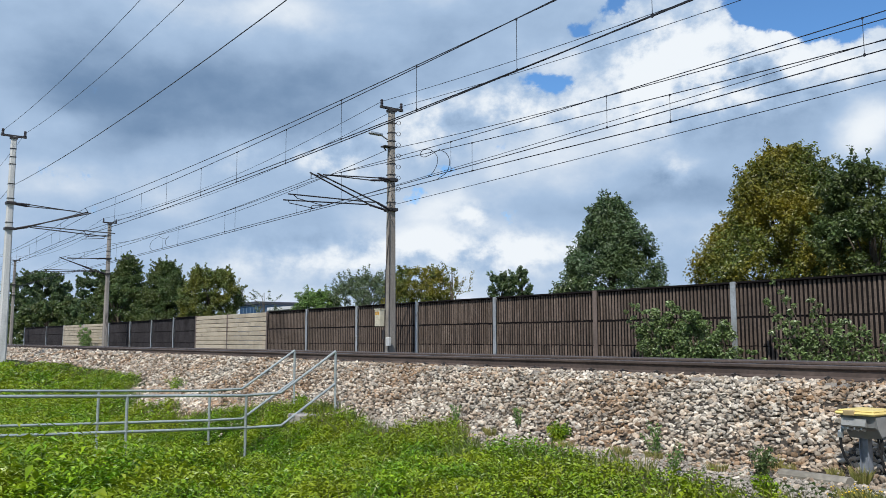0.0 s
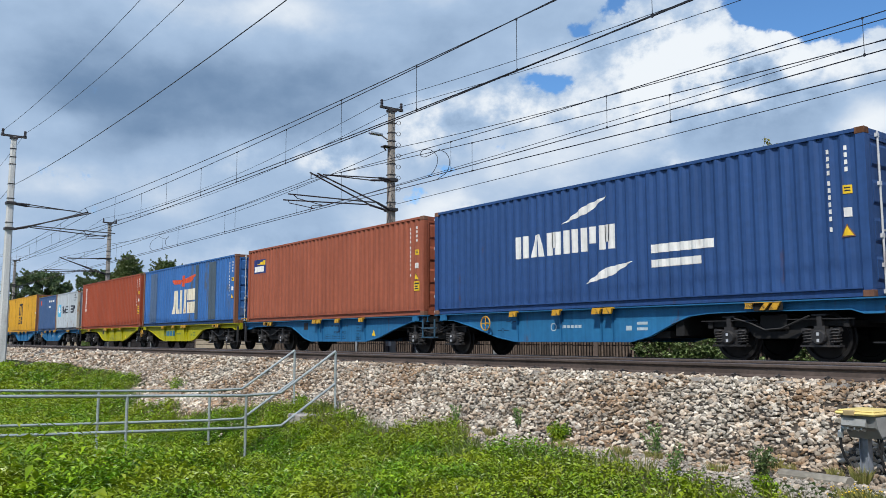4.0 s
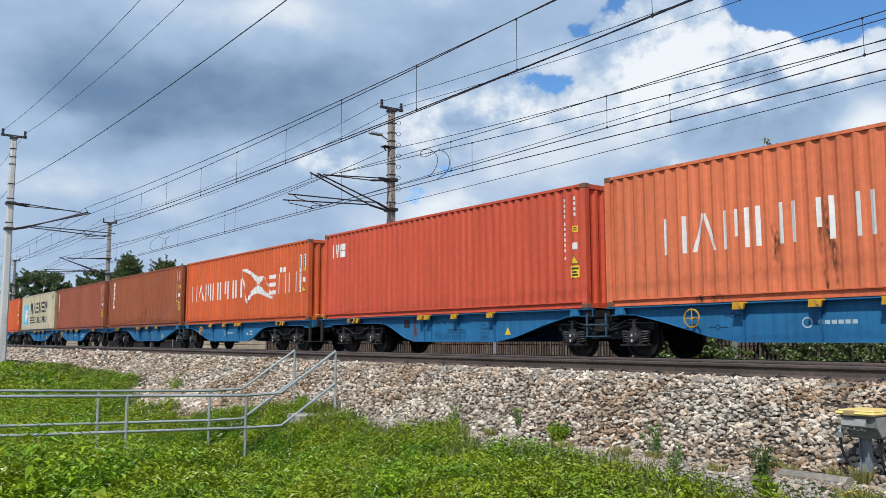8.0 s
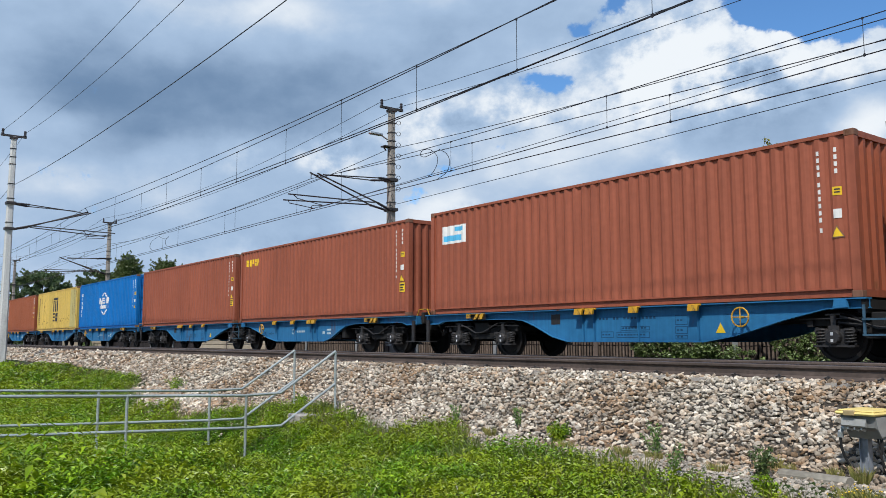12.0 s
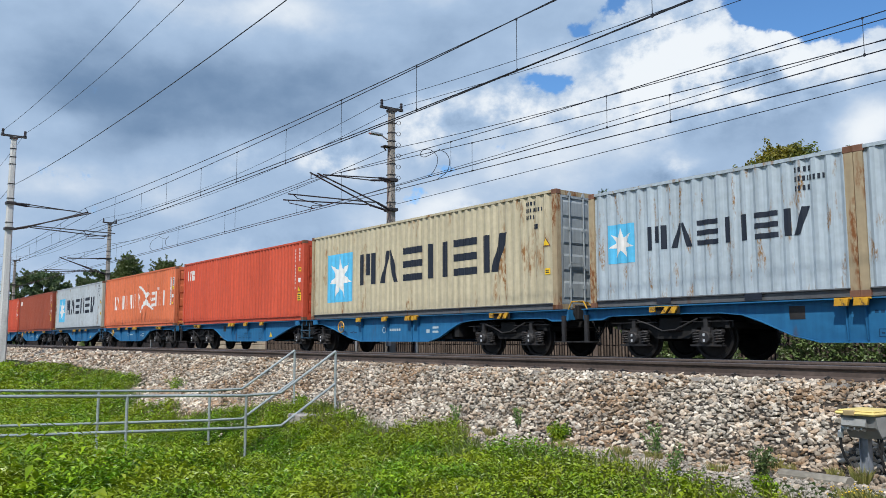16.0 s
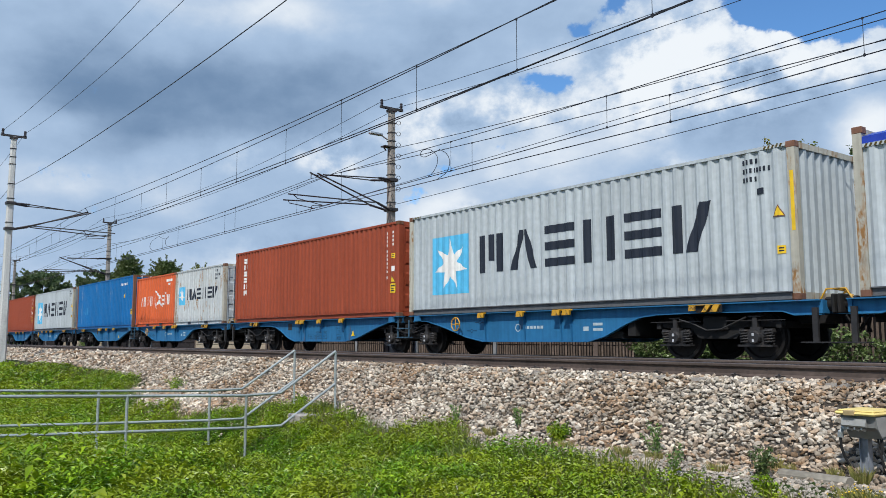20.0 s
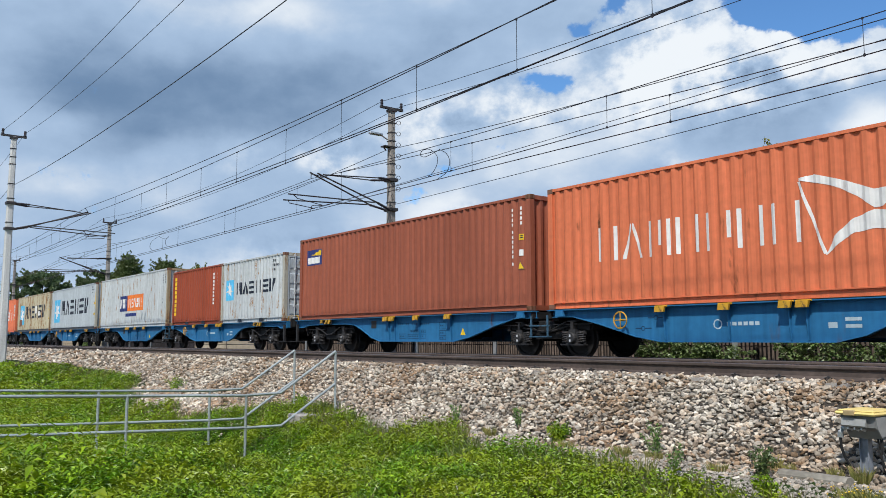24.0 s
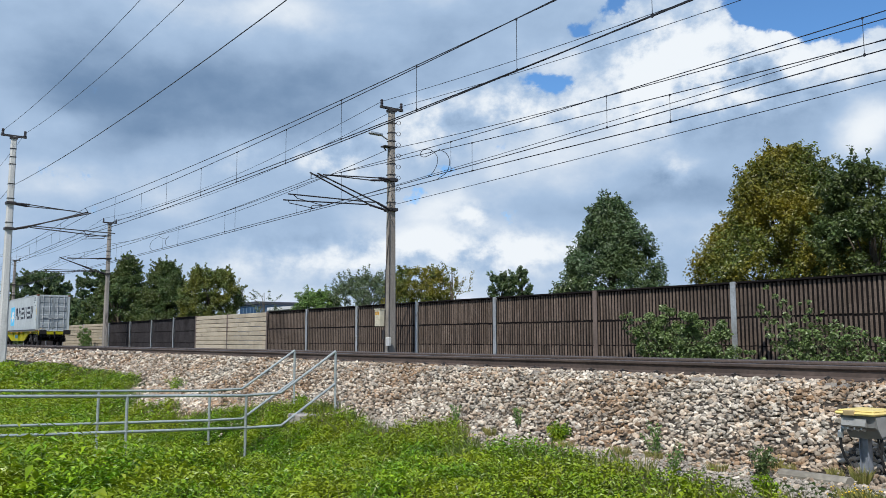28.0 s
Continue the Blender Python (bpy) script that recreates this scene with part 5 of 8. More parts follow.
P = {
    "ochre": paint("ochre", (0.62, 0.33, 0.028), 0.36, scale=2.6), "ochre_clean": paint("ochre_clean", (0.62, 0.43, 0.105), 0.26, scale=2.4), "olive_panel": paint("olive_panel", (0.47, 0.40, 0.165), 0.3, scale=2.4), "scrape": paint("scrape", (0.20, 0.13, 0.045), 0.3), "rust_brown": paint("rust_brown", (0.31, 0.092, 0.042), 0.08), "yellow": paint("yellow", (0.66, 0.42, 0.03), 0.08),
    "slate": paint("slate", (0.055, 0.105, 0.22), 0.15), "pale": paint("pale", (0.43, 0.475, 0.505), 0.34, rust=(0.22, 0.15, 0.09), scale=6.0), "pale_worn": paint("pale_worn", (0.385, 0.45, 0.495), 0.40, rust=(0.27, 0.16, 0.07), scale=6.5),
    "white_worn": paint("white_worn", (0.50, 0.53, 0.53), 0.40, rust=(0.30, 0.17, 0.07), scale=6.5),
    "silver": paint("silver", (0.44, 0.485, 0.505), 0.1), "cream": paint("cream", (0.52, 0.46, 0.32), 0.34, rust=(0.26, 0.13, 0.05), scale=3.0), "cream_rusty": paint("cream_rusty", (0.50, 0.45, 0.31), 0.62, rust=(0.28, 0.13, 0.045), scale=2.4),
    "red_brown": paint("red_brown", (0.31, 0.075, 0.042), 0.06), "oxide": paint("oxide", (0.31, 0.066, 0.031), 0.06), "dark_brown": paint("dark_brown", (0.31, 0.092, 0.052), 0.08),
    "worn_blue": paint("worn_blue", (0.045, 0.145, 0.38), 0.45, rust=(0.09, 0.11, 0.14), scale=1.1), "navy": paint("navy", (0.028, 0.075, 0.21), 0.1), "bright_blue": paint("bright_blue", (0.005, 0.145, 0.44), 0.0), "mid_blue": paint("mid_blue", (0.010, 0.138, 0.37), 0.28, rust=(0.2, 0.28, 0.38)),
    "orange_pale": paint("orange_pale", (0.76, 0.20, 0.095), 0.20, scale=2.2), "orange": paint("orange", (0.62, 0.122, 0.04), 0.06), "orange_worn": paint("orange_worn", (0.66, 0.178, 0.08), 0.24, scale=2.6), "vermilion": paint("vermilion", (0.58, 0.095, 0.05), 0.06),
    # The door grey is silver darkened, for the shade on the trailing ends.
    "shaded_door": paint("shaded_door", (0.30, 0.33, 0.345), 0.15), "grey_rail": paint("grey_rail", (0.115, 0.12, 0.128), 0.3), "rust_post": paint("rust_post", (0.38, 0.30, 0.19), 0.66, rust=(0.22, 0.09, 0.035), scale=3.0), "brown_post": paint("brown_post", (0.22, 0.10, 0.06), 0.5), "tan_post": paint("tan_post", (0.45, 0.43, 0.36), 0.55, rust=(0.29, 0.15, 0.055), scale=3.5), "dark_blue_rail": paint("dark_blue_rail", (0.025, 0.06, 0.16), 0.2),
    "tarp": material("tarpaulin", (0.015, 0.05, 0.42), 0.35, 0, 5, 0.3, 0.5, distance=0.04),
}
HC = 2.896


def scrapes(L, seed):
    """A band of small scrapes along the lower third, where something rubbed the paint off."""
    rng = random.Random(seed)
    out = []
    for _ in range(95):
        u = rng.uniform(0.8, L - 2.2)
        z = 0.52 + 0.16 * u / L + rng.gauss(0, 0.12)
        w, h = rng.uniform(0.03, 0.16), rng.uniform(0.015, 0.05)
        if rng.random() < 0.25:
            w, h = h, w * 1.3
        out.append(("scrape", [[(u, z), (u + w * 0.6, z - h * 0.4), (u + w, z + h * 0.3), (u + w * 0.7, z + h), (u + w * 0.1, z + h * 0.7)]], P["scrape"]))
    return out


def build_containers():
    L, H = CONT_L, HC
    red_id = id_marks(L, H, MARK_WHITE)
    ink_id = id_marks(L, H, INK, "rows")
    plate_id = id_marks(L, H, INK, "plate")
    shape_col = column_marks("btbbnm", 0.84, 2.60, 0.30, 0.20, 0.06, MARK_WHITE, 0.32)
    agent_y = [("logo_panel", [rect(0.50, H - 0.98, 1.05, 0.55)], MARK_NAVY), ("logo_shape", [rect(0.62, H - 0.92, 0.85, 0.22)], MARK_WHITE), ("logo_flash", [[(0.85, H - 0.62), (1.52, H - 0.66), (1.52, H - 0.46)]], MARK_YELLOW)]
    lessor = name_marks("tlb", 0.55, 1.35, 2.05, 2.5, MARK_WHITE, 0.3, 0.12)

    def c(s, mat, label, doors=False, marks=(), **k):
        t = container(True, P[mat], label, doors, list(marks), **k)
        put(t, s, DECK)

    def half(s, mat, label, doors=False, marks=(), **k):
        t = container(False, P[mat], label, doors, list(marks), scale_h=2.591, **k)
        put(t, s, DECK)

    grey = dict(rail_mat=P["grey_rail"], post_mat=P["tan_post"])
    c(14.37, "ochre", "rust-streaked ochre yellow shipping container with black arch mark", False, marks_arch(L, H) + id_marks(L, H, INK) + caution(L, H), post_mat=P["brown_post"])
    half(27.2, "slate", "slate blue twenty-foot shipping container with small red sign", False, [("logo_panel", [rect(0.75, 1.95, 0.42, 0.34)], MARK_RED), ("registration_mark", [rect(3.6 + 0.2 * i, 2.1, 0.13, 0.14) for i in range(8)] + [rect(3.55, 1.7, 0.6, 0.12)], MARK_WHITE), ("data_plate", [rect(4.9, 1.5, 0.12, 0.16)], MARK_YELLOW)], post_mat=P["brown_post"])
    half(33.3, "pale", "pale grey twenty-foot shipping container with star mark", False, marks_star(CONT_S, 2.591, False) + id_marks(CONT_S, 2.591, INK, "rows")[:1], rail_mat=P["grey_rail"], post_mat=P["tan_post"])
    c(40.47, "oxide", "oxide red shipping container with white vertical lettering", True, shape_col + red_id + caution(L, H), rod_mat=ROD)
    eagle = [[(4.42, 2.22), (4.62, 2.0), (5.6, 1.96), (5.75, 2.16)], [(5.68, 1.86), (6.05, 1.82), (6.08, 2.36), (5.72, 2.36)], [(6.05, 1.98), (6.95, 2.0), (7.45, 2.28), (7.4, 2.34), (6.05, 2.18)]]
    c(53.05, "worn_blue", "faded blue shipping container with red bird mark and grey patches", True, [("bird_mark", eagle, MARK_RED)] + name_marks("lkb", 4.5, 7.45, 0.55, 1.68, paint("mark_worn", (0.70, 0.64, 0.50), 0.45, rust=(0.45, 0.25, 0.10), scale=3.0), 0.36, 0.06) + red_id + [("grey_patch", [rect(9.1, 0.2, 0.8, 2.55)], paint("patch", (0.07, 0.10, 0.13), 0.2)), ("grey_patch", [rect(1.2, 0.2, 0.9, 2.5)], paint("patch2", (0.08, 0.13, 0.22), 0.2)), ("grey_patch", [rect(7.55, 0.25, 0.35, 2.5)], paint("patch", (0.07, 0.10, 0.13), 0.2))], rail_mat=P["dark_blue_rail"], post_mat=P["brown_post"], rod_mat=ROD)
    c(66.4, "dark_brown", "brown red shipping container with navy and yellow sign", True, agent_y + red_id + caution(L, H), rod_mat=ROD)
    wave = [[(5.0, 2.0), (5.9, 2.2), (6.4, 2.5), (5.7, 2.35)], [(5.7, 0.55), (6.5, 0.7), (7.1, 0.98), (6.3, 0.88)]]
    c(79.05, "navy", "dark blue shipping container with white name and wave marks", True, name_marks("nlmntm", 3.4, 6.6, 1.3, 1.85, MARK_WHITE, 0.3) + [("wave_mark", wave, MARK_WHITE), ("letter_bars", [rect(7.6, 1.1, 1.5, 0.18), rect(7.6, 0.8, 1.2, 0.16)], MARK_WHITE)] + red_id, rod_mat=ROD)
    c(92.35, "navy", "dark blue shipping container with white name blocks", True, name_marks("tml ntm", 3.8, 8.3, 1.13, 1.8, MARK_WHITE, 0.3) + [("wave_mark", wave, MARK_WHITE)] + red_id, rod_mat=ROD)
    c(105.15, "orange", "bright orange shipping container with small white mark", False, lessor + red_id + caution(L, H))
    c(118.3, "cream", "cream shipping container with star mark and rust runs", False, marks_star(L, H, True, True) + ink_id, rail_mat=P["grey_rail"], post_mat=P["rust_post"])
    c(131.03, "dark_brown", "brown red shipping container with white vertical letters", True, column_marks("tsk", 0.56, 2.55, 0.30, 0.36, 0.07, MARK_WHITE) + red_id + caution(L, H), rod_mat=ROD)
    c(144.3, "rust_brown", "rust brown shipping container with white vertical lettering", False, shape_col + red_id + caution(L, H))
    c(157.04, "orange", "orange shipping container with white flag mark", False, marks_flag(L, H, 0.7, 11.2) + plate_id)
    c(170.3, "vermilion", "red shipping container with white corner mark", False, lessor + red_id + caution(L, H))
    c(183.0, "orange_worn", "scuffed orange shipping container with white flag mark", True, marks_flag(L, H) + plate_id, rod_mat=P["orange_worn"])
    c(196.3, "silver", "light grey shipping container with star mark", False, marks_star(L, H) + ink_id, **grey)
    c(209.0, "rust_brown", "rust brown shipping container with white vertical lettering", True, shape_col + red_id, rod_mat=ROD)
    c(222.19, "ochre_clean", "dull yellow shipping container with black arch mark", False, [("repainted_panel", [rect(L - 1.95, 0.2, 1.55, H - 0.36)], P["olive_panel"])] + scrapes(L, 5) + marks_arch(L, H) + id_marks(L, H, INK)[:1])
    globe = ring_polys(5.76, 1.5, 0.68, 0.07) + ring_polys(5.76, 1.5, 0.68, 0.06, 24, 0.5)
    c(235.0, "bright_blue", "bright blue shipping container with white globe mark", True, [("globe_mark", globe, MARK_WHITE), ("letter_bars", [rect(4.85 + 0.24 * i, 1.2, 0.17, 0.2) for i in range(8)], MARK_WHITE)] + name_marks("tnsnt", 4.75, 6.78, 1.50, 1.86, MARK_WHITE, 0.3) + column_marks("btsbnt", 0.56, 2.30, 0.26, 0.2, 0.06, MARK_WHITE) + red_id, rod_mat=ROD)
    c(248.2, "dark_brown", "plain brown red shipping container with white numbers", True, red_id + caution(L, H), rod_mat=ROD)
    c(260.85, "dark_brown", "brown red shipping container with yellow lettering", False, name_marks("bntbt", 0.5, 1.75, 2.25, 2.52, MARK_YELLOW, 0.34, 0.12) + red_id + caution(L, H))
    c(274.07, "dark_brown", "brown red shipping container with pale sticker", False, [("logo_panel", [rect(0.50, H - 0.95, 1.05, 0.5)], MARK_WHITE), ("logo_shape", [rect(0.6, H - 0.88, 0.8, 0.16), rect(1.05, H - 0.62, 0.4, 0.12)], MARK_BLUE)] + red_id)
    c(286.72, "yellow", "clean yellow shipping container with black arch mark", False, marks_arch(L, H) + id_marks(L, H, INK) + caution(L, H))
    c(299.85, "vermilion", "red shipping container with white corner mark", False, lessor + red_id)
    c(312.58, "red_brown", "brown red shipping container with small white mark", True, [("logo_panel", [rect(0.6, H - 0.7, 0.5, 0.3)], MARK_WHITE)] + red_id + caution(L, H), rod_mat=ROD)
    c(325.86, "pale", "pale grey shipping container with star mark", False, marks_star(L, H) + ink_id, **grey)
    c(338.62, "orange_worn", "patched orange shipping container with white flag mark", True, marks_flag(L, H) + plate_id, rod_mat=P["orange_worn"])
    c(351.87, "vermilion", "red shipping container with white corner mark", True, lessor + red_id + caution(L, H), rod_mat=P["vermilion"])
    c(364.58, "cream", "cream shipping container with star mark and rust runs", True, marks_star(L, H) + ink_id, rail_mat=P["grey_rail"], post_mat=P["rust_post"], door_mat=P["shaded_door"])
    half(377.72, "pale_worn", "rusty pale twenty-foot shipping container with star mark", False, marks_star(CONT_S, 2.591, False) + id_marks(CONT_S, 2.591, INK, "rows")[:1], rail_mat=P["grey_rail"], post_mat=P["rust_post"])
    half(383.75, "pale_worn", "rusty pale twenty-foot shipping container with small dark lettering", False, name_marks("mlsnskltb", 0.9, 2.9, 1.92, 2.12, INK) + [("square_mark", [rect(0.62, 1.92, 0.2, 0.24)], MARK_BLUE)] + id_marks(CONT_S, 2.591, INK, "rows")[:1], rail_mat=P["grey_rail"], post_mat=P["rust_post"])
    c(390.45, "white_worn", "rust-spotted white shipping container with star mark", True, marks_star(L, H) + ink_id + [("patch", [rect(7.6, 0.35, 1.0, 0.75)], paint("patch_tan", (0.48, 0.36, 0.17), 0.4))], rail_mat=P["grey_rail"], post_mat=P["rust_post"])
    c(403.62, "oxide", "oxide red shipping container with blue and yellow logo", False, [("logo_panel", [rect(0.85, H - 0.62, 0.36, 0.36)], MARK_NAVY), ("logo_shape", [rect(0.92, H - 0.48, 0.22, 0.14)], MARK_YELLOW), ("letter_bars", [rect(0.35, H - 1.1, 0.1, 0.06), rect(0.6, H - 1.1, 0.1, 0.06)], MARK_WHITE)] + red_id + caution(L, H))
    c(416.33, "silver", "light grey shipping container with star mark", True, marks_star(L, H) + ink_id, door_mat=P["shaded_door"], rod_mat=ROD, **grey)
    c(429.6, "mid_blue", "scraped blue shipping container with faded lettering", True, name_marks("nlmntn", 1.7, 3.0, 0.9, 1.35, paint("ghost", (0.05, 0.25, 0.50), 0.2), 0.15) + [("registration_mark", [rect(L - 2.4 + 0.14 * i, H - 0.5, 0.09, 0.13) for i in range(9)], MARK_WHITE), ("warning_sign", [triangle(L - 1.8, H - 1.2, 0.26)], MARK_YELLOW)] + caution(L, H), post_mat=P["brown_post"], rod_mat=ROD)
    half(442.3, "orange", "orange twenty-foot shipping container with white flag mark", False, marks_flag(CONT_S, 2.591) + [("number_panel", [rect(4.7, 2.2, 0.9, 0.12), rect(5.0, 2.02, 0.3, 0.1)], MARK_WHITE)])
    half(448.33, "white_worn", "rust-streaked pale twenty-foot shipping container with star mark", True, marks_star(CONT_S, 2.591, False) + id_marks(CONT_S, 2.591, INK, "rows")[:1], post_mat=P["tan_post"], door_mat=P["pale"], rod_mat=ROD)
    c(455.55, "oxide", "oxide red shipping container with white vertical lettering", True, shape_col + red_id + caution(L, H), rod_mat=ROD)
    c(468.2, "silver", "light grey shipping container with star mark", False, marks_star(L, H) + ink_id, **grey)
    c(481.35, "silver", "light grey open-top shipping container under blue tarpaulin", False, marks_star(L, H) + ink_id, tarp=P["tarp"], **grey)
    c(493.9, "orange_pale", "orange shipping container with white flag mark", True, marks_flag(L, H) + plate_id, rod_mat=P["orange_pale"])
    c(507.1, "cream_rusty", "badly rusted cream shipping container with star mark", False, marks_star(L, H) + ink_id + [("patch", [rect(1.1, 0.45, 0.9, 0.55)], CASTING), ("patch", [rect(7.0, 1.4, 0.5, 0.6), rect(8.0, 1.2, 0.6, 0.35)], MARK_WHITE)], rail_mat=P["grey_rail"], post_mat=P["rust_post"])
    c(519.6, "silver", "light grey shipping container with star mark", False, marks_star(L, H) + ink_id, **grey)
    c(532.7, "white_worn", "rust-streaked white shipping container with navy and orange sign", False, [("logo_panel", [rect(4.1, 0.9, 1.4, 0.88)], MARK_NAVY), ("logo_panel", [rect(5.5, 0.9, 2.75, 0.88)], MARK_ORANGE), ("letter_bars", [rect(5.2, 0.6, 1.9, 0.18)], MARK_NAVY)] + name_marks("tbn", 4.25, 5.35, 1.08, 1.6, MARK_WHITE) + name_marks("tnsklbmn", 5.7, 8.0, 1.08, 1.58, MARK_WHITE) + id_marks(L, H, INK)[:1], post_mat=P["rust_post"])
    half(545.6, "oxide", "oxide red twenty-foot shipping container with yellow vertical letters", False, [("letter_bars", bars_column(0.3, 2.3, 9, 0.2, 0.16, 0.05), MARK_YELLOW), ("registration_mark", bars_column(5.1, 2.25, 9, 0.08, 0.11, 0.05) + bars_column(5.5, 2.25, 4, 0.08, 0.11, 0.05), MARK_WHITE)])
    half(551.63, "white_worn", "white twenty-foot shipping container with star mark", True, marks_star(CONT_S, 2.591, False) + id_marks(CONT_S, 2.591, INK, "rows")[:1], post_mat=P["tan_post"], door_mat=P["pale"], rod_mat=ROD)
    c(558.88, "dark_brown", "brown red shipping container with navy and yellow sign", False, agent_y + red_id)
    c(571.6, "orange_worn", "scuffed orange shipping container with white flag mark", False, marks_flag(L, H) + plate_id)
    c(585.05, "pale", "pale grey shipping container with faded teal star mark", False, marks_star(L, H, square=paint("mark_teal", (0.13, 0.36, 0.42), 0.6, rust=(0.34, 0.33, 0.22), scale=5.0)) + ink_id + [("patch", [rect(3.9, 0.42, 0.35, 0.45)], P["grey_rail"])], **grey)
    c(600.5, "silver", "light grey shipping container with star mark on the last wagon", True, marks_star(L, H) + id_marks(11.75, H, INK, "rows"), length=11.75, rod_mat=ROD, rail_mat=P["grey_rail"], door_mat=P["shaded_door"])


def spin(ob, offset, turn, backwards=1):
    """Lets a wheelset roll: its place lies in its parent's space."""
    rows = []
    n = frame(SECONDS) - 1
    for i in range(n + 1):
        rows.append((i / FPS, Matrix.Translation(offset) @ Matrix.Rotation(backwards * radians(turn) * i, 4, "Y")))
    SPINS.append((ob, rows))


SPINS = []
ROLLING = []         # (wheelset of a copied wagon, the wheelset that it turns with)


def wheelset_mesh(r):
    s = Shape()
    for sgn in (-1, 1):
        c = sgn * 0.75
        s.lathe([(0.09, c - sgn * 0.10), (0.11, c - sgn * 0.09), (r * 0.78, c - sgn * 0.04), (r * 0.82, c - sgn * 0.065), (r + 0.028, c - sgn * 0.06), (r + 0.028, c - sgn * 0.035), (r, c - sgn * 0.02), (r - 0.004, c + sgn * 0.068), (r * 0.86, c + sgn * 0.07), (r * 0.80, c + sgn * 0.03), (0.14, c + sgn * 0.06), (0.12, c + sgn * 0.10)], "Y", 28)
    s.tube((0, -1.05, 0), (0, 1.05, 0), 0.075, 12)
    # a bolted mark on each disc lets the turning be seen
    for sgn in (-1, 1):
        s.box(r * 0.45, r * 0.62, sgn * 0.80 - 0.012, sgn * 0.80 + 0.012, -0.04, 0.04)
    return s.mesh("wheelset", TREAD, True)


def bogie(parent, x, r=0.46, base=0.9, half_w=1.02):
    b = new("bogie")
    b.parent = parent
    b.matrix_basis = pose(x, 0, 0)
    b.empty_display_size = 0.2
    for sgn in (-1, 1):
        y0 = sgn * half_w
        prof = [(-1.45, 0.66), (-0.62, 0.66), (-0.42, 0.44), (0.42, 0.44), (0.62, 0.66), (1.45, 0.66), (1.45, 0.76), (0.60, 0.80), (0.40, 0.72), (-0.40, 0.72), (-0.60, 0.80), (-1.45, 0.76)]
        part("side_frame", shared(("sideframe", sgn, half_w), lambda: Shape().prism(prof, y0 - sgn * 0.10 - 0.035, y0 - sgn * 0.10 + 0.035).mesh("side_frame", BLACK)), None, b)
        for ax in (-base, base):
            def box_mesh(ax=ax, sgn=sgn, y0=y0):
                s = Shape()
                s.lathe([(0.05, -0.13), (0.11, -0.13), (0.13, -0.10), (0.14, 0.0), (0.14, 0.1)], "Y", 12, (ax, y0 + sgn * 0.0, r))
                if sgn > 0:
                    s.v = [(a, 2 * y0 - q, c) for a, q, c in s.v]
                # the box spreads into two wings that carry the springs, with a horn above
                s.box(ax - 0.36, ax + 0.36, y0 - 0.08, y0 + 0.08, r - 0.17, r - 0.135)
                for q in (-1, 1):
                    s.prism([(ax + q * 0.10, r - 0.135), (ax + q * 0.22, r - 0.135), (ax + q * 0.36, r + 0.10), (ax + q * 0.34, r + 0.17), (ax + q * 0.10, r + 0.14)], y0 - 0.035, y0 + 0.07)
                s.box(ax - 0.10, ax + 0.10, y0 - 0.06, y0 + 0.07, r - 0.135, r + 0.20)
                s.box(ax - 0.045, ax + 0.045, y0 - 0.06, y0 + 0.06, r + 0.20, 0.84).box(ax - 0.13, ax + 0.13, y0 - 0.07, y0 + 0.06, 0.84, 0.865).box(ax - 0.62, ax + 0.62, y0 - 0.05, y0 - 0.02, 0.775, 0.79)
                return s.mesh("axle_box", GREASE)
            part("axle_box", shared(("axlebox", ax, sgn, r, half_w), box_mesh), None, b, "grey cast axle box")
            if sgn < 0:
                part("axle_cap", shared(("axlecap", ax, sgn, r, half_w), lambda: Shape().box(ax - 0.022, ax + 0.022, y0 + sgn * 0.131, y0 + sgn * 0.139, r + 0.03, r + 0.085).box(ax - 0.022, ax + 0.022, y0 + sgn * 0.131, y0 + sgn * 0.139, r - 0.085, r - 0.03).mesh("axle_cap", ROD)), None, b, "pale bolted plates on the axle cap")
            for dx in (-0.25, 0.25):
                def spring_mesh(ax=ax, dx=dx, y0=y0):
                    s = Shape().helix((ax + dx, y0 + 0.01), 0.088, 0.016, r - 0.12, r + 0.16, 5.5)
                    return s.mesh("coil_spring", GREASE, True)
                part("coil_spring", shared(("spring", ax, dx, y0), spring_mesh), None, b)
    part("bolster", shared(("bolster", half_w), lambda: Shape().box(-0.28, 0.28, -half_w, half_w, 0.60, 0.88, 0.02).box(-1.4, -1.3, -half_w, half_w, 0.64, 0.76).box(1.3, 1.4, -half_w, half_w, 0.64, 0.76).mesh("bolster", BLACK)), None, b)
    for sgn in (-1, 1):
        part("brake_rod", shared(("brakerod", sgn), lambda: Shape().path([(-0.75, sgn * 1.12, 0.82), (-0.45, sgn * 1.12, 0.74), (-0.12, sgn * 1.12, 0.60), (0.2, sgn * 1.12, 0.62), (0.75, sgn * 1.12, 0.84)], 0.018, 6).mesh("brake_rod", GREASE)), None, b)
    for ax in (-base, base):
        w = part("wheelset", shared(("wheelset", r), lambda: wheelset_mesh(r)), None, b)
        w.matrix_basis = Matrix.Translation((ax, 0, r))
        spin(w, (ax, 0, r), -88.0)
    return b


WAGON_BLUE = paint("wagon_blue", (0.024, 0.150, 0.315), 0.24, 0.6)
LADDER = paint("ladder_grey_blue", (0.045, 0.10, 0.15), 0.3, 0.6)
WAGON_LIME = paint("wagon_lime", (0.37, 0.345, 0.008), 0.14, 0.6)


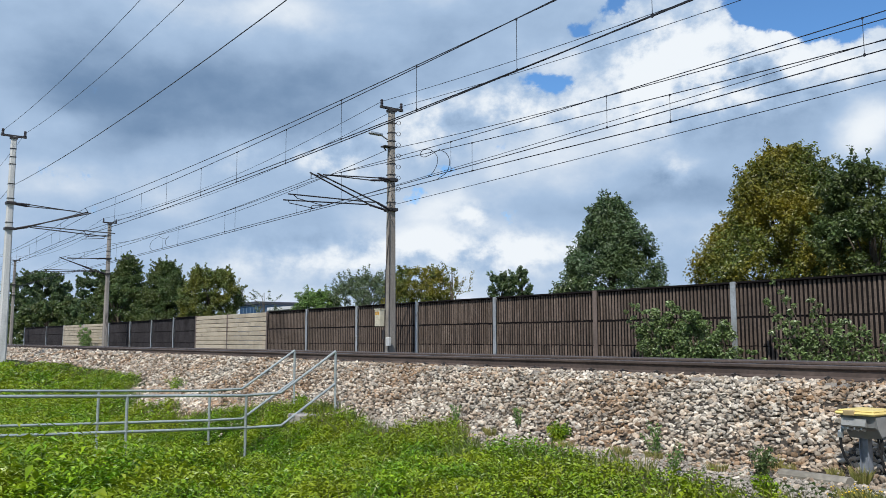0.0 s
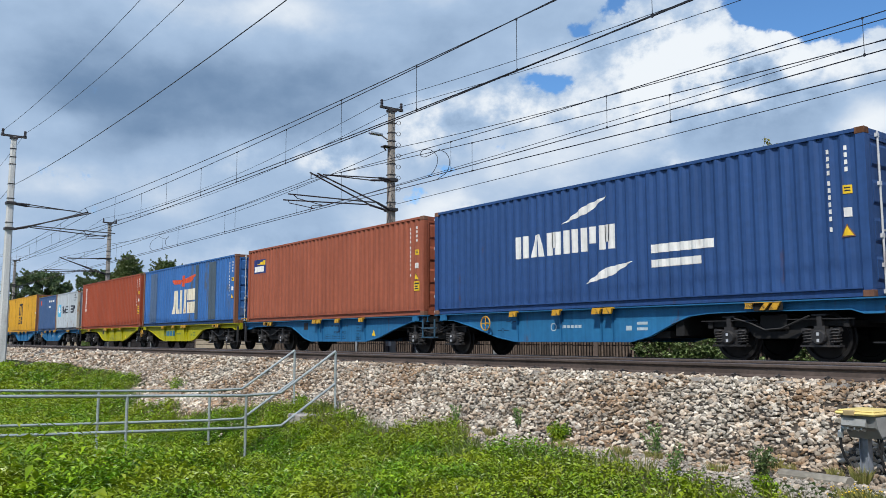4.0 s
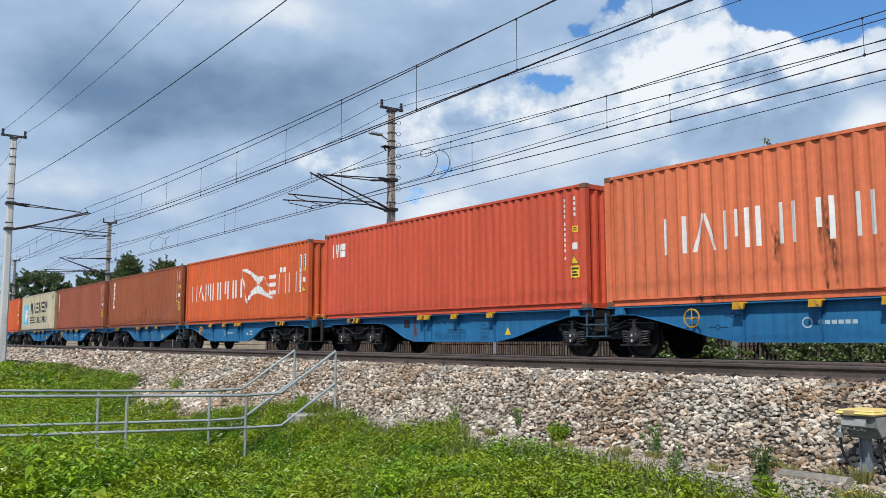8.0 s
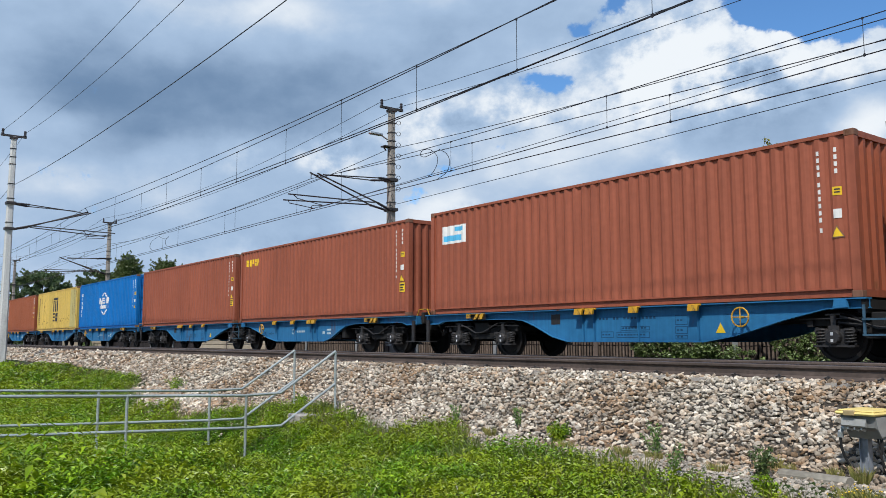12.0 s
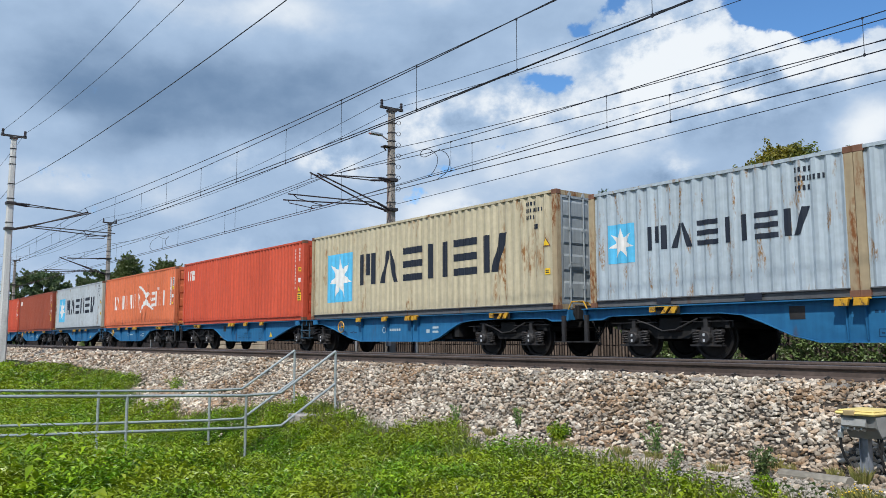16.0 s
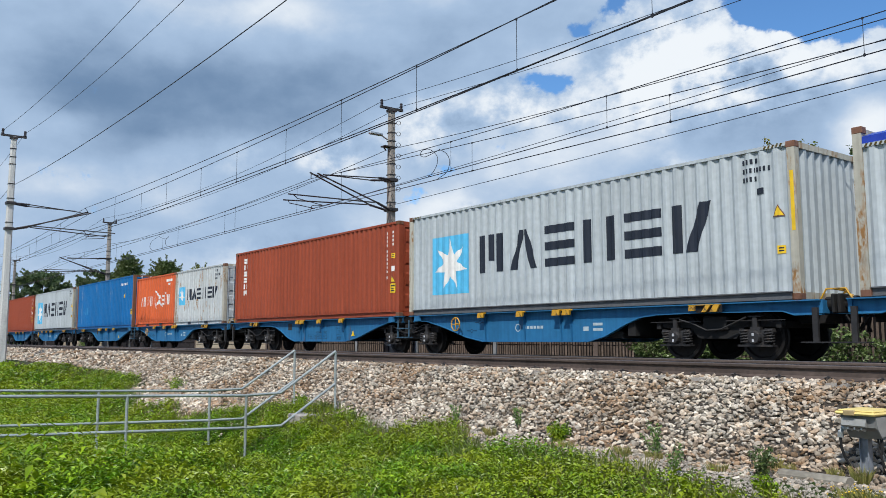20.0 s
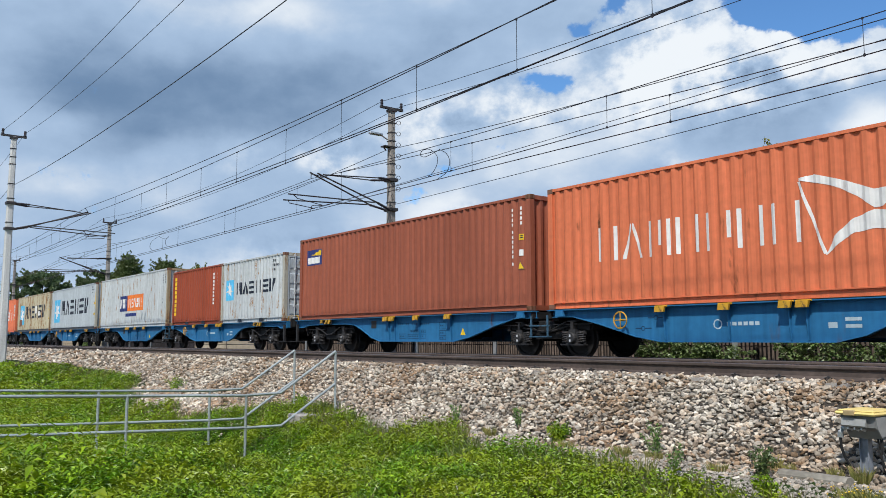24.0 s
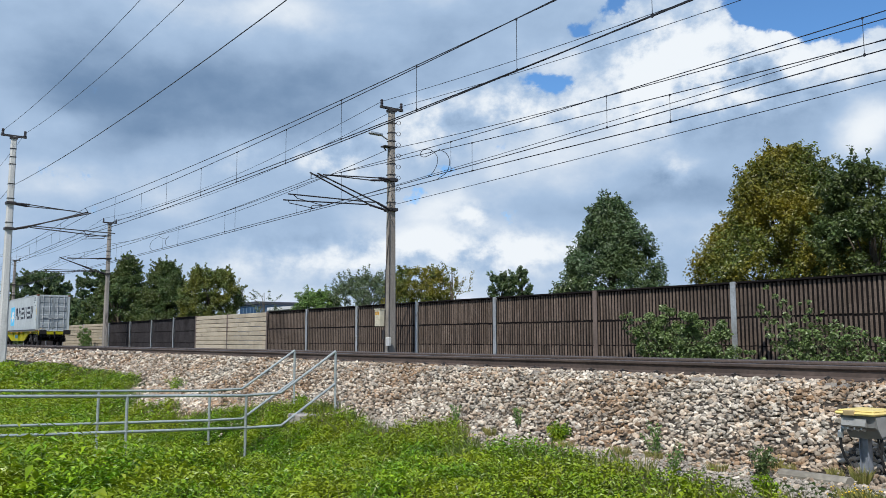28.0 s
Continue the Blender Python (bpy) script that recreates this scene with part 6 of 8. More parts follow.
def flap(parent, x, paint_mat, y=-1.225):
    """A folding yellow container stop with its stiffener below."""
    part("container_stop", shared(("stop", y), lambda: Shape().prism([(-0.12, 0.0), (0.12, 0.0), (0.09, -0.12), (-0.14, -0.12)], y - 0.085, y - 0.03).box(-0.12, 0.12, y - 0.05, y + 0.1, 0.0, 0.018).tube((-0.15, y - 0.03, 0.0), (0.15, y - 0.03, 0.0), 0.018, 6).mesh("container_stop", YELLOW)), None, parent, "", pose(x, 0, DECK - 0.02))
    part("stiffener", shared(("stiff", paint_mat.name, y), lambda: Shape().prism([(y + 0.03, -0.03), (y + 0.122, -0.03), (y + 0.122, -0.72), (y + 0.09, -0.72), (y + 0.03, -0.16)], -0.012, 0.012, "X").mesh("stiffener", paint_mat)), None, parent, "", pose(x, 0, DECK))


def wagon(paint_mat, label, pitch=12.72, joint=None):
    """An articulated pair of container decks on three bogies."""
    t = thing("container_wagon", label, "freight wagon", "wagons of the train")
    total = pitch + CONT_L
    mid = (pitch + CONT_L) / 2 if joint is None else joint
    key = (paint_mat.name, pitch)

    def sill(x0, x1, flip):
        # fish-bellied side sill, as (x, z) from the outer end
        length = x1 - x0
        o = [(-0.25, 1.10), (length, 1.10), (length, 0.96), (length - 0.75, 0.96), (length - 1.55, 0.78), (length - 2.55, 0.50), (length - 3.25, 0.385), (5.25, 0.385), (4.75, 0.50), (4.15, 0.76), (3.75, 0.90), (3.30, 0.945), (2.6, 0.955), (0.5, 0.945), (0.28, 0.87), (-0.25, 0.87)]
        if flip:
            return [(x1 - a, b) for a, b in reversed(o)]
        return [(x0 + a, b) for a, b in o]

    for a, b, flip, nm in ((0.0, mid - 0.24, False, 0), (mid + 0.24, total, True, 1)):
        for sgn in (-1, 1):
            y = sgn * 1.10
            def sill_mesh(a=a, b=b, flip=flip, y=y):
                o = sill(a, b, flip)
                s = Shape()
                # web as a plate with a flange along its lower edge
                n = len(o)
                for y0, y1 in ((y - 0.006, y + 0.006),):
                    v = [(p, y0, q) for p, q in o] + [(p, y1, q) for p, q in o]
                    s.add(v, [(i, (i + 1) % n, n + (i + 1) % n, n + i) for i in range(n)])
                    # faces strip by strip, since the outline is hollow
                    lower = sorted([q for q in o if q[1] < 1.09], key=lambda q: q[0])
                    for (p1, q1), (p2, q2) in zip(lower, lower[1:]):
                        for yy in (y0, y1):
                            s.add([(p1, yy, q1), (p2, yy, q2), (p2, yy, 1.10), (p1, yy, 1.10)], [(0, 1, 2, 3)])
                for (p1, q1), (p2, q2) in zip(lower, lower[1:]):
                    if abs(p1 - p2) > 1e-4:
                        yy0, yy1 = y - 0.05, y + 0.05
                        s.add([(p1, yy0, q1), (p2, yy0, q2), (p2, yy1, q2), (p1, yy1, q1), (p1, yy0, q1 - 0.018), (p2, yy0, q2 - 0.018), (p2, yy1, q2 - 0.018), (p1, yy1, q1 - 0.018)], [(0, 1, 2, 3), (7, 6, 5, 4), (0, 4, 5, 1), (2, 6, 7, 3), (1, 5, 6, 2), (3, 7, 4, 0)])
                return s.mesh("side_sill", paint_mat)
            part("side_sill", shared(("sillm", *key, nm, sgn), sill_mesh), None, t)
            x0, x1 = (a - 0.25, b) if not flip else (a, b + 0.25)
            part("top_flange", shared(("flange", *key, nm, sgn), lambda: Shape().box(x0, x1, y - 0.14 if y < 0 else y - 0.075, y + 0.075 if y < 0 else y + 0.14, 1.10, 1.122).mesh("top_flange", paint_mat)), None, t)
        x0, x1 = (a - 0.2, b - 0.05) if not flip else (a + 0.05, b + 0.2)
        part("deck_frame", shared(("deckf", *key, nm), lambda: Shape().box(x0, x1, -0.35, 0.35, 0.72, 1.08).box(x0, x0 + 0.18, -1.07, 1.07, 0.86, 1.095).box(x1 - 0.18, x1, -1.07, 1.07, 0.86, 1.095).box(x0 + 2.2, x0 + 2.5, -1.07, 1.07, 0.96, 1.095).box(x0 + 5.2, x0 + 5.4, -1.07, 1.07, 0.5, 1.09).box(x0 + 8.0, x0 + 8.2, -1.07, 1.07, 0.5, 1.09).box(x0 + 5.6, x0 + 7.8, -1.0, 1.0, 0.45, 0.60).mesh("deck_frame", BLACK)), None, t)
    # outer ends: buffers, step, hand grab
    for e, d in ((-0.22, -1), (total + 0.22, 1)):
        part("headstock", shared(("headstock", paint_mat.name, d), lambda: Shape().box(min(-d * 0.02, d * 0.05), max(-d * 0.02, d * 0.05), -1.16, 1.16, 0.88, 1.105).mesh("headstock", paint_mat)), None, t, "", pose(e, 0, 0))
        for sgn in (-1, 1):
            part("buffer", shared(("buffer", d, sgn), lambda: Shape().lathe([(0.13, 0.0), (0.13, d * 0.16), (0.115, d * 0.17), (0.11, d * 0.30)], "X", 16, (0, sgn * 0.875, 1.045)).box(min(d * 0.295, d * 0.35), max(d * 0.295, d * 0.35), sgn * 0.875 - 0.27, sgn * 0.875 + 0.27, 0.875, 1.215, 0.02).mesh("buffer", BLACK)), None, t, "black sprung buffer", pose(e, 0, 0))
        part("draw_hook", shared(("hook", d), lambda: Shape().box(min(0, d * 0.28), max(0, d * 0.28), -0.05, 0.05, 0.93, 1.08).path([(d * 0.2, 0, 0.95), (d * 0.25, 0, 0.72), (d * 0.3, 0.02, 0.55)], 0.03, 6).mesh("draw_hook", BLACK)), None, t, "", pose(e, 0, 0))
        part("air_hose", shared(("hose", d), lambda: Shape().path([(d * 0.05, -0.35, 0.86), (d * 0.25, -0.36, 0.55), (d * 0.34, -0.33, 0.72)], 0.022, 6).mesh("air_hose", BLACK)), None, t, "", pose(e, 0, 0))
        part("shunter_step", shared(("step", d), lambda: Shape().box(-d * 0.12, -d * 0.02, -1.22, -1.16, 0.36, 0.98) .box(min(-d * 0.3, d * 0.25), max(-d * 0.3, d * 0.25), -1.30, -1.05, 0.36, 0.385).mesh("shunter_step", GREASE)), None, t, "grey steel step plate", pose(e, 0, 0))
        part("hand_grab", shared(("grab", d), lambda: Shape().path([(-d * 0.02, -1.10, 1.10), (d * 0.10, -1.10, 1.30), (d * 0.35, -1.08, 1.30), (d * 0.30, -0.75, 1.28), (d * 0.02, -0.72, 1.08)], 0.017, 6).mesh("hand_grab", YELLOW, True)), None, t, "yellow hand grab rail", pose(e, 0, 0))
    # joint between the two decks, over the shared bogie
    part("joint_bracket", shared(("jointb", paint_mat.name), lambda: Shape().box(-0.3, 0.3, -0.5, 0.5, 0.78, 0.98).box(-0.34, -0.26, -1.2, 1.2, 0.93, 1.09).box(0.26, 0.34, -1.2, 1.2, 0.93, 1.09).mesh("joint_bracket", BLACK)), None, t, "", pose(mid, 0, 0))
    part("ladder_step", shared(("ladder", paint_mat.name), lambda: Shape().box(-0.30, -0.26, -1.27, -1.24, 0.48, 1.0).box(0.26, 0.30, -1.27, -1.24, 0.48, 1.0).box(-0.30, 0.30, -1.30, -1.14, 0.48, 0.51).box(-0.30, 0.30, -1.30, -1.2, 0.74, 0.77).mesh("ladder_step", LADDER if paint_mat is WAGON_BLUE else GREASE)), None, t, "dull steel steps between the decks", pose(mid, 0, 0))
    part("brake_pipe", shared(("pipe",), lambda: Shape().path([(-0.9, -1.0, 0.72), (-0.4, -1.05, 0.66), (0.1, -1.05, 0.60), (0.5, -1.04, 0.68), (0.9, -1.0, 0.78)], 0.022, 6).path([(-0.1, -1.0, 0.62), (0.0, -1.02, 0.86)], 0.018, 6).path([(0.12, -1.0, 0.62), (0.2, -1.02, 0.86)], 0.018, 6).mesh("brake_pipe", GREASE, True)), None, t, "", pose(mid, 0, 0))
    for sx in (-0.42, 0.42):
        part("gusset", shared(("gusset", paint_mat.name), lambda: Shape().prism([(-0.10, 1.10), (0.10, 1.10), (0.13, 0.96), (-0.13, 0.96)], -1.27, -1.2).mesh("gusset", paint_mat)), None, t, "", pose(mid + sx * 1.6, 0, 0))
    # container stops and the striped folding brackets over the outer bogies
    for off in ((5.75, 6.08, 7.33, 8.83) if pitch < 14 else (5.6, 7.2, 7.6, 9.9)):
        for x in (off, total - off):
            flap(t, x, paint_mat)
    for x in (2.05, total - 2.05):
        part("striped_bracket", shared(("striped",), lambda: Shape().box(-0.36, 0.36, -1.30, -1.245, -0.006, 0.008).prism([(-0.34, 0.0), (-0.2, 0.0), (-0.22, -0.11), (-0.36, -0.11)], -1.295, -1.25).prism([(0.05, 0.0), (0.16, 0.0), (0.04, -0.14), (-0.06, -0.14)], -1.295, -1.25).prism([(0.22, 0.0), (0.36, 0.0), (0.28, -0.14), (0.13, -0.14)], -1.295, -1.25).mesh("striped_bracket", YELLOW)), None, t, "yellow and black folding bracket", pose(x, 0, DECK - 0.03))
        part("bracket_plate", shared(("brplate",), lambda: Shape().box(-0.2, 0.38, -1.25, -1.24, -0.15, -0.01).mesh("bracket_plate", BLACK)), None, t, "", pose(x, 0, DECK - 0.03))
    # hand brake wheel, data plates and painted marks on the near side
    blue = paint_mat is WAGON_BLUE
    wheel = shared(("brakewheel",), lambda: Shape().ring((0, -1.31, 0.84), (0, 1, 0), 0.178, 0.016, 20, 6).tube((-0.178, -1.31, 0.84), (0.178, -1.31, 0.84), 0.012, 6).tube((0, -1.31, 0.66), (0, -1.31, 1.02), 0.012, 6).tube((0, -1.32, 0.84), (0, -1.19, 0.84), 0.025, 8).mesh("brake_wheel", YELLOW, True))
    part("brake_wheel", wheel, None, t, "yellow hand brake wheel", pose(total - 9.87, 0, 0) if blue else pose(mid + 0.36, 0.02, -0.06))
    pale = paint("stencil", (0.40, 0.50, 0.55), 0.2) if blue else paint("stencil_dark", (0.16, 0.22, 0.05), 0.2)

    dark_ink = paint("stencil_ink", (0.012, 0.05, 0.11), 0.1) if blue else pale

    def stencil(x, polys, mk, nm="stencil"):
        groups = [polys] if len(polys) > 8 else [[q] for q in polys]
        for group in groups:
            part(nm, painted([[(x + u, z) for u, z in q] for q in group], -1.106, 0.003, True), mk, t)
    for side in (0, 1):
        mx = (lambda u: u) if side == 0 else (lambda u: total - u)
        if side == 0:
            stencil(4.83, [rect(-0.14, 0.78, 0.3, 0.24)], GREASE, "document_box")
            for x0, z0, w, h in ((6.25, 0.46, 0.36, 0.14), (6.70, 0.46, 0.90, 0.13), (6.82, 0.62, 0.78, 0.09), (8.25, 0.72, 0.30, 0.20), (8.25, 0.54, 0.30, 0.15), (8.25, 0.43, 0.30, 0.08)):
                frame_bars = [rect(0, 0, w, 0.012), rect(0, h - 0.012, w, 0.012), rect(0, 0.012, 0.012, h - 0.024), rect(w - 0.012, 0.012, 0.012, h - 0.024)] + [rect(0.04 + 0.085 * i, h * 0.4, 0.055, 0.03) for i in range(int((w - 0.06) / 0.085))]
                part("stencil", painted([[(x0 + u, z0 + z) for u, z in q] for q in frame_bars], -1.106, 0.003, True), dark_ink, t)
            stencil(6.2, [rect(0.10 * i, 0.86, 0.06, 0.05) for i in range(16) if i not in (3, 6)], dark_ink)
            stencil(9.2, [triangle(0, 0.55, 0.22)], MARK_YELLOW, "warning_sign")
        else:
            stencil(mx(7.6), ring_polys(0, 0.72, 0.10, 0.025, 14), pale)
            if blue:
                for u0, z0 in ((9.42, 0.66), (9.08, 0.88)):
                    part("stencil", painted([[(mx(u0) + u, z0 + z) for u, z in q] for q in ring_polys(0, 0, 0.055, 0.018, 12) + [rect(0.05, -0.012, 0.17, 0.024), rect(-0.2, -0.012, 0.15, 0.024)]], -1.106, 0.003, True), dark_ink, t)
            stencil(mx(7.4), [rect(0.0 + 0.12 * i, 0.69, 0.09, 0.07) for i in range(6)], pale)
            stencil(mx(5.3), [rect(-0.1, 0.62, 0.16, 0.1), rect(0.2, 0.74, 0.28, 0.06), rect(0.2, 0.62, 0.28, 0.06)], pale)
    for x in (2.0, mid, total - 2.0):
        bogie(t, x)
    return t


def build_wagons():
    starts = [14.37, 66.4, 92.35, 118.3, 144.3, 170.3, 196.3, 222.2, 248.2, 274.07, 299.85, 325.86, 351.87, 377.72, 403.62, 429.6, 455.55, 481.37, 507.1, 532.7, 558.88]
    first = wagon(WAGON_BLUE, "blue articulated container wagon on three bogies")
    copies = [copy_thing(first, pose(s, FAR_TRACK, 0)) for s in starts[1:]]
    wheels = [o for o in first.children_recursive if o.name.startswith("wheelset")]
    for w in copies:
        ROLLING.extend(zip((o for o in w.children_recursive if o.name.startswith("wheelset")), wheels))
    put(first, starts[0])
    for w, s in zip(copies, starts[1:]):
        put(w, s)
        if s == 274.07:
            # this one has its brake wheel on the leading deck
            for o in w.children:
                if o.name.startswith("brake_wheel"):
                    o.matrix_basis = pose(9.87, 0, 0)
    lime = wagon(WAGON_LIME, "lime yellow articulated container wagon on three bogies")
    for u0, w in ((19.1, 0.34), (19.53, 0.32), (19.93, 0.28), (20.29, 0.3)):
        part("name_block", painted([rect(u0 - 3.3, 0.62, w, 0.26)], -1.106, 0.003, True), paint("lime_mark", (0.03, 0.16, 0.26), 0.1), lime)
    put(lime, 40.47)
    last = wagon(WAGON_LIME, "longer lime yellow container wagon at the end of the train", 15.45, 13.75)
    for u0, w in ((18.4, 0.36), (18.85, 0.34), (19.27, 0.3), (19.65, 0.32)):
        part("name_block", painted([rect(u0, 0.58, w, 0.28)], -1.106, 0.003, True), paint("lime_mark", (0.03, 0.16, 0.26), 0.1), last)
    put(last, 585.05)

# ---- the locomotive ----


def build_locomotive():
    navy = paint("loco_navy", (0.0155, 0.0185, 0.029), 0.0, 0.36, 0.12, spec=0.3)
    roofm = paint("loco_roof", (0.17, 0.19, 0.185), 0.0, 0.5)
    grille = material("loco_grille", (0.09, 0.085, 0.075), 0.6, 0.2, 30, 0.4, 0.3)
    yellow = paint("loco_yellow", (0.68, 0.46, 0.015), 0.0, 0.5)
    glass = material("loco_glass", (0.34, 0.38, 0.36), 0.12, 0.25, 4, 0.1, 0.0, spec=0.8)
    blind = material("loco_blind", (0.45, 0.46, 0.44), 0.4, 0, 6, 0.1, 0.0)
    silver = paint("loco_front", (0.45, 0.47, 0.48), 0.08, 0.4)
    red = paint("loco_red", (0.45, 0.035, 0.02), 0.05, 0.4)
    t = thing("locomotive", "black electric locomotive with yellow rings and stripe", "locomotive")
    W = 1.49
    A, B = 0.62, 18.36          # body ends, x from the leading buffer faces

    # the rounded cabs: at each height how far the front lies back, the half width and the corner's radius
    levels = [(1.0, 0.08, 1.42, 0.28), (1.08, 0.02, 1.46, 0.30), (1.4, 0.0, W, 0.33), (2.02, 0.0, W, 0.34), (2.30, 0.07, W, 0.35), (2.60, 0.20, W, 0.36), (2.90, 0.33, W, 0.37), (3.20, 0.47, W, 0.38), (3.36, 0.55, 1.475, 0.40), (3.50, 0.66, 1.43, 0.44), (3.63, 0.82, 1.36, 0.50), (3.75, 1.02, 1.24, 0.52), (3.84, 1.28, 1.06, 0.50), (3.90, 1.6, 0.84, 0.45), (3.93, 1.95, 0.60, 0.35)]
    CAB = 2.62

    def level(z):
        for p, q in zip(levels, levels[1:]):
            if z <= q[0]:
                return tuple(lerp(c, d, (z - p[0]) / (q[0] - p[0])) for c, d in zip(p[1:], q[1:]))
        return levels[-1][1:]

    def nose(e, d, z, th, lift=0.0):
        """A point of the cab's skin at one height; th: 0 in the middle of the front, 90 degrees where the side begins, signed."""
        f, w, r = level(z)
        side = 1 if th > 0 else -1
        c, n = math.cos(abs(th)), math.sin(abs(th))
        return (e + d * (f + r - (r + lift) * c), side * (w - r + (r + lift) * n) if abs(th) > 1e-4 else 0.0, z)

    bend = [radians(q) for q in (-90, -75, -60, -45, -30, -15, -0.1, 0.1, 15, 30, 45, 60, 75, 90)]
    for e, d in ((A, 1), (B, -1)):
        s = Shape()
        rows = []
        for z, f, w, r in levels:
            rows.append([(e + d * CAB, -w, z)] + [nose(e, d, z, q) for q in bend] + [(e + d * CAB, w, z)])
        n = len(rows[0])
        v = [q for r in rows for q in r]
        fs = [(i * n + j, i * n + (j + 1) % n, (i + 1) * n + (j + 1) % n, (i + 1) * n + j) for i in range(len(rows) - 1) for j in range(n)]
        s.add(v, fs + [tuple(range(n)), tuple(range((len(rows) - 1) * n, len(rows) * n))])
        part("cab", s, navy, t, "rounded near-black cab", smooth=True)
    part("body", Shape().prism([(-W, 1.0), (W, 1.0), (W, 3.42), (1.15, 3.56), (-1.15, 3.56), (-W, 3.42)], A + CAB, B - CAB, "X"), navy, t, "near-black painted body")

    def patch(name, e, d, z0, z1, q0, q1, mk, lift=0.012, label="", zs=6):
        """A pane or plate that follows the cab's skin between two heights and two bends."""
        q0, q1 = radians(q0), radians(q1)
        us = [q for q in bend if q0 < q < q1]
        us = [q0] + us + [q1]
        s = Shape()
        m = len(us)
        v = []
        for i in range(zs + 1):
            z = z0 + (z1 - z0) * i / zs
            v += [nose(e, d, z, q, lift) for q in us]
        k = len(v)
        for i in range(zs + 1):
            z = z0 + (z1 - z0) * i / zs
            v += [nose(e, d, z, q, -0.02) for q in us]
        fs = [(i * m + j, i * m + j + 1, (i + 1) * m + j + 1, (i + 1) * m + j) for i in range(zs) for j in range(m - 1)]
        fs += [tuple(k + q for q in reversed(f)) for f in fs]
        edge = [i for i in range(m)] + [i * m + m - 1 for i in range(1, zs + 1)] + [zs * m + i for i in range(m - 2, -1, -1)] + [i * m for i in range(zs - 1, 0, -1)]
        fs += [(p, q, k + q, k + p) for p, q in zip(edge, edge[1:] + edge[:1])]
        s.add(v, fs)
        return part(name, s, mk, t, label, smooth=True)

    # roof hatches: sloped grey panels along both eaves, with grilles
    for sgn in (-1, 1):
        for a, b in ((A + 2.5, A + 5.2), (A + 5.25, A + 10.4), (A + 10.45, B - 2.5)):
            part("roof_panel", Shape().prism([(sgn * (W - 0.02), 3.46), (sgn * (W - 0.05), 3.50), (sgn * 1.15, 3.90), (sgn * 1.10, 3.90), (sgn * 1.10, 3.6)], a, b, "X"), roofm, t, "grey sloped roof panel")
        for a, b in ((A + 3.1, A + 4.6), (B - 4.9, B - 2.75)):
            g = part("roof_grille", Shape().prism([(sgn * (W - 0.085), 3.55), (sgn * (W - 0.115), 3.575), (sgn * 1.245, 3.82), (sgn * 1.21, 3.80)], a, b, "X"), grille, t, "dark mesh roof grille")
            part("grille_frame", Shape().prism([(sgn * (W - 0.06), 3.54), (sgn * (W - 0.11), 3.575), (sgn * 1.22, 3.83), (sgn * 1.17, 3.80)], a - 0.08, a, "X").prism([(sgn * (W - 0.06), 3.54), (sgn * (W - 0.11), 3.575), (sgn * 1.22, 3.83), (sgn * 1.17, 3.80)], b, b + 0.08, "X"), roofm, g)
        part("gutter", Shape().box(A + 2.5, B - 2.5, min(sgn * W, sgn * (W + 0.02)), max(sgn * W, sgn * (W + 0.02)), 3.40, 3.455), DARK, t)
    part("roof_deck", Shape().box(A + 2.5, B - 2.5, -1.09, 1.09, 3.7, 3.84), roofm, t)
    # stripe, rings and lettering bars on the near side
    def decal(polys, mk, nm):
        part(nm, painted(polys, -W, 0.004, True), mk, t)
    decal([rect(3.93, 1.42, 11.02, 0.18)], yellow, "yellow_stripe")
    for r, th in ((0.765, 0.095), (0.62, 0.09), (0.48, 0.09)):
        decal(ring_polys(4.72, 2.43, r, th, 40), yellow, "yellow_ring")
    for u0, u1 in ((1.35, 2.25), (16.9, 17.86)):
        for i, (nm, polys, mk) in enumerate(name_marks("bsltmn", u0, u1, 1.60, 1.80, MARK_WHITE, 0.3)):
            for poly in polys:
                decal([poly], yellow if i == 4 else mk, "name_bar")
    decal([rect(8.3 + 0.14 * i, 1.16, 0.1, 0.11) for i in range(6)], MARK_WHITE, "maker_bars")
    decal([rect(9.6 + 0.13 * i, 1.17, 0.09, 0.11) for i in range(18) if i not in (2, 5, 10, 15)], MARK_WHITE, "number_bars")
    decal([rect(12.15 + 0.12 * i, 1.17, 0.085, 0.1) for i in range(6)], MARK_WHITE, "type_bars")
    decal([rect(6.05, 1.14, 0.75, 0.12)], MARK_WHITE, "data_panel")
    decal([rect(6.08, 1.155, 0.69, 0.09)], INK, "data_panel_face")
    decal([rect(14.2 + 0.2 * i, 1.17, 0.15, 0.08) for i in range(4)], yellow, "data_bars")
    for i in range(4):
        decal([rect(15.5, 1.12 + 0.09 * i, 0.3, 0.05)], MARK_WHITE, "data_bar")
    decal([rect(15.9, 1.16, 0.2, 0.05)], MARK_WHITE, "data_bar")
    for x in (3.22, 15.76):
        decal([rect(x, 1.05, 0.012, 2.28)], BLACK, "panel_seam")
    decal([rect(15.5, 3.27, 2.05, 0.014), rect(1.5, 3.27, 1.75, 0.014)], BLACK, "roof_seam")
    for x in (5.3, 5.5, 8.1, 11.2, 13.4):
        decal([rect(x, 1.06, 0.05, 0.035)], MARK_WHITE, "data_bar")
    for x in (7.35, 7.75, 11.6, 12.7, 17.0):
        part("side_valve", Shape().lathe([(0.085, 0.0), (0.085, -0.015), (0.05, -0.03)], "Y", 12, (x, -W, 1.24)), DARK, t)
    for x in (7.4, 13.1):
        part("filler_cap", Shape().lathe([(0.10, 0.0), (0.10, -0.02), (0.07, -0.03)], "Y", 14, (x, -W, 1.22)), DARK, t)
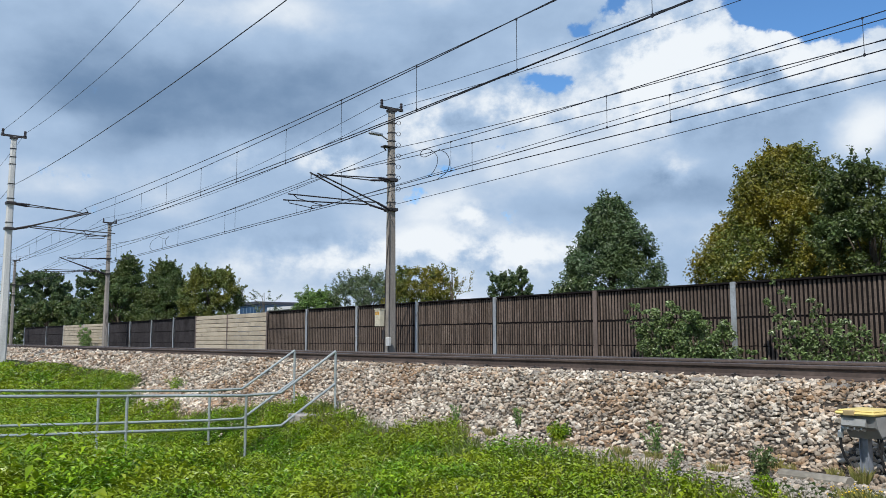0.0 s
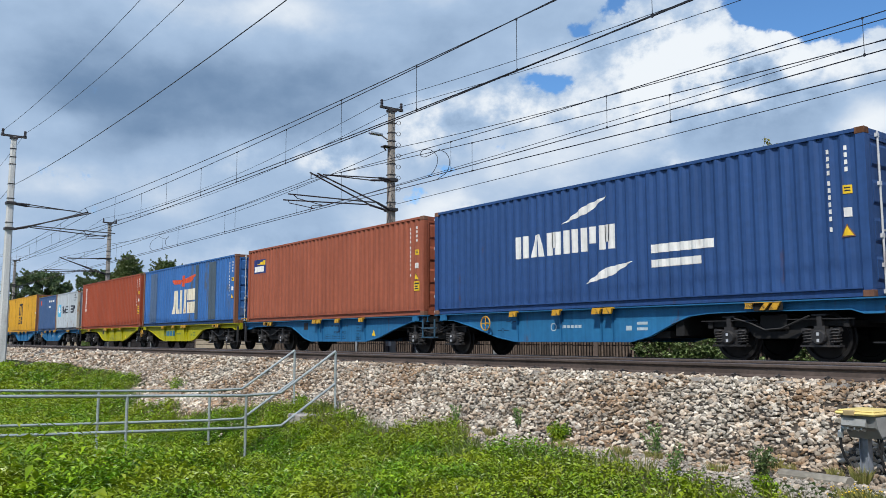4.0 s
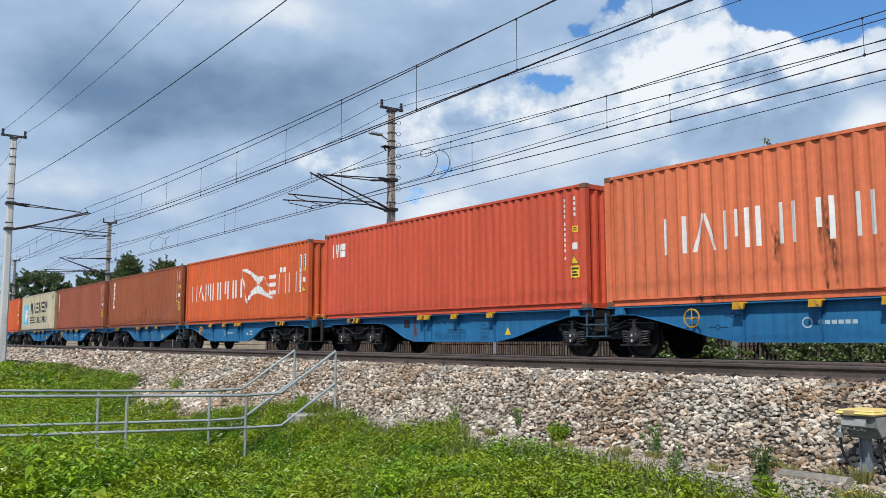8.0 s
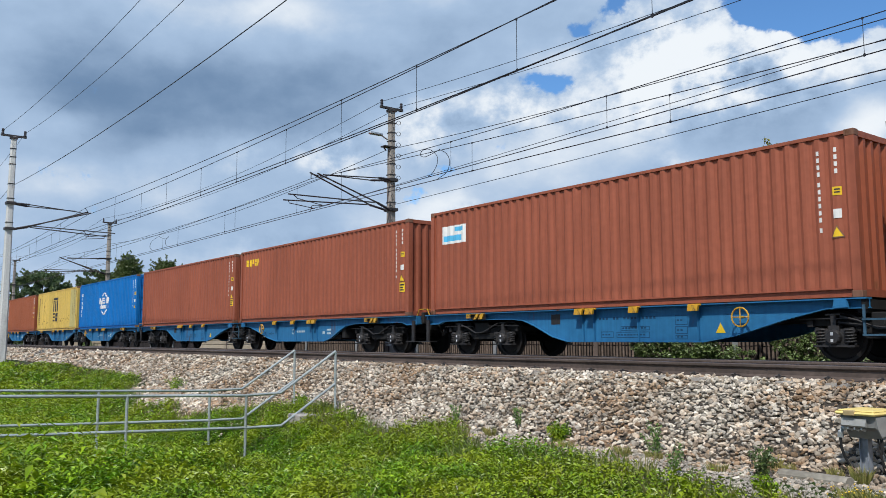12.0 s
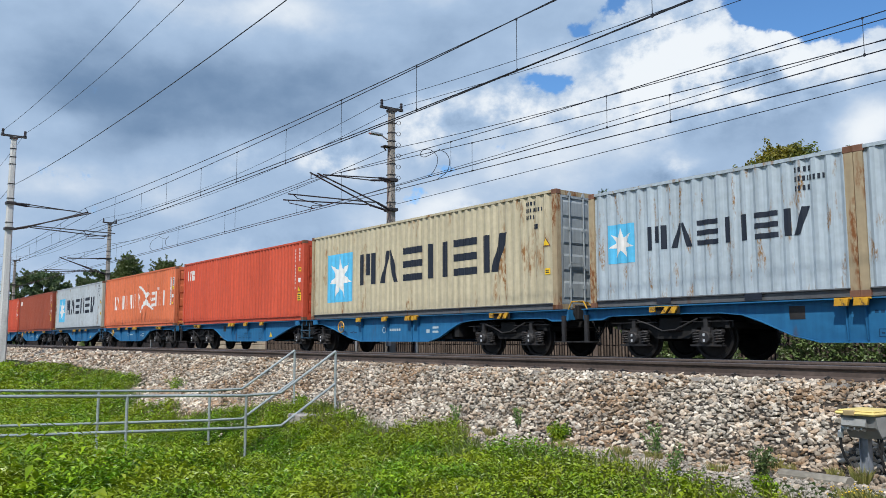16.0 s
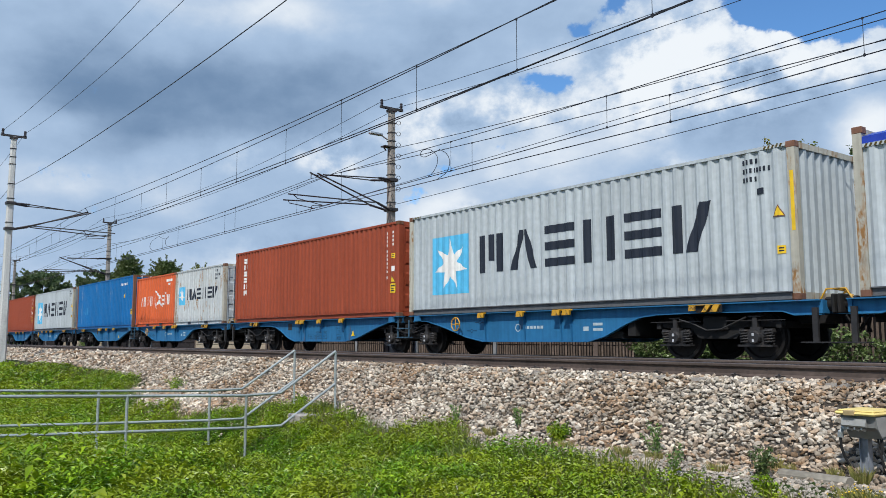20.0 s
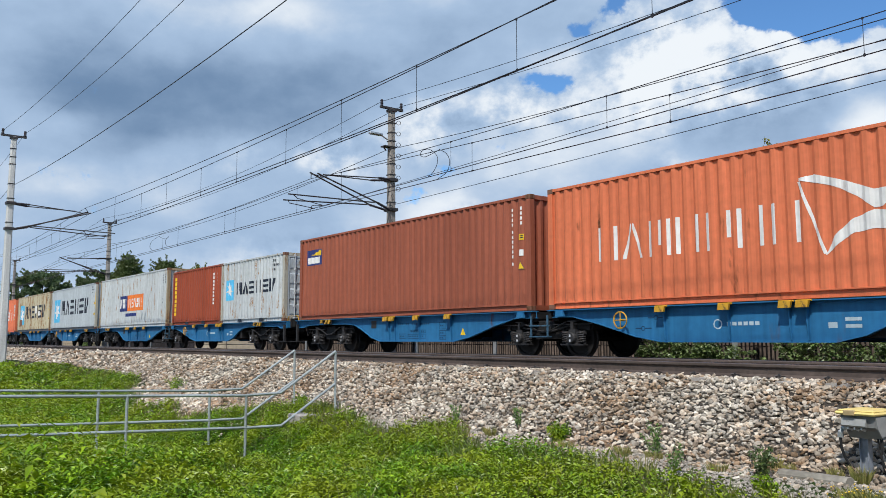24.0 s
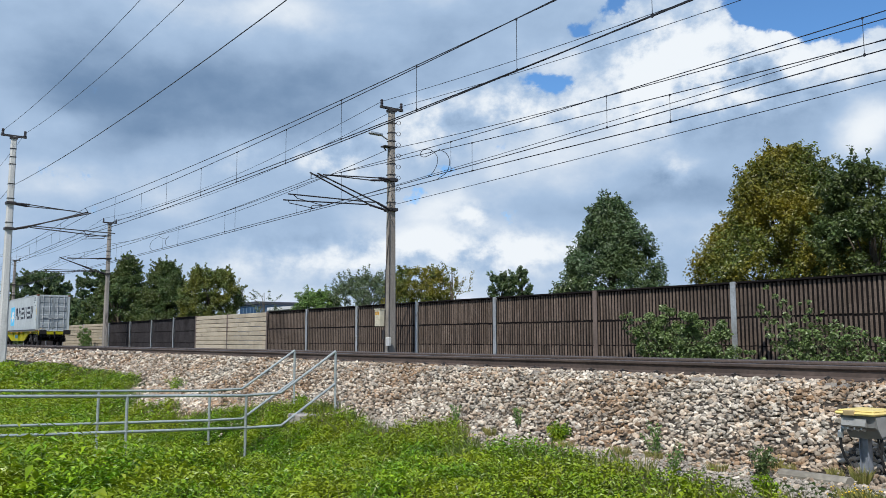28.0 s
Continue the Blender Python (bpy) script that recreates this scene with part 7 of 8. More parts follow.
    for x in (3.0, 15.5):
        part("warning_sign", Shape().add([(x, -W - 0.002 + 0.06, 3.52), (x + 0.24, -W - 0.002 + 0.06, 3.52), (x + 0.12, -W + 0.17, 3.70)], [(0, 1, 2)]).add([(x, -W + 0.066, 3.52), (x + 0.24, -W + 0.066, 3.52), (x + 0.12, -W + 0.178, 3.70)], [(2, 1, 0)]), yellow, t)
    # cab doors, windows, grab rails and steps
    for x, d in ((2.05, 1), (16.15, -1)):
        for sgn in (-1, 1):
            y = sgn * W
            lo, hi = min(y, y + sgn * 0.012), max(y, y + sgn * 0.012)
            dr = part("cab_door", Shape().box(x, x + 0.62, lo, hi, 1.15, 3.22), navy, t)
            part("door_window", Shape().box(x + 0.12, x + 0.5, min(y + sgn * 0.012, y + sgn * 0.02), max(y + sgn * 0.012, y + sgn * 0.02), 2.45, 3.08), blind, dr)
            part("door_handle", Shape().box(x + 0.5, x + 0.54, min(y + sgn * 0.012, y + sgn * 0.06), max(y + sgn * 0.012, y + sgn * 0.06), 1.75, 1.95), STEEL, dr)
            for gx in (x - 0.12, x + 0.74):
                part("grab_rail", Shape().path([(gx, y, 1.3), (gx, y + sgn * 0.07, 1.33), (gx, y + sgn * 0.07, 2.85), (gx, y, 2.88)], 0.02, 6), STEEL, t, smooth=True)
            part("cab_steps", Shape().box(x + 0.06, x + 0.10, min(y - sgn * 0.2, y), max(y - sgn * 0.2, y), 0.45, 1.0).box(x + 0.52, x + 0.56, min(y - sgn * 0.2, y), max(y - sgn * 0.2, y), 0.45, 1.0).box(x + 0.06, x + 0.56, min(y - sgn * 0.2, y), max(y - sgn * 0.2, y), 0.45, 0.48).box(x + 0.06, x + 0.56, min(y - sgn * 0.2, y), max(y - sgn * 0.2, y), 0.72, 0.75), BLACK, t)
            part("mirror_camera", Shape().lathe([(0.02, 0), (0.07, 0.02), (0.075, 0.08), (0.03, 0.11)], "Z", 12, (x + (0.85 if d > 0 else -0.25), y + sgn * 0.05, 3.05)), STEEL, t, smooth=True)
    # windscreens, lamps and grilles of the ends
    lens = material("lamp_lens", (0.55, 0.58, 0.58), 0.12, 0.3, 6, 0.1, 0.0, spec=0.8)
    for e, d in ((A, 1), (B, -1)):
        patch("windscreen", e, d, 2.42, 3.30, -52, 52, glass, 0.012, "large raked windscreen", 8)
        patch("screen_edge", e, d, 2.36, 2.42, -54, 54, BLACK, 0.016, "", 2)
        patch("screen_edge", e, d, 3.30, 3.35, -54, 54, BLACK, 0.016, "", 2)
        part("centre_pillar", Shape().path([nose(e, d, z, 0.0, 0.01) for z in (2.42, 2.6, 2.9, 3.2, 3.30)], 0.028, 6), BLACK, t)
        for y0 in (-0.75, 0.35):
            part("wiper", Shape().path([(e + d * 0.055, y0, 2.36), (e + d * 0.20, y0 + 0.12, 2.68), (e + d * 0.42, y0 + 0.05, 3.10)], 0.014, 5), BLACK, t)
        part("front_rail", Shape().tube((e - d * 0.05, -1.0, 2.16), (e - d * 0.05, 1.0, 2.16), 0.03, 8), BLACK, t, smooth=True)
        patch("front_panel", e, d, 1.34, 2.08, -28, 28, silver, 0.010, "pale silver panel between the lamps", 4)
        for z in (1.80, 1.68, 1.56):
            patch("air_slot", e, d, z, z + 0.035, -27, 27, BLACK, 0.015, "", 1)
        for z in (1.44, 1.35):
            patch("red_band", e, d, z, z + 0.07, -27, 27, red, 0.015, "", 1)
        for sgn in (-1, 1):
            lo, hi = sorted((sgn * 32, sgn * 74))
            lamp = patch("headlamp", e, d, 1.50, 2.0, lo, hi, lens, 0.014, "pale lamp housing at the corner", 4)
            for z in (1.64, 1.86):
                c = Vector(nose(e, d, z, radians(sgn * 50), 0.012))
                o = (Vector(nose(e, d, z, radians(sgn * 50), 0.10)) - c).normalized()
                part("lamp_glass", Shape().tube(c, c + o * 0.02, 0.085, 14, 0.075), DARK, lamp, "round dark lamp glass", smooth=True)
            part("buffer", Shape().lathe([(0.15, 0.0), (0.15, -d * 0.28), (0.11, -d * 0.29), (0.105, -d * 0.56), (0.25, -d * 0.57), (0.25, -d * 0.60), (0.2, -d * 0.62)], "X", 18, (e, sgn * 0.875, 1.05)), GREASE, t, "grey sprung buffer", smooth=True)
            x0, x1 = sorted((e + d * 0.42, e + d * 1.05))
            y0, y1 = sorted((sgn * (W - 0.30), sgn * (W - 0.005)))
            part("corner_step", Shape().box(x0, x0 + 0.08, y0, y1, 0.52, 1.02).box(x1 - 0.08, x1, y0, y1, 0.52, 1.02).box(x0 + 0.08, x1 - 0.08, y0, y1, 0.52, 0.56).box(x0 + 0.08, x1 - 0.08, y0, y1, 0.75, 0.79).box(x0 + 0.08, x1 - 0.08, y0, y0 + 0.03 if sgn > 0 else y0 + 0.25, 0.56, 1.0), navy, t, "dark step well at the corner")
        part("plough", Shape().prism([(-1.15, 0.28), (1.15, 0.28), (1.15, 0.55), (1.0, 0.98), (-1.0, 0.98), (-1.15, 0.55)], min(e + d * 0.40, e + d * 0.48), max(e + d * 0.40, e + d * 0.48), "X"), BLACK, t)
        part("draw_hook", Shape().box(min(e, e - d * 0.35), max(e, e - d * 0.35), -0.06, 0.06, 0.95, 1.1).path([(e - d * 0.2, 0.25, 0.9), (e - d * 0.3, 0.28, 0.6), (e - d * 0.36, 0.2, 0.75)], 0.025, 6), BLACK, t)
    # underframe: transformer, boxes and pipes
    part("transformer_tank", Shape().box(7.6, 11.2, -1.25, 1.25, 0.32, 0.99, 0.05), BLACK, t)
    for x0, x1, z0, z1, mm in ((6.9, 7.25, 0.55, 0.95, GREASE), (7.75, 8.2, 0.5, 0.95, GREASE), (8.5, 9.3, 0.62, 0.82, GREASE), (9.45, 9.75, 0.5, 0.9, GREASE), (10.2, 10.9, 0.45, 0.95, BLACK), (11.4, 11.7, 0.5, 0.95, GREASE), (12.0, 12.4, 0.6, 0.95, BLACK)):
        part("equipment_box", Shape().box(x0, x1, -1.42, -1.1, z0, z1, 0.02), mm, t)
    part("air_tank", Shape().tube((8.45, -1.3, 0.72), (9.35, -1.3, 0.72), 0.13, 14), GREASE, t, smooth=True)
    part("skirt", Shape().box(A + 0.3, B - 0.3, -W + 0.02, -W + 0.05, 0.93, 1.0).box(A + 0.3, B - 0.3, W - 0.05, W - 0.02, 0.93, 1.0), BLACK, t)
    for bx in (4.74, 14.24):
        b = new("bogie")
        b.parent = t
        b.matrix_basis = pose(bx, 0, 0)
        for sgn in (-1, 1):
            y0 = sgn * 1.08
            part("side_frame", Shape().prism([(-2.0, 0.72), (-1.0, 0.72), (-0.6, 0.46), (0.6, 0.46), (1.0, 0.72), (2.0, 0.72), (2.0, 0.86), (0.9, 0.90), (-0.9, 0.90), (-2.0, 0.86)], y0 - 0.06, y0 + 0.06), BLACK, b)
            for ax in (-1.5, 1.5):
                part("axle_box", Shape().lathe([(0.06, -0.14), (0.13, -0.14), (0.15, -0.08), (0.15, 0.08)], "Y", 14, (ax, sgn * 1.14, 0.625)).box(ax - 0.28, ax + 0.28, y0 - 0.07, y0 + 0.07, 0.5, 0.75, 0.03), GREASE, b)
            part("traction_rod", Shape().tube((-0.5, sgn * 1.24, 0.62), (0.9, sgn * 1.24, 0.70), 0.06, 10), GREASE, b, smooth=True)
            for dx in (-0.35, 0.35):
                q = Shape().helix((dx, y0), 0.11, 0.022, 0.54, 0.90, 6)
                part("coil_spring", q, BLACK, b, smooth=True)
            part("damper", Shape().tube((-0.75, sgn * 1.22, 0.5), (-0.75, sgn * 1.22, 0.98), 0.06, 10).tube((-0.75, sgn * 1.22, 0.5), (-0.75, sgn * 1.22, 0.7), 0.08, 10), STEEL, b, smooth=True)
            part("sand_pipe", Shape().path([(-1.1, sgn * 1.2, 0.92), (-1.0, sgn * 1.22, 0.55), (-0.85, sgn * 1.1, 0.25)], 0.02, 6), GREASE, b, smooth=True)
        part("motor_block", Shape().box(-1.9, 1.9, -0.65, 0.65, 0.35, 0.9), BLACK, b)
        for ax in (-1.5, 1.5):
            w = part("wheelset", shared(("locowheel",), lambda: wheelset_mesh(0.625)), None, b)
            w.matrix_basis = Matrix.Translation((ax, 0, 0.625))
            spin(w, (ax, 0, 0.625), -74.5)
    # roof gear
    def pantograph(x, raised, d):
        p = new("pantograph")
        p.parent = t
        p.matrix_basis = pose(x, 0, 0)
        tagged(p, "raised black pantograph" if raised else "folded black pantograph")
        part("base_frame", Shape().box(-0.75, 0.75, -0.55, -0.48, 4.12, 4.18).box(-0.75, 0.75, 0.48, 0.55, 4.12, 4.18).box(-0.75, -0.68, -0.55, 0.55, 4.12, 4.18).box(0.68, 0.75, -0.55, 0.55, 4.12, 4.18), DARK, p)
        for a, b in ((-0.7, -0.5), (0.7, -0.5), (-0.7, 0.5), (0.7, 0.5)):
            q = Shape()
            insulator(q, (a, b, 3.83), (a, b, 4.12), 0.07, 3)
            part("insulator", q, CERAMIC, p)
        if raised:
            elbow, head = (d * 1.0, 4.85), (-d * 0.35, 5.55)
        else:
            elbow, head = (d * 1.1, 4.25), (-d * 0.75, 4.32)
        part("lower_arm", Shape().tube((-d * 0.5, 0, 4.2), (elbow[0], 0, elbow[1]), 0.05, 8), DARK, p)
        part("upper_arm", Shape().tube((elbow[0], 0.12, elbow[1]), (head[0], 0.35, head[1]), 0.028, 8).tube((elbow[0], -0.12, elbow[1]), (head[0], -0.35, head[1]), 0.028, 8).tube((elbow[0], -0.2, elbow[1]), (elbow[0], 0.2, elbow[1]), 0.035, 8), DARK, p)
        part("guide_rod", Shape().tube((-d * 0.2, 0.05, 4.2), (elbow[0] + d * 0.06, 0.05, elbow[1] - 0.1), 0.016, 6), DARK, p)
        for dx in (-0.28, 0.28):
            part("contact_strip", Shape().path([(head[0] + dx, -0.95, head[1] - 0.18), (head[0] + dx, -0.72, head[1] - 0.02), (head[0] + dx, -0.5, head[1] + 0.02), (head[0] + dx, 0.5, head[1] + 0.02), (head[0] + dx, 0.72, head[1] - 0.02), (head[0] + dx, 0.95, head[1] - 0.18)], 0.026, 6), DARK, p)
        for sy in (-0.36, 0.36):
            part("head_frame", Shape().box(head[0] - 0.28, head[0] + 0.28, sy - 0.02, sy + 0.02, head[1] - 0.05, head[1] - 0.01), DARK, p)
    pantograph(4.0, False, 1)
    pantograph(14.9, True, 1)
    for x in (7.2, 7.6, 8.0, 9.0, 10.6, 12.4):
        q = Shape()
        insulator(q, (x, -0.3, 3.83), (x, -0.3, 4.30), 0.11, 4)
        part("roof_insulator", q, CERAMIC, t)
    part("bus_bar", Shape().path([(4.7, -0.3, 4.25), (7.2, -0.3, 4.32), (9.0, -0.3, 4.32), (10.6, -0.3, 4.34), (11.5, -0.3, 4.46), (12.4, -0.3, 4.32), (14.2, -0.3, 4.25)], 0.018, 6), DARK, t, smooth=True)
    part("breaker", Shape().box(9.3, 10.1, -0.7, 0.5, 3.83, 4.2, 0.03), DARK, t)
    put(t, -5.24)


build_containers()
build_wagons()
build_locomotive()

# ---- vegetation and what stands behind the barrier ----


def leaf_cloud(rng, centres, spread, size, count, long=1.7, up=0.0):
    """Small bent leaves round the given centres: vertices and quads."""
    n = len(centres) * count
    c = np.repeat(np.asarray(centres, float), count, 0)
    sp = np.repeat(np.asarray(spread, float), count)[:, None]
    d = rng.randn(n, 3)
    d /= np.linalg.norm(d, axis=1)[:, None]
    p = c + d * sp * rng.rand(n, 1) ** 0.45 * np.array([1, 1, 0.8])
    nrm = d * 0.7 + rng.randn(n, 3) * 0.6 + np.array([0, 0, up])
    nrm /= np.linalg.norm(nrm, axis=1)[:, None]
    t = np.cross(nrm, rng.randn(n, 3))
    t /= np.linalg.norm(t, axis=1)[:, None]
    b = np.cross(nrm, t)
    s = (size * rng.uniform(0.6, 1.4, n))[:, None]
    fold = nrm * s * 0.25
    v = np.stack([p - t * s * long * 0.5, p + b * s * 0.45 + fold, p + t * s * long * 0.5, p - b * s * 0.45 + fold], 1).reshape(-1, 3)
    f = np.arange(4 * n).reshape(-1, 4)
    return v, f


def crown_points(rng, n, h0, h1, w, kind):
    """Clump centres through a crown between two heights, of full width w, and how far out each one lies."""
    out, rad, far = [], [], []
    turn, wave = rng.rand() * 6.28, rng.rand() * 6.28
    while len(out) < n:
        u = rng.rand()
        if kind == "cone":
            r = w * 0.5 * (0.05 + 0.95 * (1 - u) ** 0.80)
        elif kind == "mound":
            r = w * 0.5 * (0.03 + 0.97 * (1 - u) ** 0.66)
        elif kind == "dome":
            r = w * 0.5 * math.sqrt(max(0.02, 1 - (max(0, u - 0.25) / 0.80) ** 2)) * (0.82 + 0.18 * min(1, u / 0.2))
        else:
            r = w * 0.5 * (0.45 + 0.55 * math.sin(math.pi * min(1, 0.15 + 0.8 * u)))
        a = rng.rand() * 2 * math.pi
        r *= 1 + 0.13 * math.sin(3 * a + turn + 5 * u) + 0.10 * math.sin(7 * u * 2 + wave + 2 * a)
        q = math.sqrt(rng.rand()) * r
        q = q if rng.rand() < 0.35 else r * (0.8 + 0.2 * rng.rand())
        out.append((q * math.cos(a), q * math.sin(a), h0 + (h1 - h0) * u))
        rad.append((0.15 + 0.042 * w) * rng.uniform(0.7, 1.3))
        far.append(q / max(r, 0.01))
    return np.array(out), np.array(rad), np.array(far)


def build_tree(x, y, top, width, mat, kind, seed, label, base=-0.9, clumps=70, per=90, size=0.12, low=0.15, shoots=60, reach=0.12):
    rng = np.random.RandomState(seed)
    t = thing("tree", label, "tree", "trees behind the barrier", at=pose(x, y, base))
    H = top - base
    trunk = Shape()
    trunk.tube((0, 0, -0.2), (0.05, 0.03, H * 0.45), width * 0.03 + 0.05, 9, width * 0.02 + 0.03)
    trunk.tube((0.05, 0.03, H * 0.45), (0, 0, H * 0.9), width * 0.02 + 0.03, 8, 0.02)
    part("trunk", trunk, BARK, t)
    pts, rad, far = crown_points(rng, clumps, H * low, H * 0.93, width, kind)
    for i in range(min(16, max(5, clumps // 6))):
        q = pts[i]
        z0 = max(H * 0.12, q[2] * 0.55)
        mid = tuple(q * np.array([0.55, 0.55, 1]) + np.array([0, 0, -0.03 * H]))
        limb = Shape().tube((0, 0, z0), mid, 0.02 + width * 0.010, 6, 0.02)
        limb.tube(mid, tuple(q), 0.02, 5, 0.008)
        part("limb", limb, BARK, t)
    v1, f1 = leaf_cloud(rng, pts, rad, size, per, up=0.5)
    # young shoots that break the outline, most of them near the top
    order = np.argsort(-(far + 0.5 * pts[:, 2] / H + 0.5 * rng.rand(len(pts))))[:shoots]
    cs, twigs = [], Shape()
    for i in order:
        q = pts[i]
        out = q * np.array([1, 1, 0]) / (np.linalg.norm(q[:2]) + 0.05)
        d = out * rng.uniform(0.2, 0.9) + np.array([0, 0, rng.uniform(0.4, 1.0)]) + rng.randn(3) * 0.2
        d *= (0.35 + reach * width * rng.rand()) / np.linalg.norm(d)
        twigs.tube(tuple(q), tuple(q + d), 0.012, 4, 0.005)
        for u in np.linspace(0.35, 1.0, 5):
            cs.append(q + d * u + rng.randn(3) * 0.03)
    v2, f2 = leaf_cloud(rng, np.array(cs), np.full(len(cs), 0.10 + size * 0.35), size * 0.95, 7, up=0.4)
    tagged(part("twig_spray", twigs, BARK, t), kind="stuff")
    part("crown", array_mesh("crown", np.concatenate([v1, v2]), np.concatenate([f1, f2 + len(v1)]), mat), None, t)
    return t


GREEN = "dark green leafy tree behind the noise barrier"
build_tree(-27.75, 32, 8.0, 7.4, LEAF_DARK, "cone", 1, GREEN, clumps=520, per=100, size=0.092, low=0.2, shoots=80, reach=0.07)
build_tree(-19.3, 34, 9.35, 10.4, LEAF_YELLOW, "mound", 2, "broad tree turning yellow behind the noise barrier", clumps=820, per=120, size=0.086, low=0.18, shoots=110, reach=0.07)
build_tree(-15.0, 32.5, 7.7, 4.6, LEAF_MID, "round", 3, GREEN, clumps=400, per=95, size=0.09, shoots=80)
build_tree(-11.6, 33, 7.9, 4.4, LEAF_MID, "round", 13, "dark green tree with bare twigs behind the noise barrier", clumps=190, per=90, size=0.088, shoots=110, reach=0.22)
build_tree(-38.4, 34, 4.7, 2.3, LEAF_DARK, "round", 4, "small dark green tree behind the noise barrier", clumps=105, per=76, size=0.089, low=0.3, shoots=24)
build_tree(-37.7, 35, 5.2, 1.4, LEAF_DARK, "round", 16, "small dark green tree behind the noise barrier", clumps=75, per=68, size=0.089, low=0.3, shoots=20)
build_tree(-41.5, 30, 5.2, 4.1, LEAF_YELLOW, "round", 5, "thin tree with yellowing leaves behind the noise barrier", clumps=255, per=83, size=0.081, low=0.3, shoots=50)
build_tree(-39.0, 30.5, 5.3, 3.0, LEAF_YELLOW, "round", 15, "sparse half-bare tree behind the noise barrier", clumps=22, per=26, size=0.074, low=0.4, shoots=22, reach=0.3)
build_tree(-54.6, 34, 5.7, 4.9, LEAF_GREY, "round", 6, "grey-green willow-like tree behind the noise barrier", clumps=289, per=76, size=0.081, low=0.3, shoots=100, reach=0.2)
build_tree(-58.4, 32, 4.5, 4.4, LEAF_PALE, "dome", 7, "fresh green bushy tree behind the noise barrier", clumps=260, per=87, size=0.096, low=0.3, shoots=40)
build_tree(-70.5, 33, 5.4, 2.3, LEAF_GREY, "round", 8, "thin sparse young tree behind the noise barrier", clumps=16, per=19, size=0.089, low=0.35, shoots=16, reach=0.35)
build_tree(-76.0, 30, 7.6, 5.6, LEAF_OLIVE, "round", 9, "tree with yellowing crown behind the noise barrier", clumps=432, per=87, size=0.118, shoots=70)
build_tree(-103.5, 35, 10.8, 10.0, LEAF_MID, "mound", 10, GREEN, clumps=585, per=87, size=0.148, shoots=70)
build_tree(-112.5, 33, 12.3, 9.0, LEAF_MID, "cone", 11, GREEN, clumps=468, per=87, size=0.148, shoots=60)
build_tree(-106.0, 30, 7.6, 10.0, LEAF_MID, "dome", 21, GREEN, clumps=165, per=114, size=0.178, shoots=20)
build_tree(-138.0, 36, 12.2, 8.5, LEAF_DARK, "dome", 12, GREEN, clumps=195, per=133, size=0.222, shoots=30)
build_tree(-190.0, 38, 15.4, 15.0, LEAF_DARK, "dome", 14, GREEN, clumps=330, per=152, size=0.296, shoots=60)
build_tree(-150.0, 31, 7.0, 12.0, LEAF_MID, "dome", 24, GREEN, clumps=165, per=133, size=0.237, shoots=20)


def build_hall(x0, x1, y, z1, wall, roof, label):
    t = thing("industrial_hall", label, "building")
    part("wall", Shape().box(x0, x1, y, y + 14, -1.5, z1 - 0.5), wall, t)
    part("roof", Shape().box(x0 - 0.3, x1 + 0.3, y - 0.3, y + 14.3, z1 - 0.5, z1), roof, t)
    n = 5
    for i in range(n):
        a = x0 + (x1 - x0) * (i + 0.12) / n
        b = x0 + (x1 - x0) * (i + 0.88) / n
        part("window", Shape().box(a, b, y - 0.04, y + 0.02, z1 - 2.0, z1 - 0.8), material("hall_glass", (0.05, 0.10, 0.18), 0.1, 0, 3, 0.1, 0.0), t)


build_hall(-138.0, -130.6, 60, 6.95, material("hall_blue", (0.12, 0.19, 0.28), 0.5, 0, 3, 0.15, 0.0), material("hall_dark", (0.05, 0.055, 0.07), 0.6, 0, 3, 0.15, 0.0), "flat-roofed dark blue hall far behind the barrier")
build_hall(-126.0, -114.0, 60, 5.75, material("hall_white", (0.62, 0.63, 0.63), 0.5, 0, 3, 0.15, 0.0), material("hall_pale", (0.66, 0.67, 0.67), 0.6, 0, 3, 0.15, 0.0), "low white hall far behind the barrier")

# bushes along the foot of the barrier; their branches bend in the draught of the train
SWAYING = []


def build_bush(x, y, top, width, seed, label, mat, boughs=9, per=150, shoots=0, base=-0.66):
    rng = np.random.RandomState(seed)
    t = thing("bush", label, "bush", "bushes at the barrier", at=pose(x, y, base))
    H = top - base
    for i in range(boughs + shoots):
        tall = i >= boughs
        a = (i % boughs + 0.5) / boughs - 0.5
        off = a * width * 0.75 + rng.uniform(-0.1, 0.1)
        h = H * (0.62 + 0.38 * math.cos(a * 2.4) - 0.18 * rng.rand())
        tilt = a * 0.9
        tip = np.array([math.sin(tilt) * h * 0.55 - (0.25 if not tall else 0.55) * h, rng.uniform(-0.25, 0.1), h * (1.0 if not tall else 1.12)])
        p = new("bough")
        p.parent = t
        p.matrix_basis = Matrix.Translation((off, rng.uniform(-0.15, 0.15), 0))
        part("stem", Shape().tube((0, 0, -0.05), tuple(tip * 0.6), 0.016, 6, 0.010).tube(tuple(tip * 0.6), tuple(tip), 0.010, 5, 0.004), BARK, p)
        n = 9 if not tall else 6
        cs = np.array([tip * u + rng.randn(3) * np.array([0.16, 0.12, 0.08]) * (1 if not tall else 0.3) for u in np.linspace(0.12 if not tall else 0.5, 1.0, n)])
        rad = np.linspace(0.40, 0.17, n) * width / 4 * 1.1 if not tall else np.full(n, 0.09)
        v, f = leaf_cloud(rng, cs, rad, 0.058, int((per if not tall else 60) * 0.36), up=0.9, long=1.5)
        part("leaves", array_mesh("leaves", v, f, mat), None, p)
        SWAYING.append((p, p.matrix_basis.translation.copy(), rng.rand() * 6.28, 1.0 if not tall else 1.4))


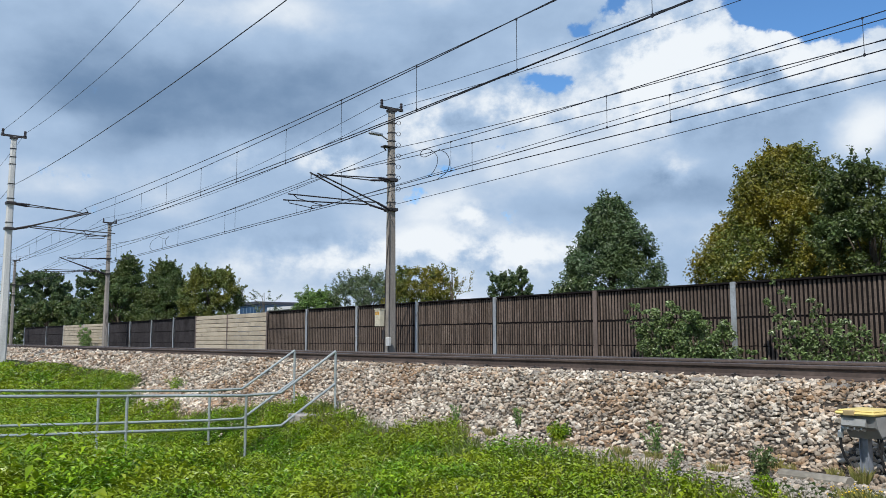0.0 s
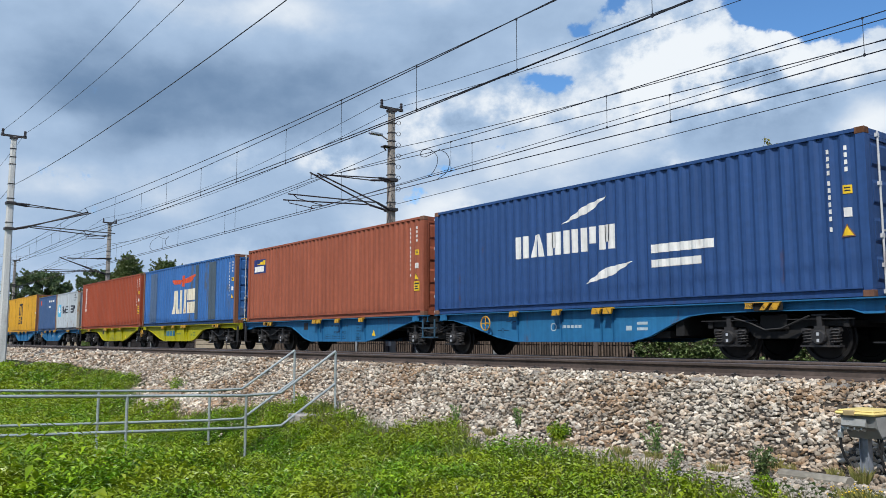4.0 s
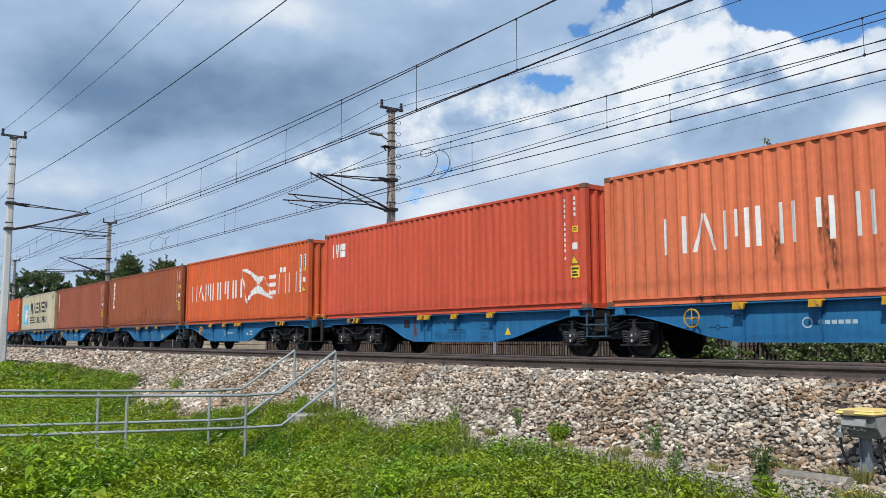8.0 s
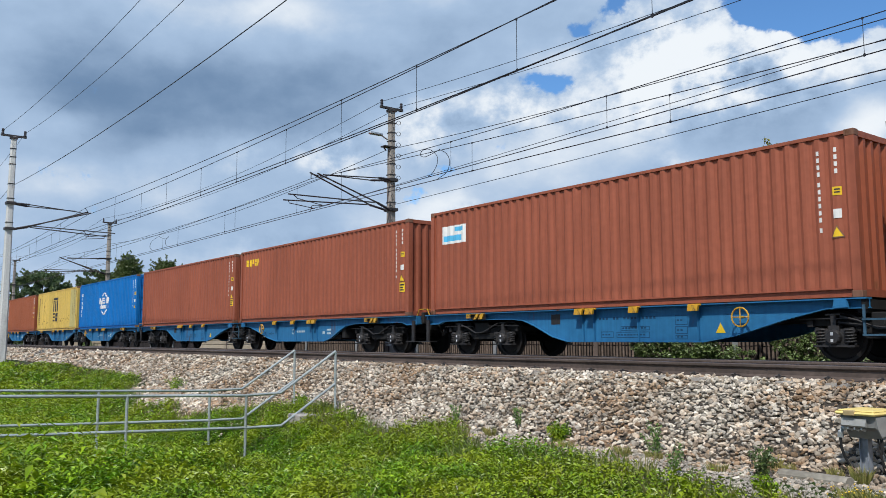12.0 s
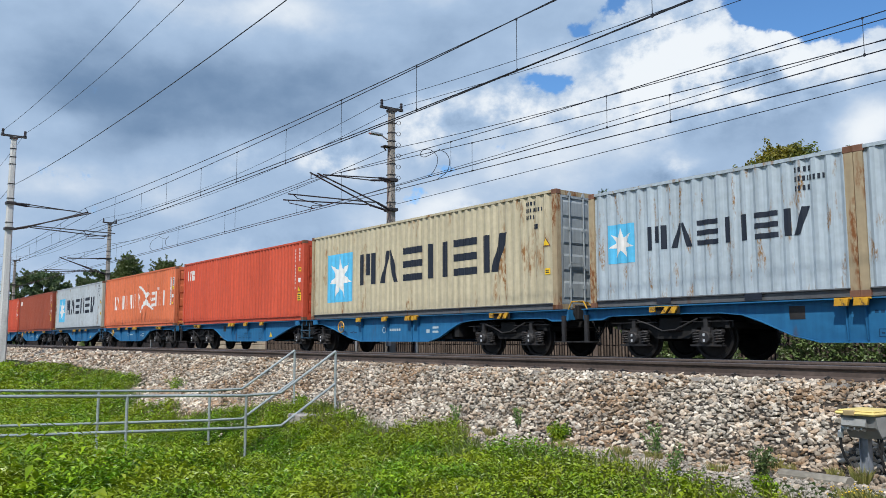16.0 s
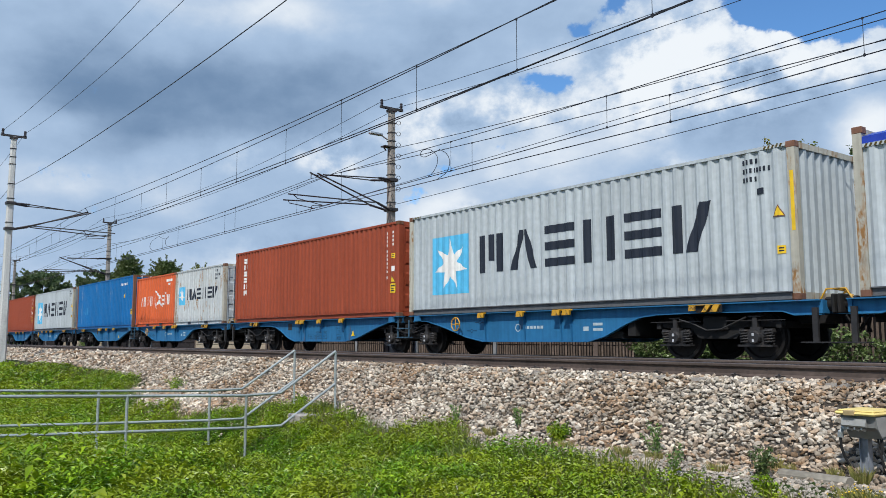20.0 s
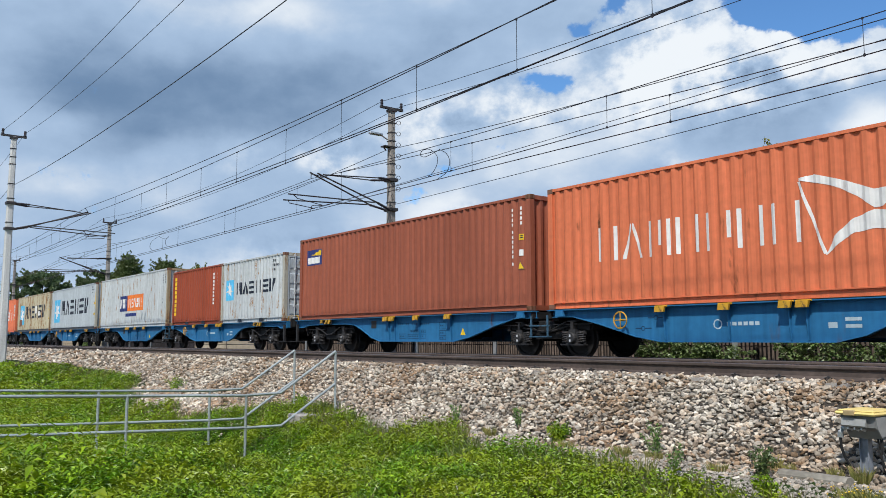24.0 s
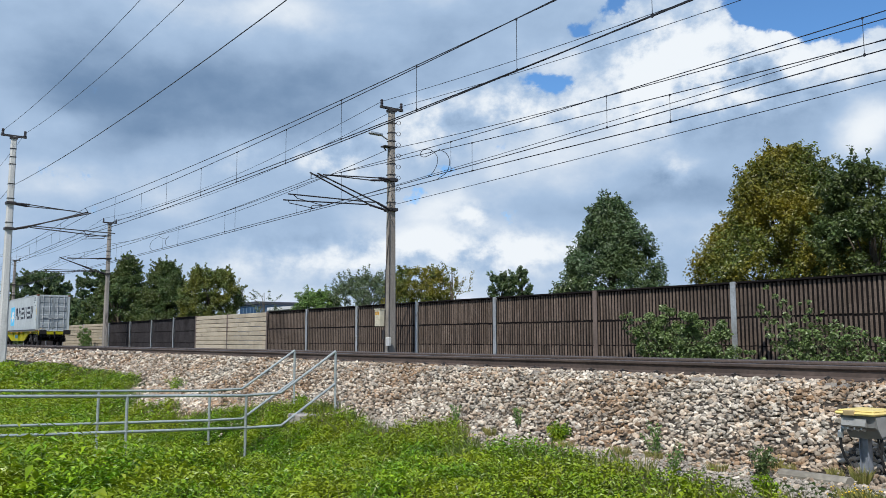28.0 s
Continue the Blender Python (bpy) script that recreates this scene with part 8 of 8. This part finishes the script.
build_bush(-14.2, 19.6, 1.42, 3.2, 31, "green leafy bush at the foot of the barrier", LEAF_BUSH, 13, 360, 6)
build_bush(-9.6, 19.6, 0.72, 3.2, 32, "sprawling green bush with long shoots at the barrier", LEAF_BUSH, 8, 130, 9)
build_bush(-10.2, 19.75, 1.62, 1.0, 36, "thin bush of tall upright shoots at the barrier", LEAF_BUSH, 3, 40, 7)
build_bush(-6.3, 19.7, 0.55, 3.0, 34, "low green bush at the foot of the barrier", LEAF_BUSH, 7, 190, 3)
build_bush(-12.6, 19.8, 0.25, 1.3, 35, "small green bush beside a fence post", LEAF_BUSH, 5, 150)
build_bush(-77.5, 19.4, 1.55, 3.2, 33, "tall weedy bush beside the pale boards", LEAF_PALE, 8, 190)


# weeds over the near ground
EDGE_X = (-13.0, -12.0, -11.2, -10.9, -10.2, -9.9, -9.3, -8.9, -8.5, -7.9, -7.1, -6.0, -5.4, -4.8, -4.2, -3.5, -1.0)
EDGE_Y = (6.95, 7.08, 7.02, 6.70, 6.72, 7.05, 7.30, 7.15, 6.66, 6.55, 6.70, 6.82, 6.65, 6.50, 6.30, 6.15, 6.0)


def grass_edge(x):
    """How far up the bank the weeds reach."""
    if x > -13.0:
        return float(np.interp(x, EDGE_X, EDGE_Y)) + 0.07 * math.sin(x * 5.1) + 0.05 * math.sin(x * 11.3)
    e = 7.35 + 0.22 * math.sin(x * 0.9) + 0.14 * math.sin(x * 2.3 + 1.0)
    e -= 0.85 * ease(-29.0, -40.0, x)
    if x > -23.0:
        e -= 1.10 * math.sin(min(x + 23.0, 7.7) / 7.7 * math.pi) ** 0.6
    return e


POST_FEET = [(-13.1, 5.85), (-12.3, 5.5), (-11.5, 5.15), (-14.7, 5.85), (-13.1, 7.2)]


def build_weeds():
    rng = np.random.RandomState(8)
    pts = []
    for x0, x1, y0, count in ((-9, -1.5, 1.5, 21000), (-13, -9, 1.2, 19000), (-18, -13, 1.0, 19000), (-28, -18, 1.0, 15000), (-60, -28, 3.0, 11000)):
        x = rng.uniform(x0, x1, count)
        y = rng.uniform(y0, 8.1, count)
        for a, b in zip(x, y):
            e = grass_edge(a)
            if b < e + rng.normal(0, 0.09) and b > y0 + 0.9 * rng.rand() ** 2 and a < -1.5 - 0.8 * rng.rand() ** 2:
                far = 1 if a > -18 else (1.5 if a > -28 else 2.4)
                lump = 0.5 + 0.5 * noise.noise((a * 1.6, b * 1.6, 2.0)) + 0.3 * noise.noise((a * 4.5, b * 4.5, 7.0))
                pts.append((a, b, ground_height(a, b), far, lump))
    # the meadow goes on round about, with larger plants
    for x0, x1, y0, y1, count in ((-34, 14, -14, 1.2, 4500), (-14, 8, -5, 2.2, 5200), (-2.2, 14, 1.2, 5.6, 2600), (-60, -28, -6, 3.0, 1000)):
        for a, b in zip(rng.uniform(x0, x1, count), rng.uniform(y0, y1, count)):
            if math.hypot(a, b) > 0.9:
                pts.append((a, b, ground_height(a, b), 1.7 if count > 5000 else 2.4, 0.5 + 0.5 * noise.noise((a * 1.1, b * 1.1, 2.0))))
    pts = np.array(pts)
    per = 6
    c = np.repeat(pts, per, 0)
    m = len(c)
    far = c[:, 3:4]
    # each plant: a stem with leaves standing out from it at several heights, drooping at the tips
    near = np.clip((13.5 - np.hypot(c[:, 0], c[:, 1])) / 4.0, 0, 1)
    tall = np.repeat(rng.uniform(0.05, 0.20, len(pts)), per) * (0.15 + 1.6 * np.clip(c[:, 4], 0, 1)) * np.sqrt(c[:, 3])
    for px, py in POST_FEET:
        tall = tall * (0.15 + 0.85 * np.clip(np.hypot(c[:, 0] - px, (c[:, 1] - py) * 0.6) / 0.6, 0, 1))
    # rank growth on the near side of the handrail
    tall = tall * (1 + 2.4 * np.exp(-((c[:, 0] + 10.5) / 1.3) ** 2 - ((c[:, 1] - 2.1) / 1.5) ** 2)) * np.where(c[:, 0] < -26, 0.6, 1.0)
    level = np.tile(np.linspace(1.0, 0.25, per), len(pts))
    rank = np.clip((-7.0 - c[:, 0]) / 1.5, 0, 1) * np.clip((4.6 - c[:, 1]) / 1.2, 0, 1) * near
    big = np.where(np.repeat(rng.rand(len(pts)), per) < 0.04 + 0.2 * rank, 1.35 + 0.4 * rank, 1.0)
    s = (0.028 * rng.uniform(0.6, 1.35, m) * big)[:, None] * far
    ang = rng.rand(m) * 2 * math.pi
    out = np.stack([np.cos(ang), np.sin(ang), np.zeros(m)], 1)
    rise = rng.uniform(-0.45, 0.75, m)[:, None]
    t = out + np.array([0, 0, 1.0]) * rise
    t /= np.linalg.norm(t, axis=1)[:, None]
    b = np.cross(t, np.array([0, 0, 1.0])) + rng.randn(m, 3) * 0.3
    b /= np.linalg.norm(b, axis=1)[:, None]
    nrm = np.cross(b, t)
    p = c[:, :3] + out * s * 1.1
    p[:, 2] += tall * level
    v = np.stack([p - t * s, p + b * s * 0.42 + nrm * s * 0.2, p + t * s - np.array([0, 0, 0.45]) * s, p - b * s * 0.42 + nrm * s * 0.2], 1).reshape(-1, 3)
    ob = new("weeds", array_mesh("weeds", v, np.arange(4 * m).reshape(-1, 4), LEAF_WEED))
    tagged(ob, "dense low green leafy weeds covering the ground", "weeds", kind="stuff")
    # upright grass blades, thicker along the edge
    blades = []
    for _ in range(16000):
        a = rng.uniform(-34, -1.5)
        e = grass_edge(a)
        q = e - abs(rng.normal(0, 0.45)) + 0.15 if rng.rand() < 0.6 else rng.uniform(3.0, e)
        blades.append((a, q, ground_height(a, q) - 0.01))
    blades = np.array(blades)
    m = len(blades)
    h = rng.uniform(0.06, 0.24, m)[:, None]
    lean = rng.randn(m, 3) * np.array([0.35, 0.35, 0])
    w = rng.randn(m, 3) * np.array([1, 1, 0])
    w = w / np.linalg.norm(w, axis=1)[:, None] * 0.006
    tip = blades + (lean + np.array([0, 0, 1])) * h
    midp = blades + (lean * 0.35 + np.array([0, 0, 0.6])) * h
    v = np.stack([blades - w, blades + w, midp + w * 0.8, tip, midp - w * 0.8], 1).reshape(-1, 3)
    f = np.arange(5 * m).reshape(-1, 5)
    ob = new("grass", array_mesh("grass", v, f, leaf_material("grass_blade", (0.11, 0.17, 0.03), (0.23, 0.21, 0.07))))
    tagged(ob, "thin upright grass blades among the weeds", "grass", kind="stuff")


build_weeds()


def build_weed_plant(x, y, h, w, seed, mat, label, stalks, leaf):
    rng = np.random.RandomState(seed)
    z = max(bed_height(y) if y > TOE - 0.1 else -9, ground_height(x, y))
    t = thing("weed_plant", label, "plant", "weeds on the ballast", at=pose(x, y, z))
    for _ in range(stalks):
        a = rng.rand() * 6.28
        tip = np.array([math.cos(a) * w * 0.5 * rng.rand(), math.sin(a) * w * 0.5 * rng.rand(), h * rng.uniform(0.6, 1.0)])
        part("stalk", Shape().tube((0, 0, -0.03), tuple(tip), 0.006, 5, 0.003), mat, t)
        cs = np.array([tip * u for u in np.linspace(0.3, 1, 5)])
        v, f = leaf_cloud(rng, cs, np.full(5, w * 0.16), leaf, 14, up=0.5)
        part("leaves", array_mesh("leaves", v, f, mat), None, t)


WEED_PLANTS = ((-8.48, 7.79, 0.34, 0.26, 4, 0.017, LEAF_PALE), (-7.50, 7.60, 0.24, 0.46, 11, 0.024, LEAF_WEED), (-5.96, 7.57, 0.38, 0.34, 5, 0.017, LEAF_PALE), (-4.50, 7.27, 0.27, 0.30, 8, 0.022, LEAF_MID), (-9.8, 7.75, 0.26, 0.22, 3, 0.017, LEAF_PALE), (-5.3, 6.95, 0.30, 0.25, 4, 0.016, LEAF_PALE), (-4.0, 6.55, 0.20, 0.35, 6, 0.022, LEAF_WEED), (-14.0, 7.3, 0.3, 0.7, 7, 0.024, LEAF_WEED), (-21.5, 7.6, 0.35, 0.8, 7, 0.024, LEAF_WEED))
for i, (x, y, h, w, stalks, leaf, mat) in enumerate(WEED_PLANTS):
    build_weed_plant(x, y, h, w, 50 + i, mat, "leafy green weed growing at the edge of the ballast" if stalks > 5 else "thin airy weed with small pale leaves on the ballast", stalks, leaf)


def build_tuft(x, y, r, h, seed):
    """A tuft of fine half-dry grass."""
    rng = np.random.RandomState(seed)
    n = 170
    a, q = rng.rand(n) * 6.28, np.sqrt(rng.rand(n)) * r
    px, py = x + np.cos(a) * q, y + np.sin(a) * q
    p = np.stack([px, py, [max(bed_height(v) if v > TOE - 0.1 else -9, ground_height(u, v)) for u, v in zip(px, py)]], 1)
    hh = (h * rng.uniform(0.4, 1.0, n))[:, None]
    lean = np.stack([np.cos(a), np.sin(a), np.zeros(n)], 1) * rng.uniform(0, 0.6, n)[:, None] + np.array([-0.1, 0, 0])
    w = np.stack([-np.sin(a), np.cos(a), np.zeros(n)], 1) * 0.0022
    top, mid = p + (lean + np.array([0, 0, 1])) * hh, p + (lean * 0.3 + np.array([0, 0, 0.6])) * hh
    v = np.stack([p - w, p + w, mid + w * 0.8, top, mid - w * 0.8], 1).reshape(-1, 3)
    ob = new("grass_tuft", array_mesh("grass_tuft", v, np.arange(5 * n).reshape(-1, 5), leaf_material("dry_grass", (0.15, 0.17, 0.04), (0.30, 0.26, 0.09))))
    tagged(ob, "tuft of fine half-dry grass at the foot of the ballast", "grass", "grass tufts")


for i, (x, y, r, h) in enumerate(((-4.62, 7.66, 0.08, 0.12), (-4.42, 7.62, 0.06, 0.09), (-3.95, 7.6, 0.06, 0.12), (-3.72, 7.6, 0.07, 0.16), (-5.9, 7.45, 0.09, 0.10), (-6.3, 7.4, 0.09, 0.12), (-7.2, 7.4, 0.09, 0.10), (-5.0, 7.3, 0.1, 0.10), (-3.5, 6.95, 0.13, 0.10), (-3.3, 6.85, 0.14, 0.12), (-8.6, 7.4, 0.08, 0.14))):
    build_tuft(x, y, r, h, 80 + i)


def build_flowers(x, y, r, seed):
    """A low patch of small yellow flowers on thin stalks."""
    rng = np.random.RandomState(seed)
    t = thing("flower_patch", "low patch of small yellow meadow flowers beside the kerb", "flowers", at=pose(x, y, ground_height(x, y)))
    stalks, heads = Shape(), Shape()
    for _ in range(30):
        a, q = rng.rand() * 6.28, math.sqrt(rng.rand()) * r
        p = Vector((math.cos(a) * q, math.sin(a) * q, -0.02))
        e = p + Vector((rng.uniform(-0.03, 0.03), rng.uniform(-0.03, 0.03), rng.uniform(0.08, 0.17)))
        stalks.tube(tuple(p), tuple(e), 0.0025, 4, 0.002)
        heads.tube(tuple(e), tuple(e + Vector((0, -0.003, 0.006))), 0.004, 6, rng.uniform(0.005, 0.009))
    tagged(part("stalks", stalks, LEAF_YELLOW, t), kind="stuff")
    tagged(part("flower_heads", heads, material("petal_yellow", (0.62, 0.40, 0.02), 0.6, 0, 30, 0.3, 0.0), t), kind="stuff")


build_flowers(-3.38, 6.7, 0.26, 71)


def build_gravel():
    rng = np.random.RandomState(21)
    n = 17000
    x = rng.uniform(-12, -1.5, n)
    low = np.array([grass_edge(a) for a in x]) - 0.35
    y = low + (TOE + 0.02 - low) * rng.rand(n)
    z = np.array([ground_height(a, b) for a, b in zip(x, y)]) + 0.004
    scatter_stones("gravel", np.stack([x, y, z], 1), rng.uniform(0.007, 0.02, n), GRAVEL, "fine grey gravel strewn below the ballast")


build_gravel()


def motions():
    """The train runs past at a steady pace, and its wheels roll."""
    for ob, s, z in MOVING:
        walk(ob, [(t, pose(s - SPEED * t, FAR_TRACK, z)) for t in (0.0, 0.1, 7.0, 14.0, 21.0, 27.9, 28.0)])
    for ob, at, phase, amount in SWAYING:
        rows = []
        for i in range(57):
            t = i * 0.5
            gust = ease(0.3, 1.6, t) * (1 - 0.45 * ease(26.0, 28.0, t))
            lean = -amount * gust * (9.0 + 4.0 * math.sin(3.1 * t + phase) + 2.5 * math.sin(7.3 * t + 2 * phase))
            rows.append((t, Matrix.Translation(at) @ Matrix.Rotation(radians(lean), 4, "Y") @ Matrix.Rotation(radians(lean * 0.25), 4, "X")))
        walk(ob, rows)
    for ob, rows in SPINS:
        walk(ob, rows)
    for ob, leader in ROLLING:
        ob.rotation_mode = "QUATERNION"
        keys = ob.animation_data_create()
        keys.action = leader.animation_data.action
        keys.action_slot = leader.animation_data.action_slot


motions()
